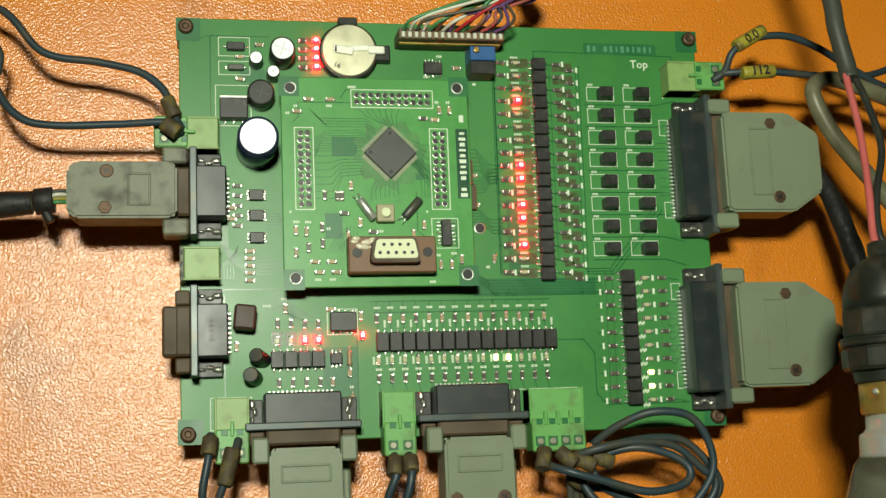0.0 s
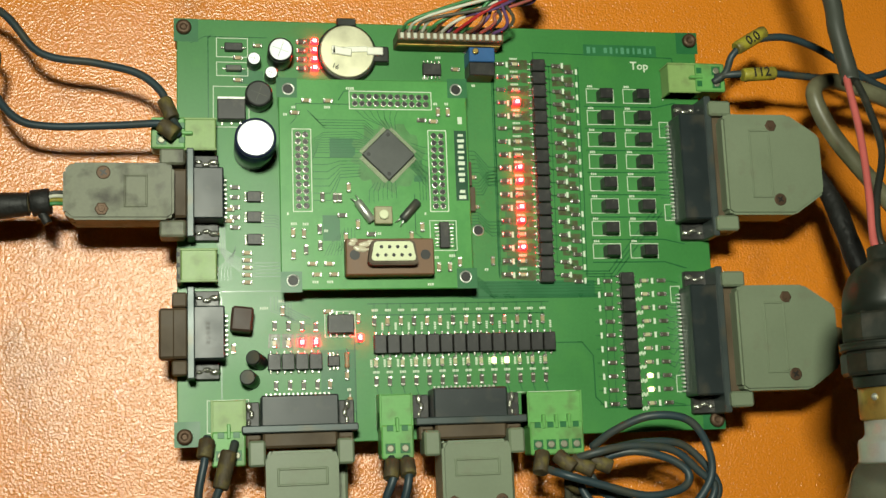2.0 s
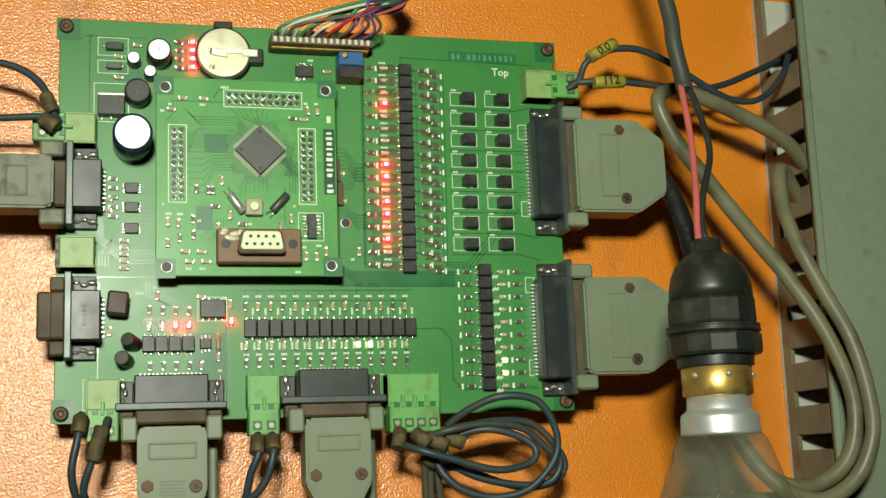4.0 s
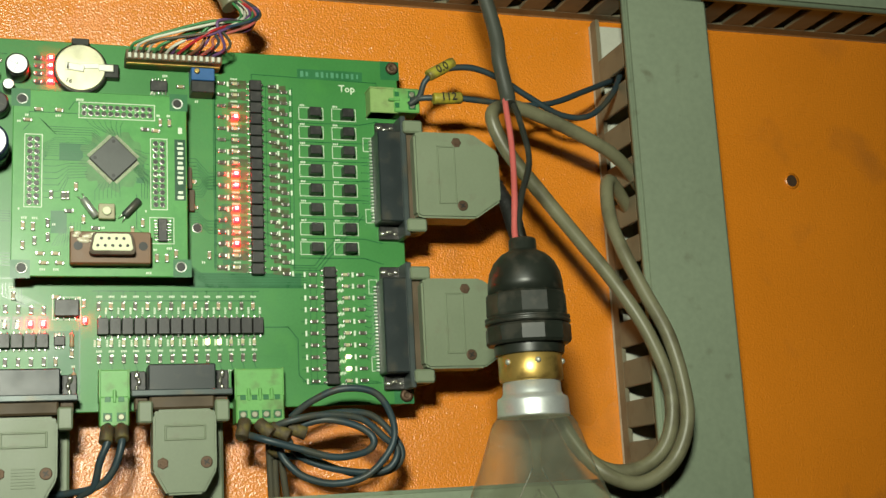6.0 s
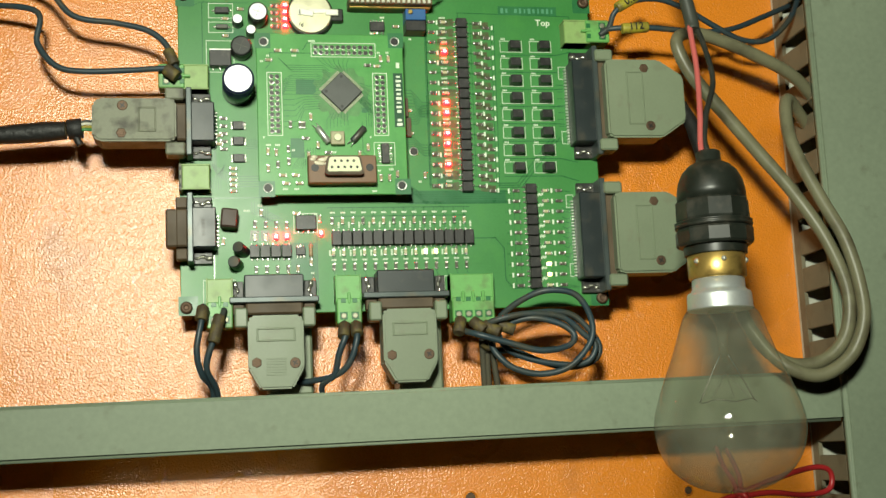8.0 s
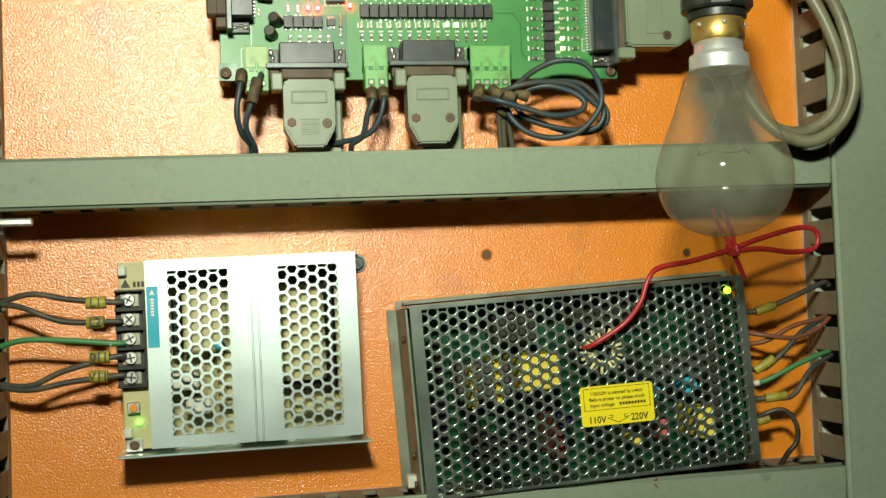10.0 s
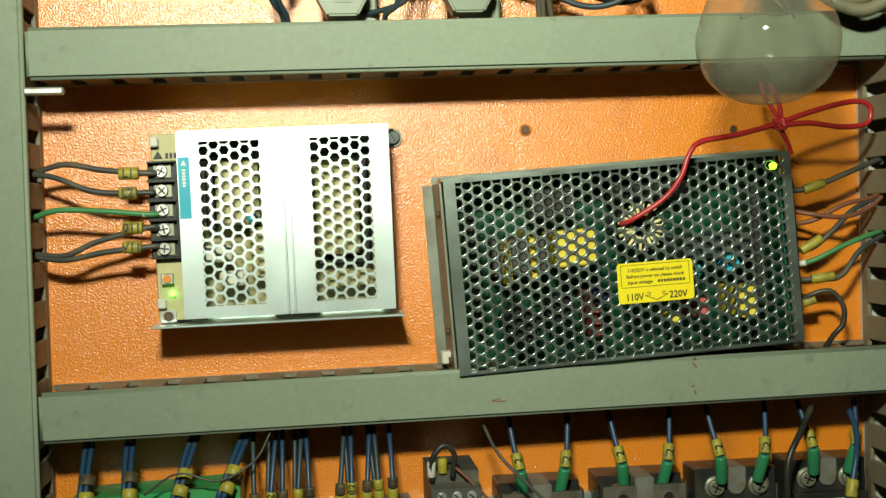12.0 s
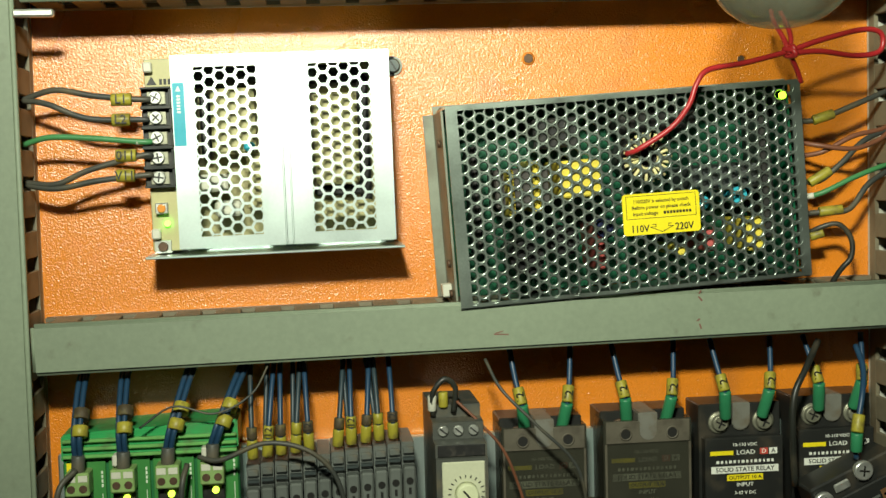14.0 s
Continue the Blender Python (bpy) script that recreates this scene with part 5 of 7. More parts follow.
# lower wires
for pts, mk in (
    ([(-0.0880, -0.0360, 1.3260), (-0.0890, -0.0400, 1.3180), (-0.0910, -0.0400, 1.3060), (-0.0890, -0.0360, 1.2960), (-0.0850, -0.0280, 1.2910), (-0.084, -0.022, 1.282)], ((-0.0880, -0.0380, 1.3250), (-0.0890, -0.0400, 1.3190))),
    ([(-0.0790, -0.0360, 1.3240), (-0.0810, -0.0400, 1.3180), (-0.0840, -0.0410, 1.3100), (-0.0870, -0.0380, 1.2990), (-0.0830, -0.0300, 1.2900), (-0.082, -0.022, 1.282)], ((-0.0810, -0.0400, 1.3210), (-0.0840, -0.0420, 1.3090))),
    ([(-0.0270, -0.0360, 1.3170), (-0.0270, -0.0410, 1.3110), (-0.0300, -0.0400, 1.3030), (-0.0320, -0.0360, 1.2940), (-0.0370, -0.0300, 1.2900), (-0.036, -0.022, 1.283)], ((-0.0270, -0.0380, 1.3160), (-0.0280, -0.0410, 1.3100))),
    ([(-0.0220, -0.0360, 1.3170), (-0.0220, -0.0410, 1.3100), (-0.0250, -0.0400, 1.3000), (-0.0310, -0.0360, 1.2940), (-0.0440, -0.0260, 1.2920), (-0.0500, -0.0200, 1.2930)], ((-0.0220, -0.0380, 1.3160), (-0.0220, -0.0410, 1.3110))),
):
    wire(pts, 0.0014, WIRE_BLUE, "grey-blue wire with grimy brown end below the board", [(*mk, 0.0027, GRIME, "")])
# coil of spare wire
for pts in (
    [(0.0440, -0.0340, 1.3180), (0.0520, -0.0400, 1.3240), (0.0630, -0.0450, 1.3280), (0.0760, -0.0460, 1.3260), (0.0830, -0.0450, 1.3160), (0.0830, -0.0440, 1.3050), (0.0730, -0.0430, 1.2940), (0.0600, -0.0410, 1.2910), (0.0480, -0.0400, 1.2940), (0.0410, -0.0390, 1.3000), (0.0380, -0.0370, 1.3060)],
    [(0.0240, -0.0380, 1.3120), (0.0310, -0.0460, 1.3090), (0.0440, -0.0470, 1.3050), (0.0590, -0.0470, 1.3010), (0.0720, -0.0460, 1.3030), (0.0750, -0.0450, 1.3080), (0.0690, -0.0440, 1.3130), (0.0580, -0.0430, 1.3160), (0.0490, -0.0400, 1.3150), (0.0430, -0.0370, 1.3120)],
    [(0.0330, -0.0370, 1.3130), (0.0420, -0.0430, 1.3160), (0.0560, -0.0430, 1.3180), (0.0710, -0.0420, 1.3160), (0.0810, -0.0410, 1.3080), (0.0860, -0.0410, 1.3030), (0.0820, -0.0400, 1.2960), (0.0710, -0.0390, 1.2950), (0.0560, -0.0380, 1.2980), (0.0460, -0.0370, 1.3030), (0.0420, -0.0360, 1.3100)],
    [(0.0410, -0.0350, 1.3140), (0.0490, -0.0390, 1.3170), (0.0620, -0.0380, 1.3190), (0.0760, -0.0370, 1.3180), (0.0850, -0.0370, 1.3100), (0.0890, -0.0370, 1.3020), (0.0850, -0.0360, 1.2960), (0.0740, -0.0350, 1.2940), (0.0620, -0.0340, 1.2970), (0.0500, -0.0330, 1.3020), (0.0360, -0.0320, 1.3030)],
):
    wire(pts, 0.00145, WIRE_BLUE, "grey-blue wire looped in a loose coil", group="coiled wires")
for a, b in (((0.0250, -0.0390, 1.3170), (0.0230, -0.0420, 1.3100)), ((0.0300, -0.0390, 1.3160), (0.0350, -0.0420, 1.3110)), ((0.0350, -0.0390, 1.3140), (0.0420, -0.0420, 1.3100)), ((0.0420, -0.0390, 1.3140), (0.0490, -0.0400, 1.3110)), ((0.0350, -0.0360, 1.3070), (0.0390, -0.0350, 1.3040))):
    bm = bmesh.new()
    sleeve(bm, a, b, 0.0027)
    solo("wire_end", bm, GRIME, "grimy brown wire end with yellow marker", "wire end", "wire ends")
wire([(0.0350, -0.0340, 1.3080), (0.0360, -0.0300, 1.2980), (0.0370, -0.0260, 1.2870), (0.0380, -0.0200, 1.2810)], 0.0014, WIRE_GREY, "dark wire dropping behind the cable duct")
wire([(0.0380, -0.0340, 1.3080), (0.0380, -0.0300, 1.2980), (0.0390, -0.0260, 1.2870), (0.0400, -0.0200, 1.2810)], 0.0014, WIRE_GREY, "dark wire dropping behind the cable duct")
wire([(0.0400, -0.0340, 1.3070), (0.0410, -0.0300, 1.2980), (0.0430, -0.0260, 1.2870), (0.0440, -0.0200, 1.2810)], 0.0014, WIRE_GREY, "dark wire dropping behind the cable duct")
# pair at the upper east terminal
wire([(0.1000, -0.0340, 1.4520), (0.1040, -0.0370, 1.4550), (0.1060, -0.0400, 1.4610), (0.1130, -0.0410, 1.4660), (0.1270, -0.0410, 1.4680), (0.1410, -0.0400, 1.4640), (0.1550, -0.0380, 1.4570), (0.1710, -0.0360, 1.4500), (0.1860, -0.0340, 1.4510), (0.2000, -0.0300, 1.4630), (0.2110, -0.0200, 1.4780)], 0.0014, WIRE_BLUE,
     "grey-blue wire with yellow markers leading to the duct", [((0.1070, -0.0410, 1.4630), (0.1190, -0.0410, 1.4700), 0.0026, FERRULE, "0.0")])
wire([(0.1010, -0.0340, 1.4540), (0.1060, -0.0380, 1.4540), (0.1200, -0.0400, 1.4540), (0.1360, -0.0400, 1.4530), (0.1520, -0.0380, 1.4530), (0.1680, -0.0350, 1.4560), (0.1860, -0.0300, 1.4640), (0.2060, -0.0200, 1.4740)], 0.0014, WIRE_BLUE,
     "grey-blue wire with yellow markers leading to the duct", [((0.1090, -0.0405, 1.4530), (0.1220, -0.0405, 1.4540), 0.0026, FERRULE, "112")])
# coloured wires of the top header
cols = (WIRE_GREEN, WIRE_WHITE, WIRE_GREY, WIRE_WHITE, WIRE_GREEN, WIRE_BROWN, WIRE_WHITE, WIRE_VIOLET, WIRE_RED, WIRE_GREEN, WIRE_BROWN, WIRE_VIOLET, WIRE_PINK, WIRE_SKY, WIRE_VIOLET, WIRE_GREY)
for k in range(16):
    x = (-18.6 + k * 2.4) * mm
    f = k / 15
    bend = 0.006 + 0.006 * math.sin(k * 2.1)
    wire([(x, -0.0365, 1.4678), (x + 0.004, -0.043, 1.4705 + 0.001 * math.sin(k * 3)), (0.012 + 0.004 * f, -0.045 - 0.003 * math.sin(k), 1.4765 + 0.003 * math.cos(k * 1.3)), (0.024 + 0.007 * f, -0.042 - 0.002 * math.cos(k * 2), 1.481 + 0.002 * math.sin(k)),
          (0.0265 + 0.008 * f, -0.038, 1.488 + 0.001 * math.sin(k)), (0.021 + 0.004 * f, -0.033 + 0.002 * math.sin(k * 2), 1.4965)], 0.00062, cols[k], "thin coloured wire fanned from the header", group="header wires")
cable("header_cable", [(0.024, -0.033, 1.492), (0.020, -0.031, 1.502), (0.012, -0.028, 1.520), (0.004, -0.02, 1.5585)], 0.0045, CABLE, "grey-green sheath of the header cable", group="plug cables", seg=12)
# grey control cables looping past the lamp
cable("control_cable", [(0.214, -0.026, 1.4185), (0.1970, -0.0360, 1.4310), (0.1750, -0.0420, 1.4400), (0.1510, -0.0450, 1.4480), (0.1390, -0.0470, 1.4490), (0.1320, -0.0500, 1.4430), (0.1380, -0.0500, 1.4280), (0.1520, -0.0500, 1.4100), (0.1690, -0.0500, 1.3890), (0.1830, -0.0520, 1.3700), (0.1950, -0.0560, 1.3470), (0.2020, -0.0580, 1.3230), (0.1990, -0.0580, 1.3030), (0.1880, -0.0560, 1.2920), (0.1720, -0.0540, 1.2910), (0.1590, -0.0520, 1.3020), (0.1500, -0.0500, 1.3250), (0.1480, -0.0500, 1.3510), (0.1460, -0.0490, 1.3690), (0.1430, -0.0460, 1.3880), (0.1410, -0.0400, 1.4050), (0.1380, -0.0330, 1.4180)],
      0.0031, CABLE, "olive grey control cable looping beside the lamp", group="plug cables", seg=12)
bm = bmesh.new()
tube(bm, [(0.1490, -0.0500, 1.3460), (0.1460, -0.0490, 1.3690), (0.1430, -0.0460, 1.3880), (0.1410, -0.0400, 1.4050), (0.1380, -0.0340, 1.4170)], 0.0037, 12, 10, 0.2)
solo("tape_wrap", bm, TAPE, "glossy black tape round the cable at the plug", "tape")
cable("control_cable", [(0.2105, -0.02, 1.409), (0.1920, -0.0360, 1.4200), (0.1870, -0.0440, 1.4020), (0.1890, -0.0500, 1.3850), (0.1950, -0.0560, 1.3650), (0.2010, -0.0620, 1.3460), (0.2050, -0.0640, 1.3250), (0.2050, -0.0640, 1.3080), (0.1980, -0.0620, 1.2930), (0.1840, -0.0600, 1.2850), (0.1700, -0.0580, 1.2890), (0.1610, -0.0540, 1.2990), (0.1530, -0.0500, 1.3150), (0.1500, -0.0460, 1.3340), (0.1450, -0.0400, 1.3500), (0.1400, -0.0340, 1.3560)],
      0.0031, CABLE, "olive grey control cable looping beside the lamp", group="plug cables", seg=12)

# ---- the hanging lamp ----
LX, LY = 0.1170, -0.1120
bulb = thing("hanging_lamp", (0.1170, 0.1120, 1.3760), "unlit clear glass bulb in a black holder hung on a cable", "lamp")


def turned(name, prof, material, seg=32, parent=bulb, label="", cap=True):
    bm = bmesh.new()
    lathe(bm, prof, (LX, LY, 0), "z", seg, cap)
    return part(name, bm, material, parent, label)


turned("holder_cap", [(0.0080, 1.3540), (0.0140, 1.3545), (0.0138, 1.3585), (0.0130, 1.3625), (0.0112, 1.3663), (0.0084, 1.3692), (0.0058, 1.3705), (0.0051, 1.3712), (0.0050, 1.3748), (0.0040, 1.3755)], BLACK_SHINY, 40, label="black moulded holder cap")
bm = bmesh.new()
lathe(bm, [(0.0118, 1.3456), (0.0148, 1.3460), (0.0151, 1.3468), (0.0149, 1.3538), (0.0141, 1.3548), (0.0118, 1.3548)], (LX, LY, 0), "z", 10)
for f in bm.faces:
    f.smooth = False
bm.transform(Matrix.Translation((LX, LY, 0)) @ Matrix.Rotation(radians(26), 4, "Z") @ Matrix.Translation((-LX, -LY, 0)))
part("hex_collar", bm, BLACK_SHINY, bulb)
turned("flange_ring", [(0.0120, 1.3430), (0.0154, 1.3432), (0.0157, 1.3437), (0.0157, 1.3442), (0.0150, 1.3446), (0.0156, 1.3450), (0.0156, 1.3457), (0.0120, 1.3460)], BLACK_SHINY, 40)
bm = bmesh.new()
lathe(bm, [(0.0118, 1.3354), (0.0150, 1.3358), (0.0157, 1.3368), (0.0157, 1.3420), (0.0150, 1.3429), (0.0118, 1.3430)], (LX, LY, 0), "z", 12)
for f in bm.faces:
    f.smooth = False
part("shade_ring", bm, BLACK_SHINY, bulb, "black ribbed shade ring")
prof = []
for k in range(5):
    z = 1.3357 - 0.0008 * k
    prof += [(0.0131 - 0.0001 * k, z), (0.0124, z - 0.0004)]
turned("thread", prof[::-1], BLACK_SHINY)
turned("brass_sleeve", [(0.0104, 1.3224), (0.0113, 1.3226), (0.0116, 1.3232), (0.0116, 1.3320), (0.0110, 1.3326)], BRASS, 36, label="worn brass bayonet sleeve")
bm = bmesh.new()
for a in (205, 262, 335, 20):
    t = bmesh.new()
    bmesh.ops.create_uvsphere(t, u_segments=12, v_segments=8, radius=0.0011)
    t.transform(Matrix.Translation((LX + 0.0115 * math.cos(radians(a)), LY + 0.0115 * math.sin(radians(a)), 1.3292)))
    join(bm, t)
part("bayonet_pin", bm, TIN, bulb)
turned("bulb_cap", [(0.0060, 1.3232), (0.0104, 1.3230), (0.0106, 1.3184), (0.0112, 1.3174), (0.0126, 1.3166), (0.0129, 1.3155), (0.0130, 1.3110), (0.0133, 1.3102), (0.0126, 1.3097)], NICKEL, 40, label="matt aluminium bulb cap")
rim = [(0.0128, 0, 1.3105), (0.0149, 0, 1.3080), (0.0163, 0, 1.3045), (0.0178, 0, 1.3002), (0.0207, 0, 1.2918), (0.0242, 0, 1.2832), (0.0272, 0, 1.2750), (0.0293, 0, 1.2675), (0.0295, 0, 1.2608), (0.0277, 0, 1.2536), (0.0238, 0, 1.2470), (0.0172, 0, 1.2416), (0.0088, 0, 1.2383), (0.0003, 0, 1.2374)]
gp = [(max(p.x, 0.0003), p.z) for p in smooth_line(rim, 5)]
bm = bmesh.new()
lathe(bm, gp, (LX, LY, 0), "z", 56, cap=False)
part("glass_envelope", bm, GLASS, bulb, "clear dusty pear-shaped glass")
turned("stem", [(0.0001, 1.2885), (0.0012, 1.289), (0.0014, 1.295), (0.0022, 1.303), (0.0050, 1.3085), (0.0056, 1.3105)], GLASSROD, 16)
bm = bmesh.new()
for s in (-1, 1):
    tube(bm, [(LX + s * 0.0016, LY, 1.292), (LX + s * 0.006, LY, 1.284), (LX + s * 0.0115, LY, 1.2735)], 0.00025, 6, 5)
for k in range(3):
    a = -60 + 60 * k
    tube(bm, [(LX, LY, 1.2845), (LX + 0.005 * math.sin(radians(a)), LY - 0.004 * math.cos(radians(a)), 1.279), (LX + 0.009 * math.sin(radians(a)), LY - 0.007 * math.cos(radians(a)), 1.2745)], 0.00012, 5, 4)
part("support_wire", bm, TUNGSTEN, bulb)
bm = bmesh.new()
tube(bm, [(LX + 0.0118 * math.cos(radians(a)), LY + 0.0085 * math.sin(radians(a)), 1.2735 + 0.0006 * math.sin(radians(a * 5))) for a in range(180, 361, 18)], 0.00018, 5, 3)
part("filament", bm, TUNGSTEN, bulb)
bm = bmesh.new()
tube(bm, [(0.1155, -0.112, 1.3730), (0.1150, -0.1100, 1.3780), (0.1180, -0.1050, 1.3940), (0.1210, -0.0980, 1.4150), (0.1220, -0.0920, 1.4330), (0.1230, -0.0890, 1.4390)], 0.00125, 8, 7, 0.04)
part("red_wire", bm, WIRE_PINK, bulb, "faded red wire")
bm = bmesh.new()
tube(bm, [(0.1185, -0.112, 1.3730), (0.1170, -0.1100, 1.3790), (0.1200, -0.1060, 1.3920), (0.1270, -0.1000, 1.4090), (0.1270, -0.0940, 1.4260), (0.1260, -0.0890, 1.4370)], 0.00125, 8, 7, 0.04)
part("black_wire", bm, WIRE_BLACK, bulb)
bm = bmesh.new()
tube(bm, [(0.1240, -0.0900, 1.4350), (0.1240, -0.0890, 1.4400), (0.1220, -0.0880, 1.4540), (0.1210, -0.0860, 1.4710), (0.1090, -0.080, 1.5300), (0.1080, -0.072, 1.6000), (0.11, -0.06, 1.72)], 0.0030, 14, 8, 0.05)
part("sheath", bm, mat("dull_black_sheath", (0.045, 0.05, 0.04), 0.5, var=0.3, vs=40), bulb, "dull black lamp cable")


# ---- perforated power supplies ----
def honeycomb(bm, x0, x1, z0, z1, d, thick, cp, vp, r, k, lip=0.0):
    """A sheet punched in staggered columns; k points round each hole, drawn inwards over the width of the lip."""
    n = max(1, int((x1 - x0) / cp))
    m = max(1, int((z1 - z0) / vp - 0.5))
    ox, oz = (x0 + x1) / 2 - (n - 1) * cp / 2, (z0 + z1) / 2 - (m - 0.5) * vp / 2
    R = vp / math.sqrt(3)
    for i in range(n):
        for j in range(m):
            cx, cz = ox + i * cp, oz + (j + (0.5 if i % 2 else 0.0)) * vp
            ring = []
            for q in range(k):
                a = 2 * math.pi * q / k
                s = (a % (math.pi / 3)) - math.pi / 6
                e = R * math.cos(math.pi / 6) / math.cos(s)
                c_, s_ = math.cos(a), math.sin(a)
                row = [bm.verts.new((cx + e * c_ * cp / (R * 1.5), -d, cz + e * s_)), bm.verts.new((cx + (r + lip) * c_, -d, cz + (r + lip) * s_))]
                if lip:
                    row.append(bm.verts.new((cx + (r + 0.3 * lip) * c_, -d + 0.35 * lip, cz + (r + 0.3 * lip) * s_)))
                    row.append(bm.verts.new((cx + r * c_, -d + 1.1 * lip, cz + r * s_)))
                row.append(bm.verts.new((cx + r * c_, -d + thick, cz + r * s_)))
                ring.append(row)
            for q in range(k):
                a, b = ring[q], ring[(q + 1) % k]
                for j2 in range(len(a) - 1):
                    f = bm.faces.new((a[j2], b[j2], b[j2 + 1], a[j2 + 1]))
                    f.smooth = bool(lip) and j2 > 0
    return ox - R * 0.5, ox + (n - 1) * cp + R * 0.5, oz - vp * 0.0, oz + (m - 0.5) * vp


# white-lit supply
ps1 = thing("power_supply", (-0.0858, 0.0, 1.1952), "open-frame power supply with bright zinc cover punched in honeycomb", "power supply", "power supplies", turn=-0.9)
D1 = 38.5 * mm
bm = bmesh.new()
Z0, Z1 = -43 * mm, 43 * mm
for x0, x1 in ((-41.0, -8.4), (9.8, 41.6)):
    honeycomb(bm, x0 * mm, x1 * mm, -40.5 * mm, 39.5 * mm, D1, 0.9 * mm, 4.7 * mm, 5.45 * mm, 2.45 * mm, 6)
for x0, x1 in ((-48.5, -38.6), (-11.0, -0.4), (1.8, 12.0), (39.8, 48.5)):
    box(bm, x0 * mm, x1 * mm, Z0, Z1, D1 - 1.0 * mm, D1 - 0.06 * mm)
for x0, x1 in ((-38.6, -11.0), (12.0, 39.8)):
    box(bm, x0 * mm, x1 * mm, Z1 - 5.2 * mm, Z1, D1 - 1.0 * mm, D1 - 0.06 * mm)
    box(bm, x0 * mm, x1 * mm, Z0, Z0 + 5.2 * mm, D1 - 1.0 * mm, D1 - 0.06 * mm)
box(bm, -0.4 * mm, 1.8 * mm, Z0, Z1, D1 - 1.9 * mm, D1 - 1.0 * mm)
box(bm, 48.5 * mm - 1 * mm, 48.5 * mm, Z0, Z1, 1 * mm, D1 - 1.05 * mm)
box(bm, -47.5 * mm, 47.5 * mm, Z1 - 1 * mm, Z1, 4 * mm, D1 - 1.05 * mm)
for x0 in (-1.3, 1.8):
    box(bm, x0 * mm, (x0 + 0.9) * mm, Z0 + 0.2 * mm, Z1 - 0.2 * mm, D1 - 0.5 * mm, D1 + 0.5 * mm, 0.2 * mm)
part("cover", bm, STEEL, ps1, "zinc cover punched with hexagonal holes", local=True)
bm = bmesh.new()
box(bm, -64 * mm, 52.5 * mm, -47.0 * mm, -45.8 * mm, 0.5 * mm, 37 * mm, 0.3 * mm)
box(bm, -62 * mm, 50 * mm, -46 * mm, 44 * mm, 0.4 * mm, 1.6 * mm)
part("chassis", bm, STEEL, ps1, local=True)
bm = bmesh.new()
box(bm, -61.5 * mm, -48.6 * mm, -44 * mm, 43 * mm, 2 * mm, 26 * mm, 0.4 * mm)
fr = part("cream_frame", bm, CREAM_BOARD, ps1, "cream plastic frame", local=True)
bm = bmesh.new()
box(bm, -46 * mm, 46 * mm, -42 * mm, 41 * mm, 3 * mm, 4.6 * mm)
part("inner_board", bm, CREAM_BOARD, ps1, local=True)
for cx, cz, w, h, d, m_ in ((-23, 14, 20, 30, 22, CREAM_BOARD), (-33, -14, 13, 8, 27, WIRE_WHITE), (-27, -26, 12, 7, 25, WIRE_WHITE), (-26, 35, 30, 9, 14, BLACK), (-36, 12, 5, 30, 16, BLACK), (-14, -14, 8, 26, 18, CREAM_BOARD), (24, 4, 20, 42, 20, CREAM_BOARD), (28, -29, 24, 9, 18, CREAM_BOARD), (0, 0, 10, 60, 20, BLACK), (37, 4, 5, 60, 16, BLACK), (24, 34, 26, 10, 14, BLACK), (26, -20, 26, 5, 12, BLACK), (-16, 2, 5, 4, 28, TEAL)):
    bm = bmesh.new()
    lbox(bm, cx, cz, w, h, 4.6, d, 1.2)
    part("inner_component", bm, m_, ps1, local=True)
for k in range(5):
    z = (25.5 - 9.0 * k)
    bm = bmesh.new()
    lbox(bm, -56.5, z, 13.5, 8.6, 20, 26.5, 0.4)
    lbox(bm, -56.5, z + 4.2, 13.5, 0.9, 26, 31, 0.2)
    lbox(bm, -56.5, z - 4.2, 13.5, 0.9, 26, 31, 0.2)
    lbox(bm, -50.2, z, 1.2, 8.0, 26, 30, 0.2)
    cell = part("terminal_cell", bm, BLACK_SHINY, ps1, local=True)
    bm = bmesh.new()
    lbox(bm, -56.5, z, 8.5, 6.4, 26.6, 27.4, 0.3)
    part("clamp_plate", bm, LEADS, cell, local=True)
    bm = bmesh.new()
    lathe(bm, [(3.0 * mm, 27.3 * mm), (3.0 * mm, 28.4 * mm), (2.6 * mm, 29.0 * mm)], (-57 * mm, 0, z * mm), "d", 18)
    sc = part("screw", bm, TIN, cell, local=True)
    bm = bmesh.new()
    lbox(bm, -57, z, 4.2, 0.7, 28.9, 29.15, 0, 30 + 17 * k)
    lbox(bm, -57, z, 4.2, 0.7, 28.9, 29.16, 0, 120 + 17 * k)
    part("drive", bm, INK_AND_SHADE, sc, local=True)
bm = bmesh.new()
lbox(bm, -45.5, 17, 5.2, 28, 38.45, 38.62)
part("teal_label", bm, TEAL, ps1, "teal sticker", local=True)
bm = bmesh.new()
prism(bm, [(-46.8 * mm, 27.2 * mm), (-44.4 * mm, 27.2 * mm), (-45.6 * mm, 29.6 * mm)], 38.6 * mm, 38.7 * mm)
for k in range(6):
    lbox(bm, -45.6, 25 - k * 1.4, 1.5, 0.9, 38.6, 38.7)
part("label_bars", bm, WHITE_INK, ps1, local=True)
bm = bmesh.new()
prism(bm, [(-60.6 * mm, 31.2 * mm), (-56.0 * mm, 31.2 * mm), (-58.3 * mm, 35.2 * mm)], 26.0 * mm, 26.15 * mm)
for k in range(3):
    lbox(bm, -54.2 + 1.9 * k, 32.6, 1.3, 2.6, 26.0, 26.15)
part("frame_marks", bm, INK_AND_SHADE, ps1, local=True)
bm = bmesh.new()
lbox(bm, -56.5, -24.5, 5.6, 5.0, 26, 30, 0.4)
tr = part("voltage_trimmer", bm, TIN, ps1, local=True)
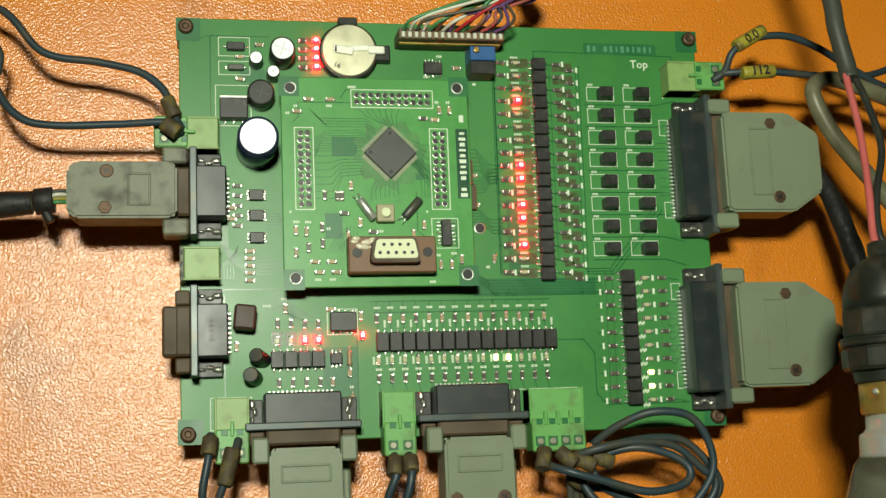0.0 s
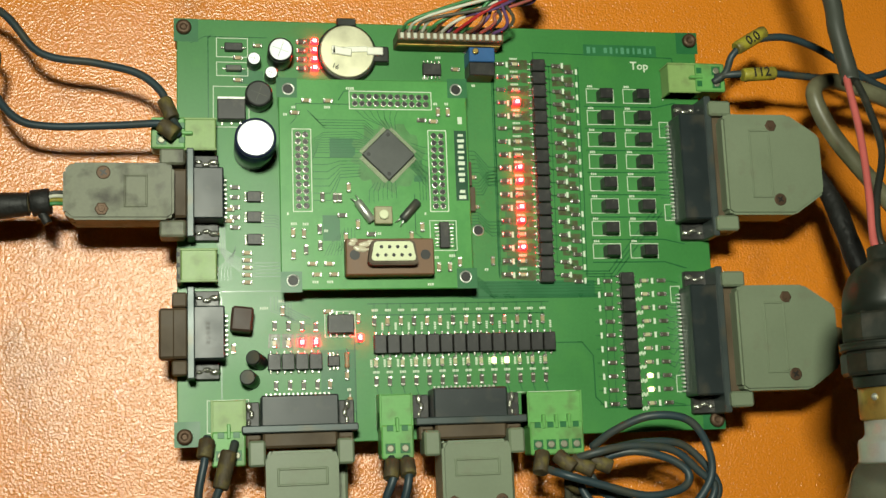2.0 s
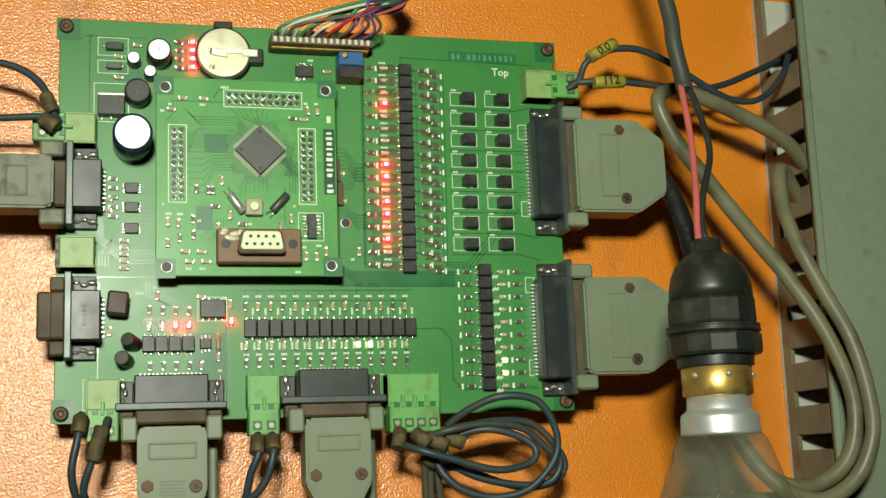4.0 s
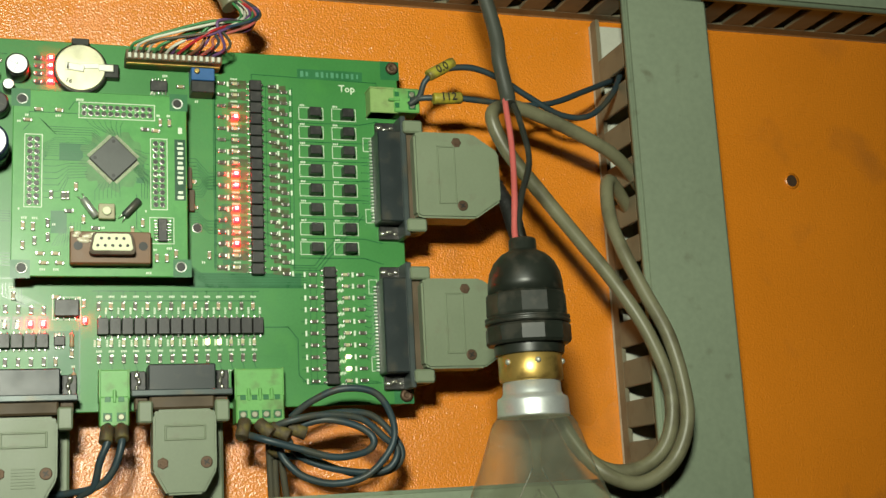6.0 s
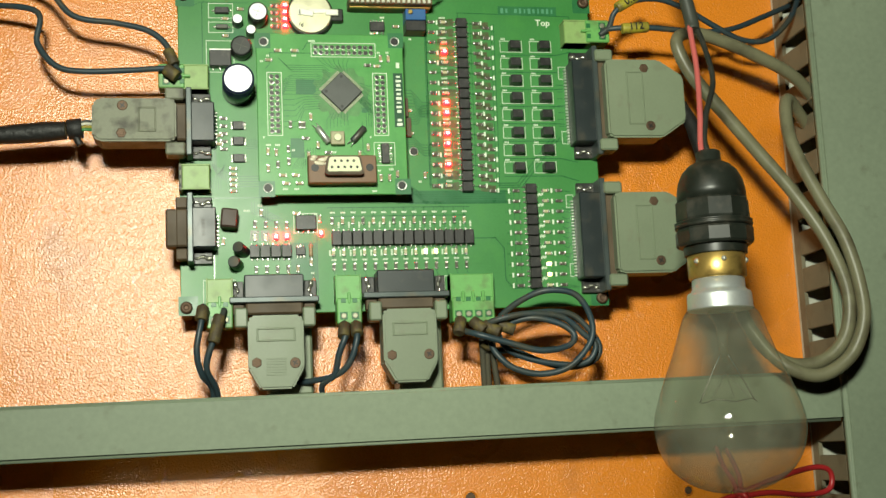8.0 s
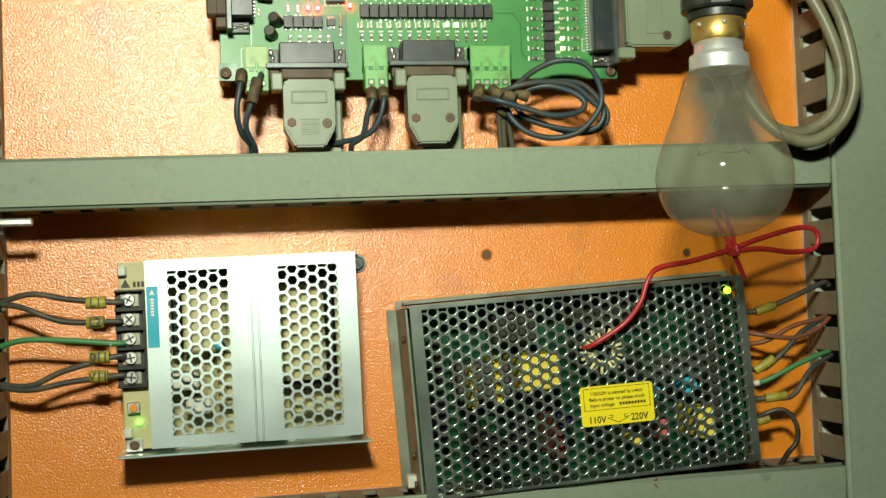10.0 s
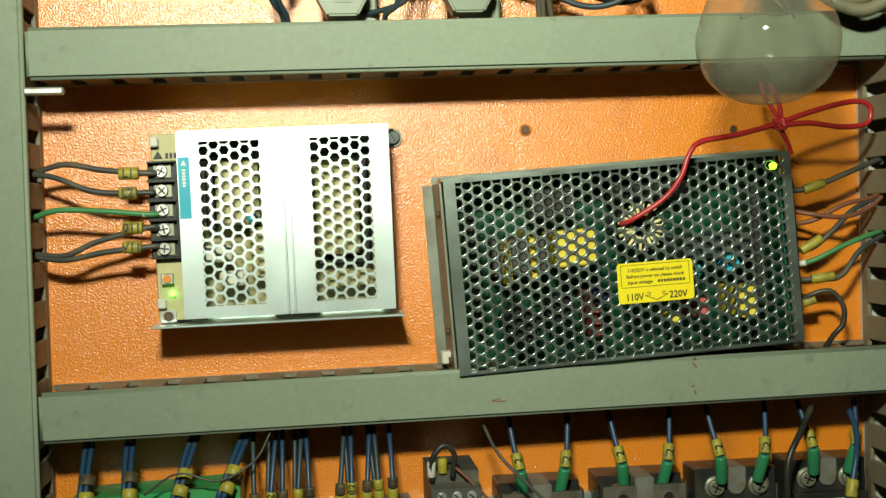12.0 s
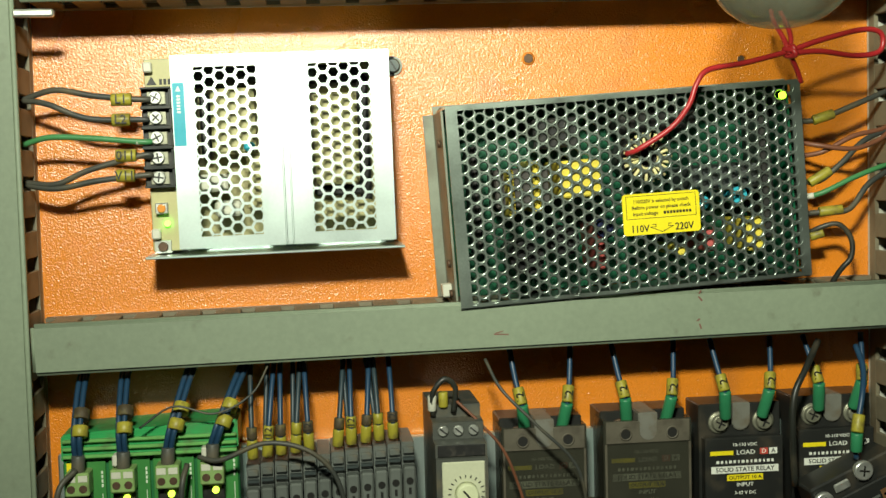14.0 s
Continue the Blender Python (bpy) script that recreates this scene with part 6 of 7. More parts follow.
bm = bmesh.new()
cyl(bm, -56.5 * mm, -24.5 * mm, 29.9 * mm, 30.8 * mm, 1.9 * mm, 16)
part("knob", bm, mat("orange_knob", (0.65, 0.24, 0.02), 0.4), tr, local=True)
bm = bmesh.new()
cyl(bm, -54.5 * mm, -31.5 * mm, 26 * mm, 28 * mm, 1.5 * mm, 16)
part("indicator", bm, LED_GRN, ps1, "lit green indicator", local=True)
for x, z in ((-59.5, 39), (-59.5, -36)):
    bm = bmesh.new()
    lbox(bm, x, z, 4.0, 4.6, 25.5, 30, 0.6)
    part("clip", bm, WIRE_WHITE, ps1, local=True)
bm = bmesh.new()
lbox(bm, -57.0, -42, 7.5, 6.0, 26, 26.8, 0.2)
foot = part("foot", bm, TIN, ps1, local=True)
bm = bmesh.new()
cyl(bm, -57 * mm, -42 * mm, 26.7 * mm, 28 * mm, 2.2 * mm, 16)
part("foot_screw", bm, RUST, foot, local=True)
bm = bmesh.new()
lathe(bm, [(4.6 * mm, 0.5 * mm), (4.6 * mm, 1.6 * mm)], (53.0 * mm, 0, 38.5 * mm), "d", 20)
lbox(bm, 50.5, 38.5, 6, 9.2, 0.5, 1.6)
lug = part("mounting_lug", bm, GALV_DULL, ps1, local=True)
bm = bmesh.new()
lathe(bm, [(3.4 * mm, 1.6 * mm), (3.4 * mm, 2.9 * mm), (2.8 * mm, 3.4 * mm)], (53.0 * mm, 0, 38.5 * mm), "d", 20)
sc = part("screw", bm, STEELGREY, lug, local=True)
bm = bmesh.new()
lbox(bm, 53.0, 38.5, 5.4, 0.8, 3.3, 3.6, 0, 60)
part("drive", bm, INK_AND_SHADE, sc, local=True)

# five wires of the white-lit supply
wire([(-0.2030, -0.022, 1.2200), (-0.1870, -0.0270, 1.2240), (-0.1700, -0.0290, 1.2210), (-0.1500, -0.0300, 1.2190), (-0.1450, -0.0290, 1.2190)], 0.00135, WIRE_GREY, "dark grey wire with yellow marker at the supply terminal", [((-0.1620, -0.0305, 1.2190), (-0.1530, -0.0305, 1.2190), 0.0029, FERRULE, "L1"), ((-0.1530, -0.0300, 1.2190), (-0.1460, -0.0290, 1.2190), 0.0013, WIRE_BLACK, "")], group="supply wires")
wire([(-0.2030, -0.022, 1.2200), (-0.1910, -0.0270, 1.2180), (-0.1730, -0.0290, 1.2110), (-0.1500, -0.0300, 1.2100), (-0.1460, -0.0290, 1.2100)], 0.00135, WIRE_GREY, "dark grey wire with yellow marker at the supply terminal", [((-0.1620, -0.0305, 1.2100), (-0.1540, -0.0305, 1.2100), 0.0029, FERRULE, "L2"), ((-0.1530, -0.0300, 1.2100), (-0.1460, -0.0290, 1.2100), 0.0013, WIRE_BLACK, "")], group="supply wires")
wire([(-0.2030, -0.022, 1.2000), (-0.1900, -0.0270, 1.2030), (-0.1700, -0.0290, 1.2020), (-0.1500, -0.0300, 1.2000), (-0.1450, -0.0290, 1.2000)], 0.00135, WIRE_GREEN, "green wire with white end at the supply terminal", [((-0.1520, -0.0300, 1.2000), (-0.1470, -0.0290, 1.2000), 0.0014, WIRE_WHITE, "")], group="supply wires")
wire([(-0.2030, -0.022, 1.1830), (-0.1880, -0.0270, 1.1820), (-0.1730, -0.0290, 1.1880), (-0.1490, -0.0300, 1.1940), (-0.1450, -0.0290, 1.1930)], 0.00135, WIRE_GREY, "dark grey wire with yellow marker at the supply terminal", [((-0.1610, -0.0305, 1.1940), (-0.1520, -0.0305, 1.1940), 0.0029, FERRULE, "011"), ((-0.1520, -0.0300, 1.1940), (-0.1450, -0.0290, 1.1930), 0.0013, WIRE_BLACK, "")], group="supply wires")
wire([(-0.2030, -0.022, 1.1820), (-0.1880, -0.0270, 1.1800), (-0.1700, -0.0290, 1.1830), (-0.1490, -0.0300, 1.1850), (-0.1450, -0.0290, 1.1850)], 0.00135, WIRE_GREY, "dark grey wire with yellow marker at the supply terminal", [((-0.1610, -0.0305, 1.1850), (-0.1530, -0.0305, 1.1850), 0.0029, FERRULE, "V11"), ((-0.1520, -0.0300, 1.1850), (-0.1450, -0.0290, 1.1850), 0.0013, WIRE_BLACK, "")], group="supply wires")

# dark supply, hung slightly askew
ps2 = thing("power_supply", (0.0718, 0.0, 1.1710), "dark galvanised power supply with round-hole cover, hung askew", "power supply", "power supplies", turn=-3.35)
D2 = 44.5 * mm
W2, H2 = 83 * mm, 45.5 * mm
bm = bmesh.new()
honeycomb(bm, -W2 + 3.2 * mm, W2 - 2.5 * mm, -H2 + 0.2 * mm, H2 - 0.2 * mm, D2, 1.6 * mm, 4.68 * mm, 5.45 * mm, 1.92 * mm, 14, 0.45 * mm)
box(bm, -W2, -W2 + 5.4 * mm, -H2, H2, D2 - 0.9 * mm, D2 - 0.05 * mm)
box(bm, W2 - 4.6 * mm, W2, -H2, H2, D2 - 0.9 * mm, D2 - 0.05 * mm)
box(bm, -W2 + 5.4 * mm, W2 - 4.6 * mm, H2 - 1.7 * mm, H2, D2 - 0.9 * mm, D2 - 0.05 * mm)
box(bm, -W2 + 5.4 * mm, W2 - 4.6 * mm, -H2, -H2 + 1.7 * mm, D2 - 0.9 * mm, D2 - 0.05 * mm)
for s in (-1, 1):
    box(bm, -W2, W2, s * H2 - 0.5 * mm, s * H2 + 0.5 * mm, 8 * mm, D2 - 0.9 * mm)
part("cover", bm, GALV, ps2, "dark galvanised cover with round holes", local=True)
bm = bmesh.new()
box(bm, -W2 - 1 * mm, W2 + 10 * mm, -H2 + 1 * mm, H2 + 3 * mm, 0.5 * mm, 1.8 * mm)
box(bm, -W2 - 1.2 * mm, -W2 - 0.2 * mm, -H2 + 2 * mm, H2 - 1 * mm, 1.8 * mm, D2 - 8 * mm)
box(bm, -W2 - 6 * mm, -W2 - 0.2 * mm, -H2 + 2 * mm, H2 - 1 * mm, 0.5 * mm, 1.9 * mm)
box(bm, -W2 + 2 * mm, W2 + 5 * mm, H2 + 1.2 * mm, H2 + 2.0 * mm, 1 * mm, 12 * mm)
part("chassis", bm, GALV_DULL, ps2, local=True)
for z in (30, -26, -40):
    bm = bmesh.new()
    lathe(bm, [(1.8 * mm, 0), (1.8 * mm, 1.2 * mm), (1.3 * mm, 1.6 * mm)], (-W2 - 2.7 * mm, -26 * mm, z * mm), "x", 14)
    part("side_screw", bm, RUST, ps2, local=True)
bm = bmesh.new()
lbox(bm, -85, -39, 7, 6, 14, 22, 0.5)
part("switch_cap", bm, WIRE_WHITE, ps2, local=True)
bm = bmesh.new()
box(bm, -W2 + 0.3 * mm, W2 - 0.3 * mm, -H2 + 0.8 * mm, H2 - 0.8 * mm, 5 * mm, 6.6 * mm)
box(bm, W2 - 1.2 * mm, W2 - 0.2 * mm, -H2 + 0.8 * mm, H2 - 0.8 * mm, 6.6 * mm, 30 * mm)
part("inner_board", bm, mat("inner_green_board", (0.008, 0.11, 0.05), 0.4, var=0.3, vs=60), ps2, "green board seen through the holes", local=True)
for cx, cz, w, h, d, m_ in ((-23, 6.2, 20, 17, 43, TAN), (-48, 4, 26, 18, 30, mat("dark_core", (0.05, 0.045, 0.04), 0.5)), (-43, 4, 3, 24, 40, TAN), (-55, 2, 3, 22, 40, TAN), (-14.8, -26, 5, 22, 36, mat("red_capacitor", (0.30, 0.06, 0.05), 0.4)), (58.4, -26.8, 9, 15, 42, TAN), (22, -31, 5, 5, 42, TAN), (36, -28, 4, 10, 42, WIRE_PINK), (46, 1, 34, 12, 38, mat("tin_heatsink", (0.3, 0.32, 0.32), 0.35, 0.9)), (-70, 0, 4, 50, 36, BLACK), (70, 0, 6, 60, 30, BLACK), (20, 30, 40, 10, 24, BLACK), (-30, 28, 22, 14, 30, BLACK)):
    bm = bmesh.new()
    lbox(bm, cx, cz + 2.6, w, h, 6.6, d, 0.8)
    part("inner_component", bm, m_, ps2, local=True)
for cx, cz, r, m_ in ((52, -8, 4, TEAL), (34, -10, 3.5, TEAL), (-12, -18, 4.5, CAPBLUE), (-32, -22, 7, CAPBLACK), (-50, -28, 8, CAPBLACK)):
    bm = bmesh.new()
    cyl(bm, cx * mm, (cz + 2.6) * mm, 6.6 * mm, 40 * mm, r * mm, 18)
    part("inner_capacitor", bm, m_, ps2, local=True)
bm = bmesh.new()
for k in range(22):
    a = 2 * math.pi * k / 22
    t = bmesh.new()
    lathe(t, [(0.8 * mm, -3.5 * mm), (0.8 * mm, 3.5 * mm)], (0, 0, 0), "x", 8)
    t.transform(Matrix.Translation(((9 + 8.0 * math.cos(a)) * mm, -42.4 * mm, (15.6 + 8.0 * math.sin(a)) * mm)) @ Matrix.Rotation(-a, 4, "Y"))
    join(bm, t)
tagged(part("toroid_winding", bm, mat("enamel_winding", (0.62, 0.56, 0.28), 0.35), ps2, "wire-wound ring choke", local=True), kind="stuff")
bm = bmesh.new()
lathe(bm, [(9.5 * mm, 8 * mm), (9.5 * mm, 41 * mm), (4 * mm, 41 * mm), (4 * mm, 8 * mm)], (9 * mm, 0, 15.6 * mm), "d", 24, cap=False)
part("toroid_core", bm, BLACK, ps2, local=True)
bm = bmesh.new()
prism(bm, [((sx * 16.6 + 1.6 * math.cos(radians(q))) * mm, (sz * 7.9 + 1.6 * math.sin(radians(q))) * mm) for sx, sz, q0 in ((1, 1, 0), (-1, 1, 90), (-1, -1, 180), (1, -1, 270)) for q in (q0, q0 + 30, q0 + 60, q0 + 90)], 0, 0.2 * mm)
lab = part("voltage_label", bm, YELLOW, ps2, "yellow voltage label with black print", local=True)
lab.matrix_basis = pose(13.0 * mm, -(D2 + 0.05 * mm), -10.2 * mm, 0, 0.6, 0)


def on_label(s, size, x, z, squeeze=1.0):
    cu = bpy.data.curves.new("tmp_text", "FONT")
    cu.body, cu.size, cu.align_x, cu.align_y, cu.extrude, cu.resolution_u, cu.offset = s, size, "CENTER", "CENTER", 0.00004, 2, 0.02 * size
    ob = new("tmp_text", cu)
    bpy.context.view_layer.update()
    me = bpy.data.meshes.new_from_object(ob.evaluated_get(bpy.context.evaluated_depsgraph_get()))
    bpy.data.objects.remove(ob)
    bm = bmesh.new()
    bm.from_mesh(me)
    bm.transform(pose(x, -0.00025, z, 90, 0, 0) @ Matrix.Diagonal((squeeze, 1, 1, 1)))
    return part("lettering", bm, INK_AND_SHADE, lab, local=True)


on_label("110/220V is selected by switch", 0.0023, 0, 0.0058, 0.92)
on_label("Before power on please check", 0.0023, 0, 0.0030, 0.98)
on_label("input voltage", 0.0023, -0.0075, 0.0002)
on_label("110V", 0.0046, -0.0105, -0.0068, 0.9)
on_label("220V", 0.0046, 0.0105, -0.0068, 0.9)
bm = bmesh.new()
for s in (-1, 1):
    lbox(bm, 0, 3.2 + s * 5.2, 33, 0.25, 0.2, 0.26)
    lbox(bm, s * 16.4, 3.2, 0.25, 10.2, 0.2, 0.26)
for k in range(9):
    lbox(bm, 1.6 + k * 1.5, 0.2, 1.1, 1.3, 0.2, 0.26)
ribbon(bm, [(-4.5, -5.0), (-3.0, -5.0), (-3.0, -6.2), (-5.5, -6.2), (0, -8.6), (5.5, -6.2), (3.0, -6.2), (3.0, -5.0), (4.5, -5.0)], 0.3, 0.26)
part("label_lines", bm, INK_AND_SHADE, lab, local=True)
bm = bmesh.new()
cyl(bm, 74.2 * mm, 39.0 * mm, D2 - 0.5 * mm, D2 + 1.0 * mm, 1.7 * mm, 14)
part("indicator", bm, mat("lit_lime_led", (0.45, 1.0, 0.03), 0.4, emit=4.0, var=0, fine=0), ps2, "lit lime green indicator", local=True)
bm = bmesh.new()
box(bm, W2 + 0.5 * mm, W2 + 8 * mm, -H2 + 12 * mm, H2 - 12 * mm, 8 * mm, 26 * mm, 0.5 * mm)
part("terminal_strip", bm, BLACK_SHINY, ps2, local=True)

# red wire tied above the dark supply
wire([(0.0700, -0.0430, 1.1890), (0.0740, -0.0490, 1.1910), (0.0880, -0.0520, 1.2000), (0.0960, -0.0540, 1.2100), (0.1000, -0.0540, 1.2200), (0.1060, -0.0530, 1.2260), (0.1240, -0.0500, 1.2290), (0.1450, -0.0480, 1.2340), (0.1610, -0.0460, 1.2390), (0.1830, -0.0440, 1.2440), (0.1930, -0.0420, 1.2420), (0.1920, -0.0420, 1.2340), (0.1790, -0.0440, 1.2320), (0.1610, -0.0470, 1.2340), (0.1460, -0.0490, 1.2330)], 0.0013, WIRE_RED,
     "bright red wire tied in a bow above the dark supply")
wire([(0.1530, -0.0440, 1.2200), (0.1500, -0.0460, 1.2260), (0.1450, -0.0490, 1.2340), (0.1440, -0.0460, 1.2400), (0.1420, -0.0400, 1.2480), (0.1440, -0.0300, 1.2550)], 0.0012, WIRE_RED, "bright red wire knotted to another")
wire([(0.1450, -0.0500, 1.2320), (0.1470, -0.0470, 1.2400), (0.1470, -0.0420, 1.2470), (0.1480, -0.0320, 1.2540)], 0.0012, WIRE_RED, "bright red wire knotted to another")
bm = bmesh.new()
tube(bm, [(0.1430, -0.0480, 1.2350), (0.1460, -0.0520, 1.2340), (0.1470, -0.0520, 1.2320), (0.1450, -0.0480, 1.2320), (0.1440, -0.0460, 1.2340), (0.1460, -0.0510, 1.2360), (0.1470, -0.0520, 1.2330)], 0.0014, 8, 6)
solo("wire_knot", bm, WIRE_RED, "tight knot in the red wire", "wire knot")

# wires on the east end of the dark supply
wire([(0.1600, -0.0200, 1.2030), (0.1670, -0.0250, 1.2030), (0.1760, -0.0270, 1.2060), (0.1890, -0.0270, 1.2110), (0.2070, -0.0220, 1.2170), (0.2090, -0.02, 1.2150)], 0.0014, WIRE_GREY, "dark grey wire with dusty yellow marker at the supply", [((0.1660, -0.0260, 1.2030), (0.1760, -0.0270, 1.2060), 0.0024, FERRULE, "")], group="supply wires")
wire([(0.1610, -0.0200, 1.1930), (0.1690, -0.0260, 1.1910), (0.1850, -0.0280, 1.1890), (0.1990, -0.0260, 1.1930), (0.2090, -0.022, 1.1995)], 0.0012, WIRE_BROWN, "brown wire at the supply", group="supply wires")
wire([(0.1620, -0.0180, 1.1860), (0.1720, -0.0240, 1.1880), (0.1860, -0.0260, 1.1950), (0.2010, -0.0240, 1.1980), (0.2090, -0.02, 1.2010)], 0.0012, WIRE_BROWN, "brown wire at the supply", group="supply wires")
wire([(0.1610, -0.0200, 1.1740), (0.1690, -0.0260, 1.1740), (0.1790, -0.0280, 1.1820), (0.1920, -0.0260, 1.1930), (0.2090, -0.021, 1.1990)], 0.0014, WIRE_GREY, "dark grey wire with dusty yellow marker at the supply", [((0.1640, -0.0260, 1.1730), (0.1740, -0.0275, 1.1790), 0.0024, FERRULE, "")], group="supply wires")
wire([(0.1620, -0.0200, 1.1660), (0.1700, -0.0260, 1.1680), (0.1850, -0.0280, 1.1750), (0.2000, -0.0260, 1.1800), (0.2090, -0.022, 1.1815)], 0.0013, WIRE_GREEN, "green wire with white end at the supply", [((0.1620, -0.0210, 1.1660), (0.1670, -0.0250, 1.1670), 0.0015, WIRE_WHITE, "")], group="supply wires")
wire([(0.1620, -0.0200, 1.1580), (0.1710, -0.0260, 1.1590), (0.1830, -0.0280, 1.1600), (0.1940, -0.0260, 1.1720), (0.2090, -0.022, 1.1800)], 0.0014, WIRE_GREY, "dark grey wire with dusty yellow marker at the supply", [((0.1690, -0.0255, 1.1590), (0.1800, -0.0275, 1.1600), 0.0024, FERRULE, "")], group="supply wires")
wire([(0.1620, -0.0200, 1.1460), (0.1680, -0.0260, 1.1510), (0.1770, -0.0290, 1.1530), (0.1830, -0.0300, 1.1460), (0.1830, -0.0300, 1.1370), (0.1780, -0.0280, 1.1300), (0.170, -0.02, 1.113)], 0.0013, WIRE_BLACK, "black wire bent down into the duct", [((0.1650, -0.0240, 1.1470), (0.1710, -0.0260, 1.1490), 0.0022, FERRULE, "")], group="supply wires")

# metal strip at the west duct and red ink marks on the lower duct
bm = bmesh.new()
box(bm, -0.2003, -0.1828, 1.2545, 1.2578, 0.040, 0.0445, 0.0008)
solo("metal_strip", bm, TIN, "short grey metal strip at the duct joint", "bracket")

# ---- the lower row on its rail ----
def rail():
    bm = bmesh.new()
    box(bm, -0.197, 0.200, 1.020, 1.055, 0.0005, 0.0075, 0.0008)
    return solo("mounting_rail", bm, STEEL, "zinc-plated mounting rail behind the modules", "rail")


rail()
ZL = 1.0


def pair_wire(x, z0, x1, z1, material, r=0.0013, y0=-0.045, y1=-0.02, label="dusty blue wire dropping from the duct", marks=(), bend=0.0):
    """A wire from the lower modules up into the duct."""
    pts = [(x, y0, z0), (x + 0.25 * (x1 - x) + bend, y0 - 0.002, z0 + 0.3 * (z1 - z0)), (x + 0.7 * (x1 - x) + bend, y0 + 0.4 * (y1 - y0), z0 + 0.75 * (z1 - z0)), (x1, y1, z1)]
    e = []
    for f0, f1, rr, m_, tx in marks:
        p, q, w = Vector(pts[0]), Vector(pts[1]), Vector(pts[2])
        a, b = [p.lerp(q, f / 0.4) if f < 0.4 else q.lerp(w, (f - 0.4) / 0.6) for f in (f0, f1)]
        e.append((tuple(a), tuple(b), rr, m_, tx))
    return wire(pts, r, material, label, e, group="rail wires")


# green relay interface module
gm = thing("interface_module", (-0.1480, 0.0, 1.03), "green rail module with four relay cards and lime lights", "rail module")
gx0, gx1 = -0.1890, -0.1110
gz = 1.0700
bm = bmesh.new()
prism(bm, [(gx0, gz - 0.012), (gx0, gz), (gx0 + 0.004, gz + 0.001), (gx1, gz + 0.004), (gx1, gz - 0.009)], 0.008, 0.040, 0.0008)
part("housing", bm, mat("green_module_plastic", (0.03, 0.30, 0.085), 0.38, var=0.1, vs=60, dirt=(0.10, 0.12, 0.05), dirt_amt=0.4), gm)
bm = bmesh.new()
for k in range(3):
    box(bm, gx0 + 0.001, gx1 - 0.0005, gz - 0.010 + 0.0035 * k, gz - 0.0085 + 0.0035 * k, 0.040, 0.0425, 0.0004)
part("rib", bm, TERM, gm)
bm = bmesh.new()
box(bm, gx0, gx1, gz - 0.075, gz - 0.013, 0.008, 0.0365, 0.0005)
part("lower_body", bm, PCB_DARK, gm)
n = 4
for k in range(n):
    x0 = gx0 + (gx1 - gx0) * k / n
    cx = x0 + (gx1 - gx0) / n * 0.42
    zz = gz - 0.020 + 0.0008 * k
    bm = bmesh.new()
    box(bm, x0 + 0.0008, x0 + (gx1 - gx0) / n - 0.0006, zz - 0.045, zz + 0.008, 0.0368, 0.0384, 0.0002)
    card = part("relay_card", bm, PCB, gm)
    bm = bmesh.new()
    box(bm, cx - 0.0052, cx + 0.0052, zz - 0.0052, zz + 0.0052, 0.0384, 0.0500, 0.0006)
    tb = part("card_terminal", bm, TERM_OLD, card)
    bm = bmesh.new()
    for s in (-1, 1):
        cyl(bm, cx + s * 0.0026, zz - 0.0018, 0.0499, 0.0503, 0.0018, 14)
    part("card_screw", bm, RUST, card)
    bm = bmesh.new()
    for s in (-1, 1):
        box(bm, cx + s * 0.0026 - 0.0020, cx + s * 0.0026 + 0.0020, zz + 0.0014, zz + 0.0042, 0.0500, 0.0503)
    part("number_tag", bm, WIRE_WHITE, card)
    bm = bmesh.new()
    for q in range(4):
        box(bm, x0 + (gx1 - gx0) / n - 0.0026, x0 + (gx1 - gx0) / n - 0.0018, zz - 0.004 + q * 0.002, zz - 0.0026 + q * 0.002, 0.0384, 0.0386)
    box(bm, x0 + (gx1 - gx0) / n - 0.0024, x0 + (gx1 - gx0) / n - 0.0021, zz - 0.022, zz - 0.007, 0.0384, 0.0386)
    part("card_print", bm, SILK, card)
    bm = bmesh.new()
    box(bm, cx - 0.005, cx + 0.005, zz - 0.030, zz - 0.0060, 0.0384, 0.0440, 0.0005)
    part("relay", bm, BLACK, card)
    if k:
        bm = bmesh.new()
        cyl(bm, cx + 0.001, zz - 0.0088, 0.0440, 0.0456, 0.0015, 14)
        part("indicator", bm, mat("lit_lime_dot", (0.55, 0.95, 0.05), 0.4, emit=3.0, var=0, fine=0), card, "lit lime light")
    if k in (1, 3):
        bm = bmesh.new()
        cbox(bm, cx - 0.003, zz + 0.0085, 0.0032, 0.0050, 0.040, 0.047, 0.0005)
        part("white_clip", bm, WIRE_WHITE, card)
    tx = (0.001, 0.0, 0.011, 0.016)[k]
    for s in (-1, 1):
        pair_wire(cx + s * 0.0012, zz + 0.010, cx + tx + s * 0.0014, 1.0990, WIRE_SKY, marks=((0.36, 0.52, 0.0036, FERRULE, ""), (0.60, 0.74, 0.0037, GRIME if k < 2 else FERRULE, "")) if s > 0 else ())
    bm = bmesh.new()
    sleeve(bm, (cx, -0.046, zz + 0.004), (cx + 0.0004, -0.046, zz + 0.0125), 0.0030)
    solo("wire_boot", bm, MODULE, "dark sleeve over a wire pair", "sleeve", "wire sleeves")
bm = bmesh.new()
box(bm, gx0 + 0.002, gx0 + 0.0065, gz - 0.0185, gz - 0.0125, 0.0386, 0.0390)
part("warning_tag", bm, YELLOW, gm)

# grey rail terminals
tx0, tx1 = -0.1080, -0.0310
NT = 12
pw = (tx1 - tx0) / NT
tz0, tz1 = 1.0530, 1.0600
bm = bmesh.new()
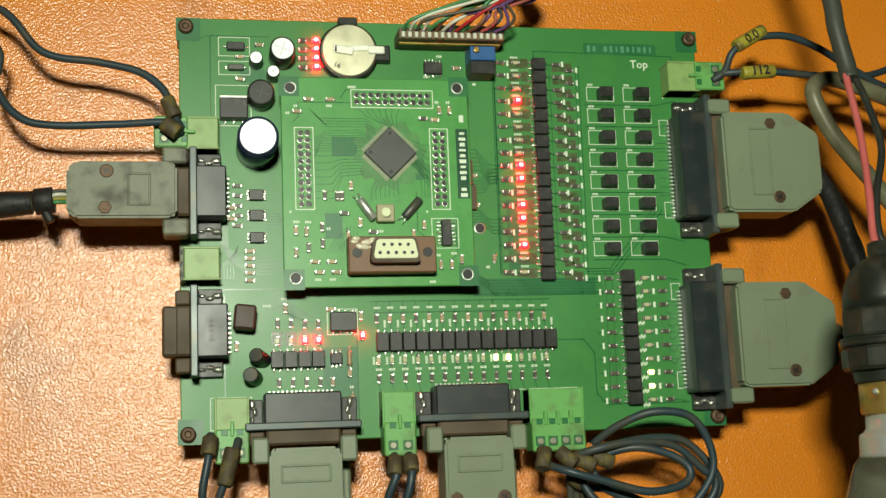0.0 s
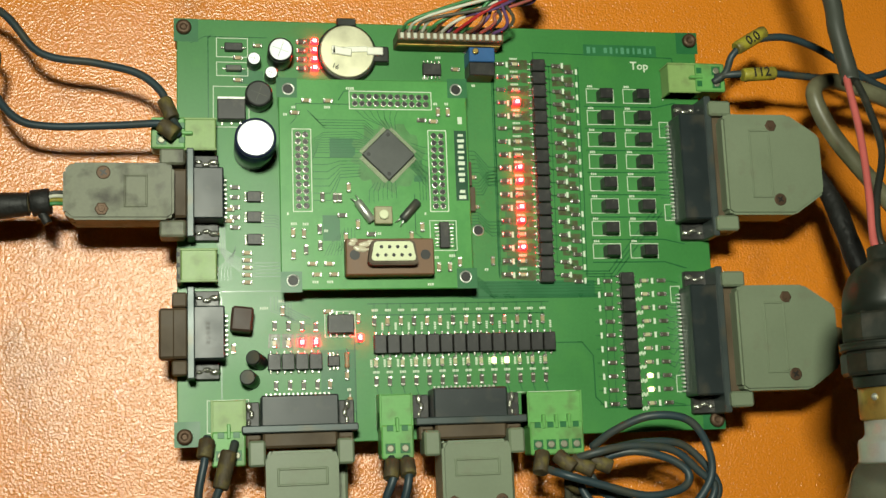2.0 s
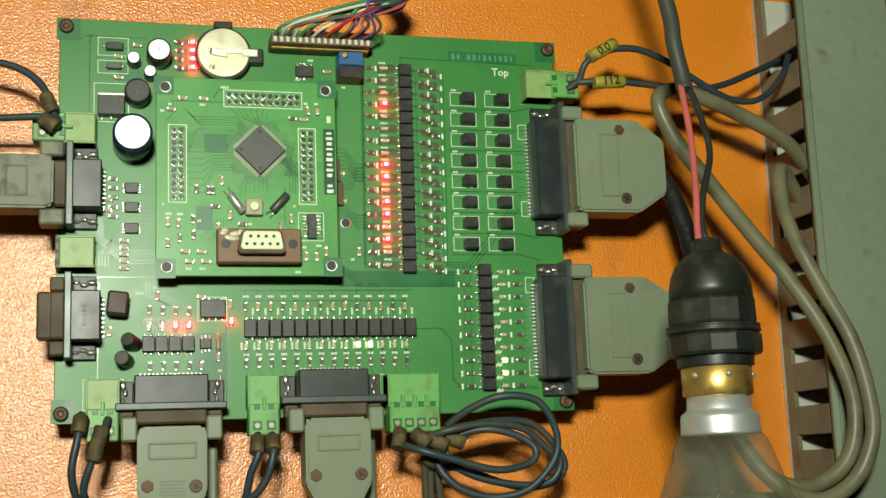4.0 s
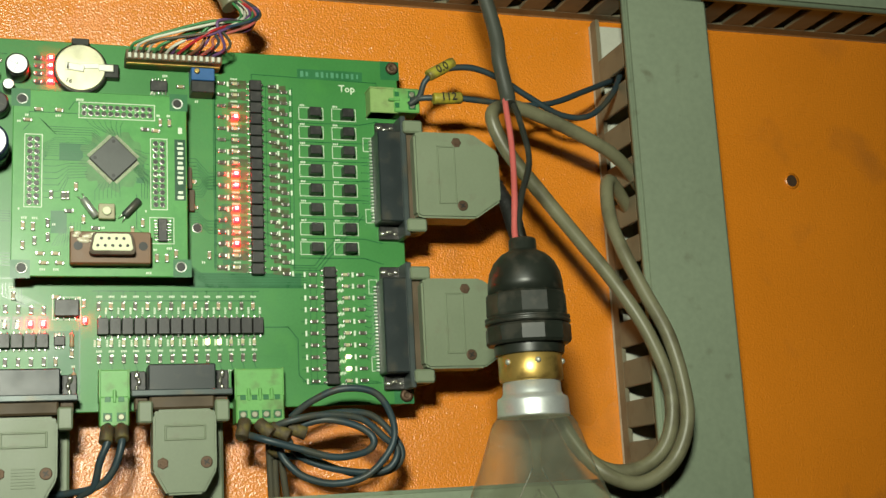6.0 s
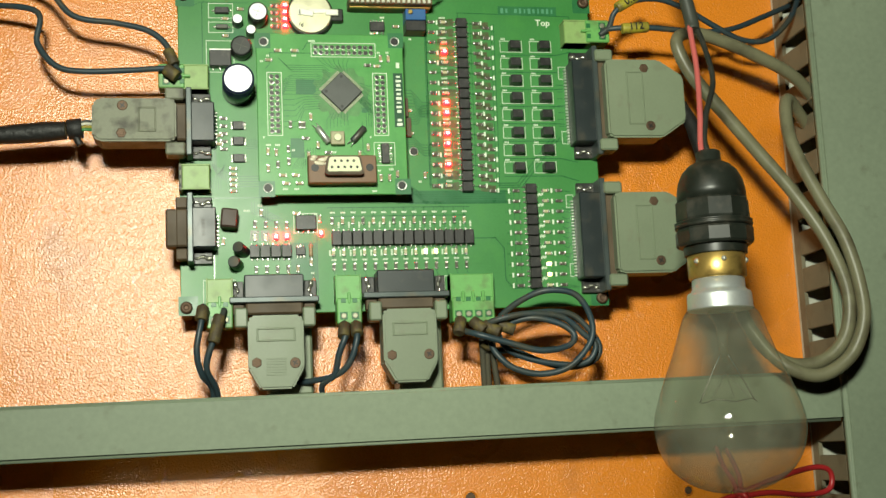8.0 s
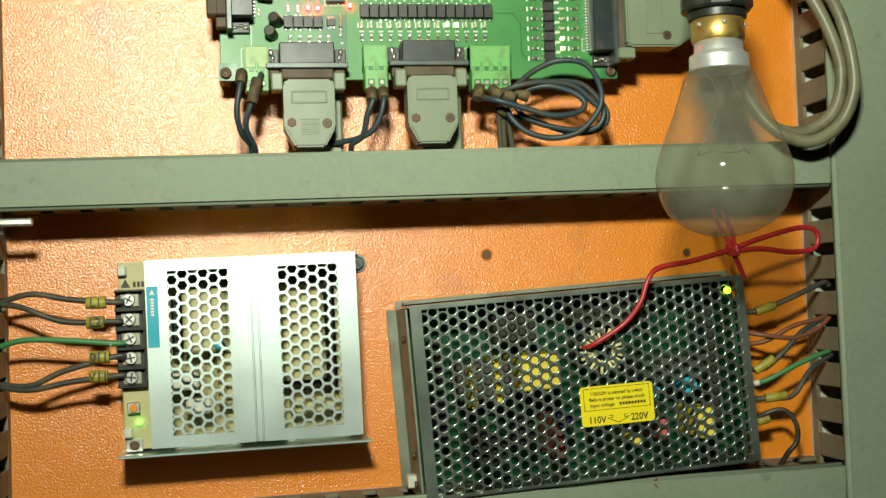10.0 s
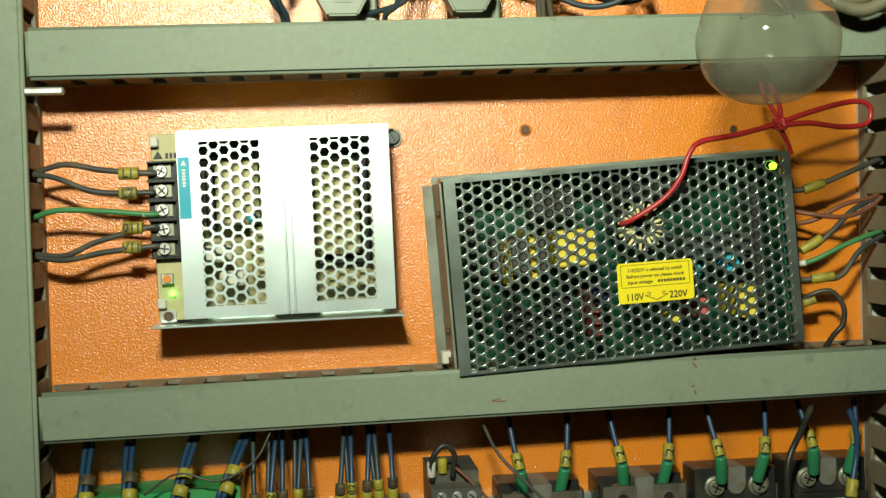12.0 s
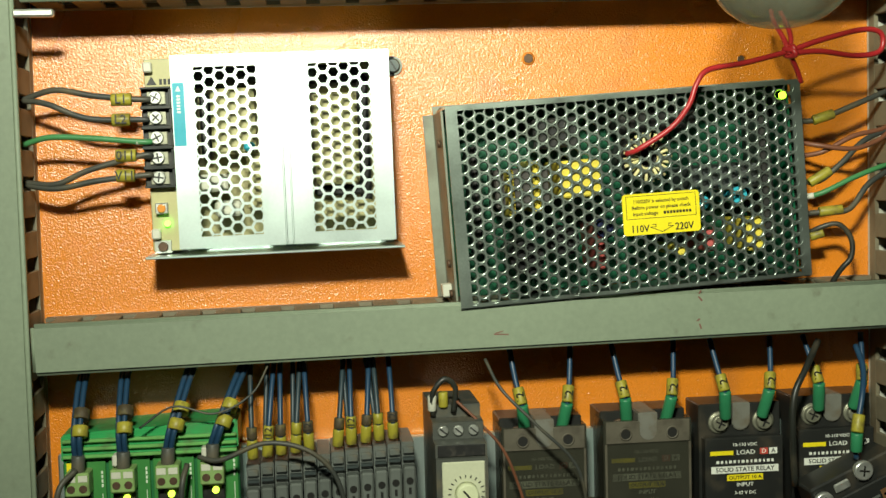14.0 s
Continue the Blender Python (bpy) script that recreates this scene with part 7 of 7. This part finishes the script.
prism(bm, [(0.0002, -0.055), (pw - 0.0003, -0.055), (pw - 0.0003, 0), (0.0002, 0)], 0.008, 0.040, 0.0004)
cbox(bm, pw / 2, -0.0035, pw - 0.0016, 0.003, 0.040, 0.0425, 0.0004)
cbox(bm, pw / 2, -0.030, pw - 0.0008, 0.040, 0.040, 0.0470, 0.0008)
TB = shared("rail_terminal", bm, TERM_GREY)
# painted dark of the screw and wire openings, nothing is cut
bm = bmesh.new()
lathe(bm, [(0.0017, 0.047), (0.0017, 0.0472)], (pw / 2, 0, -0.0165), "d", 14)
cbox(bm, pw / 2, -0.021, 0.0012, 0.003, 0.047, 0.0472)
TBH = shared("screw_opening", bm, INK_AND_SHADE)
bm = bmesh.new()
cbox(bm, pw / 2, -0.0072, pw - 0.0012, 0.0012, 0.0400, 0.0432)
TBS = shared("label_slot", bm, STEELGREY)
for k in range(NT):
    f = k / (NT - 1)
    z = tz0 + (tz1 - tz0) * f
    o = new("rail_terminal", TB)
    o.matrix_basis = pose(tx0 + pw * k, 0, z)
    tagged(o, "grey dusty feed-through terminal on the rail", "terminal", "grey rail terminals")
    piece("screw_opening", TBH, o, 0, 0, 0)
    piece("label_slot", TBS, o, 0, 0, 0)
    if k % 6 != 5:
        lean = (-0.002, 0.003, -0.001, 0.002, -0.003)[k % 5]
        pair_wire(tx0 + pw * (k + 0.5), z + 0.0015, tx0 + pw * (k + 0.5) + lean + 0.0015, 1.0990, WIRE_SKY if k % 3 else WIRE_BLUE, r=0.0012, y0=-0.036, marks=((0.02, 0.28, 0.0025, FERRULE, ""), (0.29, 0.45, 0.0024, FERRULE if k % 2 else GRIME, "12" if k % 3 == 1 else "")))
        if k % 2:
            pair_wire(tx0 + pw * (k + 0.35), z + 0.002, tx0 + pw * (k + 0.2) + lean, 1.0990, WIRE_BLUE, r=0.0011, y0=-0.032)
wire([(tx0 - 0.020, -0.050, gz - 0.010), (tx0 - 0.010, -0.054, tz0 + 0.006), (tx0 + 0.010, -0.056, tz0 + 0.013), (tx0 + 0.030, -0.057, tz0 + 0.008), (tx0 + 0.042, -0.056, tz0 - 0.008), (tx0 + 0.046, -0.052, tz0 - 0.040)], 0.0011, WIRE_GREY, "thin dark wire sagging in front of the terminals")
wire([(tx0 - 0.045, -0.050, gz + 0.004), (tx0 - 0.030, -0.050, gz + 0.013), (tx0 - 0.012, -0.050, gz + 0.009), (tx0 + 0.004, -0.044, gz + 0.016), (tx0 + 0.012, -0.036, 1.0985)], 0.0005, WIRE_GREY, "hair-thin loose wire above the modules")
for x0, w in ((gx0 + 0.004, -0.003), (gx0 + 0.052, 0.002)):
    wire([(x0 + 0.004, -0.050, gz - 0.013), (x0 + w, -0.056, gz - 0.022), (x0 + w - 0.002, -0.055, gz - 0.050)], 0.0013, WIRE_GREY, "dark wire hanging before the relay cards")

# timer module
mx0, mx1 = -0.0240, -0.0010
mz = 1.0770
tm = thing("timer_module", ((mx0 + mx1) / 2, 0.0, 1.03), "dark grey timer module with pale dial panel", "timer")
prof = [(mz - 0.090, 0.008), (mz - 0.090, 0.066), (mz - 0.0200, 0.066), (mz - 0.0196, 0.064), (mz - 0.0140, 0.064), (mz - 0.0136, 0.054), (mz - 0.0062, 0.054), (mz - 0.0056, 0.044), (mz, 0.044), (mz, 0.008)]
bm = bmesh.new()
va = [bm.verts.new((mx0, -d, z)) for z, d in prof]
vb = [bm.verts.new((mx1, -d, z)) for z, d in prof]
bm.faces.new(va)
bm.faces.new(vb[::-1])
for i in range(len(prof)):
    j = (i + 1) % len(prof)
    bm.faces.new((va[i], va[j], vb[j], vb[i]))
part("case", bm, MODULE, tm)
bm = bmesh.new()
box(bm, mx0 + 0.001, mx1 - 0.001, mz - 0.0194, mz - 0.0142, 0.0642, 0.0650, 0.0003)
part("dark_band", bm, BLACK, tm)
bm = bmesh.new()
box(bm, mx0 + 0.0025, mx1 - 0.0015, mz - 0.075, mz - 0.0212, 0.0661, 0.0672, 0.0004)
part("dial_panel", bm, PALE_PANEL, tm)
dcx, dcz = (mx0 + mx1) / 2 + 0.0015, mz - 0.0352
bm = bmesh.new()
lathe(bm, [(0.0052, 0.0670), (0.0050, 0.0715), (0.0044, 0.0722)], (dcx, 0, dcz), "d", 24)
knob = part("dial_knob", bm, CREAM, tm)
bm = bmesh.new()
for k in range(13):
    a = radians(200 - 18 * k)
    cbox(bm, dcx + 0.0075 * math.cos(a), dcz + 0.0075 * math.sin(a), 0.0014, 0.0005, 0.0672, 0.0674, 0, -math.degrees(a))
cbox(bm, dcx, dcz, 0.0060, 0.0008, 0.0722, 0.0724, 0, 50)
part("dial_marks", bm, INK_AND_SHADE, tm)
for k in range(3):
    bm = bmesh.new()
    x = mx0 + (mx1 - mx0) * (0.2 + 0.3 * k)
    lathe(bm, [(0.0024, 0.0541), (0.0024, 0.0552), (0.0020, 0.0556)], (x, 0, mz - 0.0098), "d", 16)
    sc = part("terminal_screw", bm, TIN, tm)
    bm = bmesh.new()
    cbox(bm, x, mz - 0.0098, 0.0040, 0.0006, 0.0556, 0.0558, 0, 40)
    part("drive", bm, INK_AND_SHADE, sc)
wire([(mx0 + 0.001, -0.046, mz - 0.004), (mx0 + 0.001, -0.048, mz + 0.006), (mx0 + 0.0065, -0.048, mz + 0.0125), (mx0 + 0.0115, -0.047, mz + 0.008), (mx0 + 0.0105, -0.046, mz - 0.003)], 0.0013, WIRE_BLACK, "black wire looped on top of the timer", [((mx0 + 0.0008, -0.046, mz - 0.002), (mx0 + 0.0008, -0.047, mz + 0.005), 0.0020, WIRE_WHITE, ""), ((mx0 + 0.0062, -0.044, mz - 0.001), (mx0 + 0.0062, -0.044, mz + 0.006), 0.0022, FERRULE, "")])
wire([(mx0 + 0.012, -0.047, mz + 0.002), (mx0 + 0.022, -0.050, mz - 0.008), (mx0 + 0.034, -0.052, mz - 0.024), (mx0 + 0.046, -0.050, mz - 0.060)], 0.0007, WIRE_BROWN, "thin brown wire drooping past the relays")
wire([(mx0 + 0.027, -0.036, 1.0960), (mx0 + 0.033, -0.046, mz + 0.006), (mx0 + 0.048, -0.052, mz - 0.010), (mx0 + 0.066, -0.053, mz - 0.030), (mx0 + 0.072, -0.050, mz - 0.060)], 0.0008, WIRE_GREY, "thin stiff grey wire crossing the relays")


# solid state relays
def relay(x0, x1, ztop, covered, dusty, label):
    w = x1 - x0
    th = thing("solid_state_relay", ((x0 + x1) / 2, 0.0, ztop - 0.03), label, "relay", "solid state relays")
    zt = ztop
    bm = bmesh.new()
    box(bm, x0, x1, zt - 0.062, zt, 0.0005, 0.022, 0.0006)
    part("body", bm, RELAY, th)
    bm = bmesh.new()
    box(bm, x0 + 0.001, x1 - 0.001, zt - 0.060, zt - 0.0155, 0.022, 0.0285, 0.0006)
    top = part("raised_face", bm, RELAY, th)
    for s in (0.24, 0.78):
        cx = x0 + w * s
        bm = bmesh.new()
        lathe(bm, [(0.0054, 0.022), (0.0054, 0.0229), (0.0046, 0.0232), (0.0040, 0.0232), (0.0040, 0.0246), (0.0034, 0.0256)], (cx, 0, zt - 0.0090), "d", 24)
        sc = part("terminal_screw", bm, RUST if covered else LEADS, th)
        bm = bmesh.new()
        cbox(bm, cx, zt - 0.0090, 0.0050, 0.0008, 0.0255, 0.0258, 0, 25)
        cbox(bm, cx, zt - 0.0090, 0.0050, 0.0008, 0.0255, 0.0259, 0, 115)
        part("drive", bm, INK_AND_SHADE, sc)
        lean = 0.002 if s < 0.5 else -0.002
        p0 = (cx + lean, -0.0265, zt - 0.006)
        p3 = (cx - 2 * lean, -0.022, 1.0990)
        mid = (cx, -0.032, zt + 0.008)
        wire([p0, mid, (cx - lean, -0.028, zt + 0.018), p3], 0.0013, WIRE_SKY, "blue wire with green sleeve at a relay screw",
             [(p0, mid, 0.0029, GREENSLEEVE, ""), (mid, (cx - 0.7 * lean, -0.029, zt + 0.0155), 0.0028, FERRULE, "12" if s < 0.5 else "S2")], group="relay wires")
    bm = bmesh.new()
    tip = 0.0322 if covered else 0.0240
    prism(bm, [(x0 + w * 0.5 - 0.0046, zt + 0.0006), (x0 + w * 0.5 - 0.0046, zt - 0.0085)] + [(x0 + w * 0.5 - 0.0046 * math.cos(radians(q)), zt - 0.0085 - 0.0046 * math.sin(radians(q))) for q in range(20, 180, 20)] + [(x0 + w * 0.5 + 0.0046, zt - 0.0085), (x0 + w * 0.5 + 0.0046, zt + 0.0006)], 0.006, tip, 0.0005)
    part("mounting_slot", bm, TONGUE, th)
    dd = 0.0286
    cx = (x0 + x1) / 2

    def bar(name, u, v, ww, hh, m_):
        b_ = bmesh.new()
        cbox(b_, cx + u, zt + v, ww, hh, dd, dd + 0.0002)
        return part(name, b_, m_, top)

    bar("yellow_strip", -0.0115, -0.0228, 0.0115, 0.0020, YELLOW)
    bar("red_box", 0.0095, -0.0226, 0.0040, 0.0030, REDBOX)
    bar("white_box", 0.0142, -0.0226, 0.0040, 0.0030, WHITE_INK)
    lettering("D", 0.0030, cx + 0.0095, zt - 0.0226, dd + 0.0003, WHITE_INK, top)
    lettering("A", 0.0030, cx + 0.0142, zt - 0.0226, dd + 0.0003, INK_AND_SHADE, top)
    lettering("LOAD", 0.0030, cx + 0.0005, zt - 0.0228, dd + 0.0002, WHITE_INK, top, squeeze=1.15)
    lettering("10-110 VDC", 0.0022, cx, zt - 0.0190, dd + 0.0002, WHITE_INK, top, squeeze=1.1)
    b_ = bmesh.new()
    for k in range(14):
        cbox(b_, cx - 0.0135 + k * 0.0021, zt - 0.0272, 0.0014 - 0.0003 * (k % 3), 0.0014, dd, dd + 0.0002)
    part("small_print_bars", b_, WHITE_INK, top)
    bar("white_strip", 0, -0.0310, 0.0335, 0.0034, WHITE_INK)
    lettering("SOLID STATE RELAY", 0.0029, cx, zt - 0.0310, dd + 0.0004, INK_AND_SHADE, top, squeeze=1.12)
    bar("yellow_strip", 0, -0.0350, 0.0180, 0.0030, YELLOW)
    lettering("OUTPUT 10 A", 0.0024, cx, zt - 0.0350, dd + 0.0004, INK_AND_SHADE, top, squeeze=1.1)
    lettering("INPUT", 0.0026, cx, zt - 0.0385, dd + 0.0002, WHITE_INK, top, squeeze=1.15)
    lettering("3-32 V DC", 0.0022, cx, zt - 0.0425, dd + 0.0002, WHITE_INK, top, squeeze=1.1)
    if covered:
        bm = bmesh.new()
        box(bm, x0 - 0.0004, x1 + 0.0004, zt - 0.060, zt - 0.003, 0.0300, 0.0312, 0.0004)
        for xx in (x0 - 0.0004, x1 - 0.0006):
            box(bm, xx, xx + 0.001, zt - 0.060, zt - 0.003, 0.012, 0.0300)
        c = part("clear_cover", bm, CLEAR, th, "dusty clear plastic cover")
        bm = bmesh.new()
        box(bm, x0 + 0.0006, x1 - 0.0006, zt - 0.0140, zt - 0.0034, 0.0313, 0.0319, 0.0003)
        for xx in (x0, x1 - 0.0012):
            box(bm, xx, xx + 0.0012, zt - 0.059, zt - 0.0142, 0.0313, 0.0318, 0.0002)
        part("dusty_edge", bm, BAND, c, "dust-caked upper edge of the cover")
        for s in (0.24, 0.78):
            bm = bmesh.new()
            lathe(bm, [(0.0031, 0.0318), (0.0031, 0.0324), (0.0024, 0.0324), (0.0023, 0.0320)], (x0 + w * s, 0, zt - 0.0095), "d", 18, cap=False)
            part("hole_rim", bm, BAND, c)
            # black disc for the shade in the access hole
            bm = bmesh.new()
            lathe(bm, [(0.0024, 0.0318), (0.0024, 0.0321)], (x0 + w * s, 0, zt - 0.0095), "d", 16)
            part("access_hole", bm, INK_AND_SHADE, c)
    return th


rz = [1.0650 , 1.0660, 1.0670, 1.0690]
rx = [0.0110, 0.0510, 0.0600, 0.1020, 0.1090, 0.1500, 0.1560, 0.1960]
relay(rx[0], rx[1], rz[0], True, True, "dusty black solid state relay under clear cover")
relay(rx[2], rx[3], rz[1], True, True, "dusty black solid state relay under clear cover")
relay(rx[4], rx[5], rz[2], False, False, "black solid state relay with printed white label")
relay(rx[6], rx[7], rz[3], False, False, "black solid state relay partly hidden by a loose relay")

# loose relay leaning before the last one
lx, lz = 0.1710, 1.0340
lr = thing("loose_relay", (lx, 0.046, lz), "black relay hanging askew on its wires", "relay", turn=-24)
bm = bmesh.new()
lbox(bm, 3, -16, 44, 40, -14, 6, 0.8)
part("body", bm, RELAY, lr, local=True)
bm = bmesh.new()
lbox(bm, 3, -20, 42, 30, 6, 9, 0.6)
part("raised_face", bm, RELAY, lr, local=True)
for u, v in ((-15, -3.5), (8, 1.5)):
    bm = bmesh.new()
    lathe(bm, [(4.8 * mm, 6 * mm), (4.8 * mm, 8 * mm), (4.0 * mm, 8.8 * mm)], (u * mm, 0, v * mm), "d", 20)
    sc = part("terminal_screw", bm, TIN, lr, local=True)
    bm = bmesh.new()
    lbox(bm, u, v, 5, 0.8, 8.7, 9.0, 0, 30)
    lbox(bm, u, v, 5, 0.8, 8.7, 9.05, 0, 120)
    part("drive", bm, INK_AND_SHADE, sc, local=True)
bm = bmesh.new()
lbox(bm, -4, -0.8, 8, 4.5, 6, 7.5, 0.8)
part("contact_strip", bm, TIN, lr, local=True)
bm = bmesh.new()
lbox(bm, 16, -12.5, 10, 5, 9, 9.2)
part("brown_label", bm, BROWN_BLOCK, lr, local=True)
bm = bmesh.new()
for k in range(5):
    lbox(bm, -10 + 6 * k, -11 - 0.4 * k, 4, 1.2, 9, 9.2)
part("print_bars", bm, TERM_GREY, lr, local=True)
wire([(0.1750, -0.0520, 1.0440), (0.1740, -0.0540, 1.0560), (0.1790, -0.0500, 1.0740), (0.1840, -0.0400, 1.0850), (0.1850, -0.0300, 1.0940)], 0.0014, WIRE_SKY, "blue wire with green sleeve on the loose relay", [((0.1740, -0.0540, 1.0480), (0.1740, -0.0550, 1.0570), 0.0028, GREENSLEEVE, ""), ((0.1740, -0.0550, 1.0570), (0.1760, -0.0530, 1.0650), 0.0029, FERRULE, "")])
wire([(0.1660, -0.0300, 1.0970), (0.1540, -0.0450, 1.0870), (0.1460, -0.0500, 1.0750), (0.1450, -0.0500, 1.0570), (0.1480, -0.0450, 1.0310)], 0.0016, WIRE_BLACK, "dark wire hanging beside the last relay")


def motions():
    """Nothing in the cabinet shifts during the shot."""


motions()
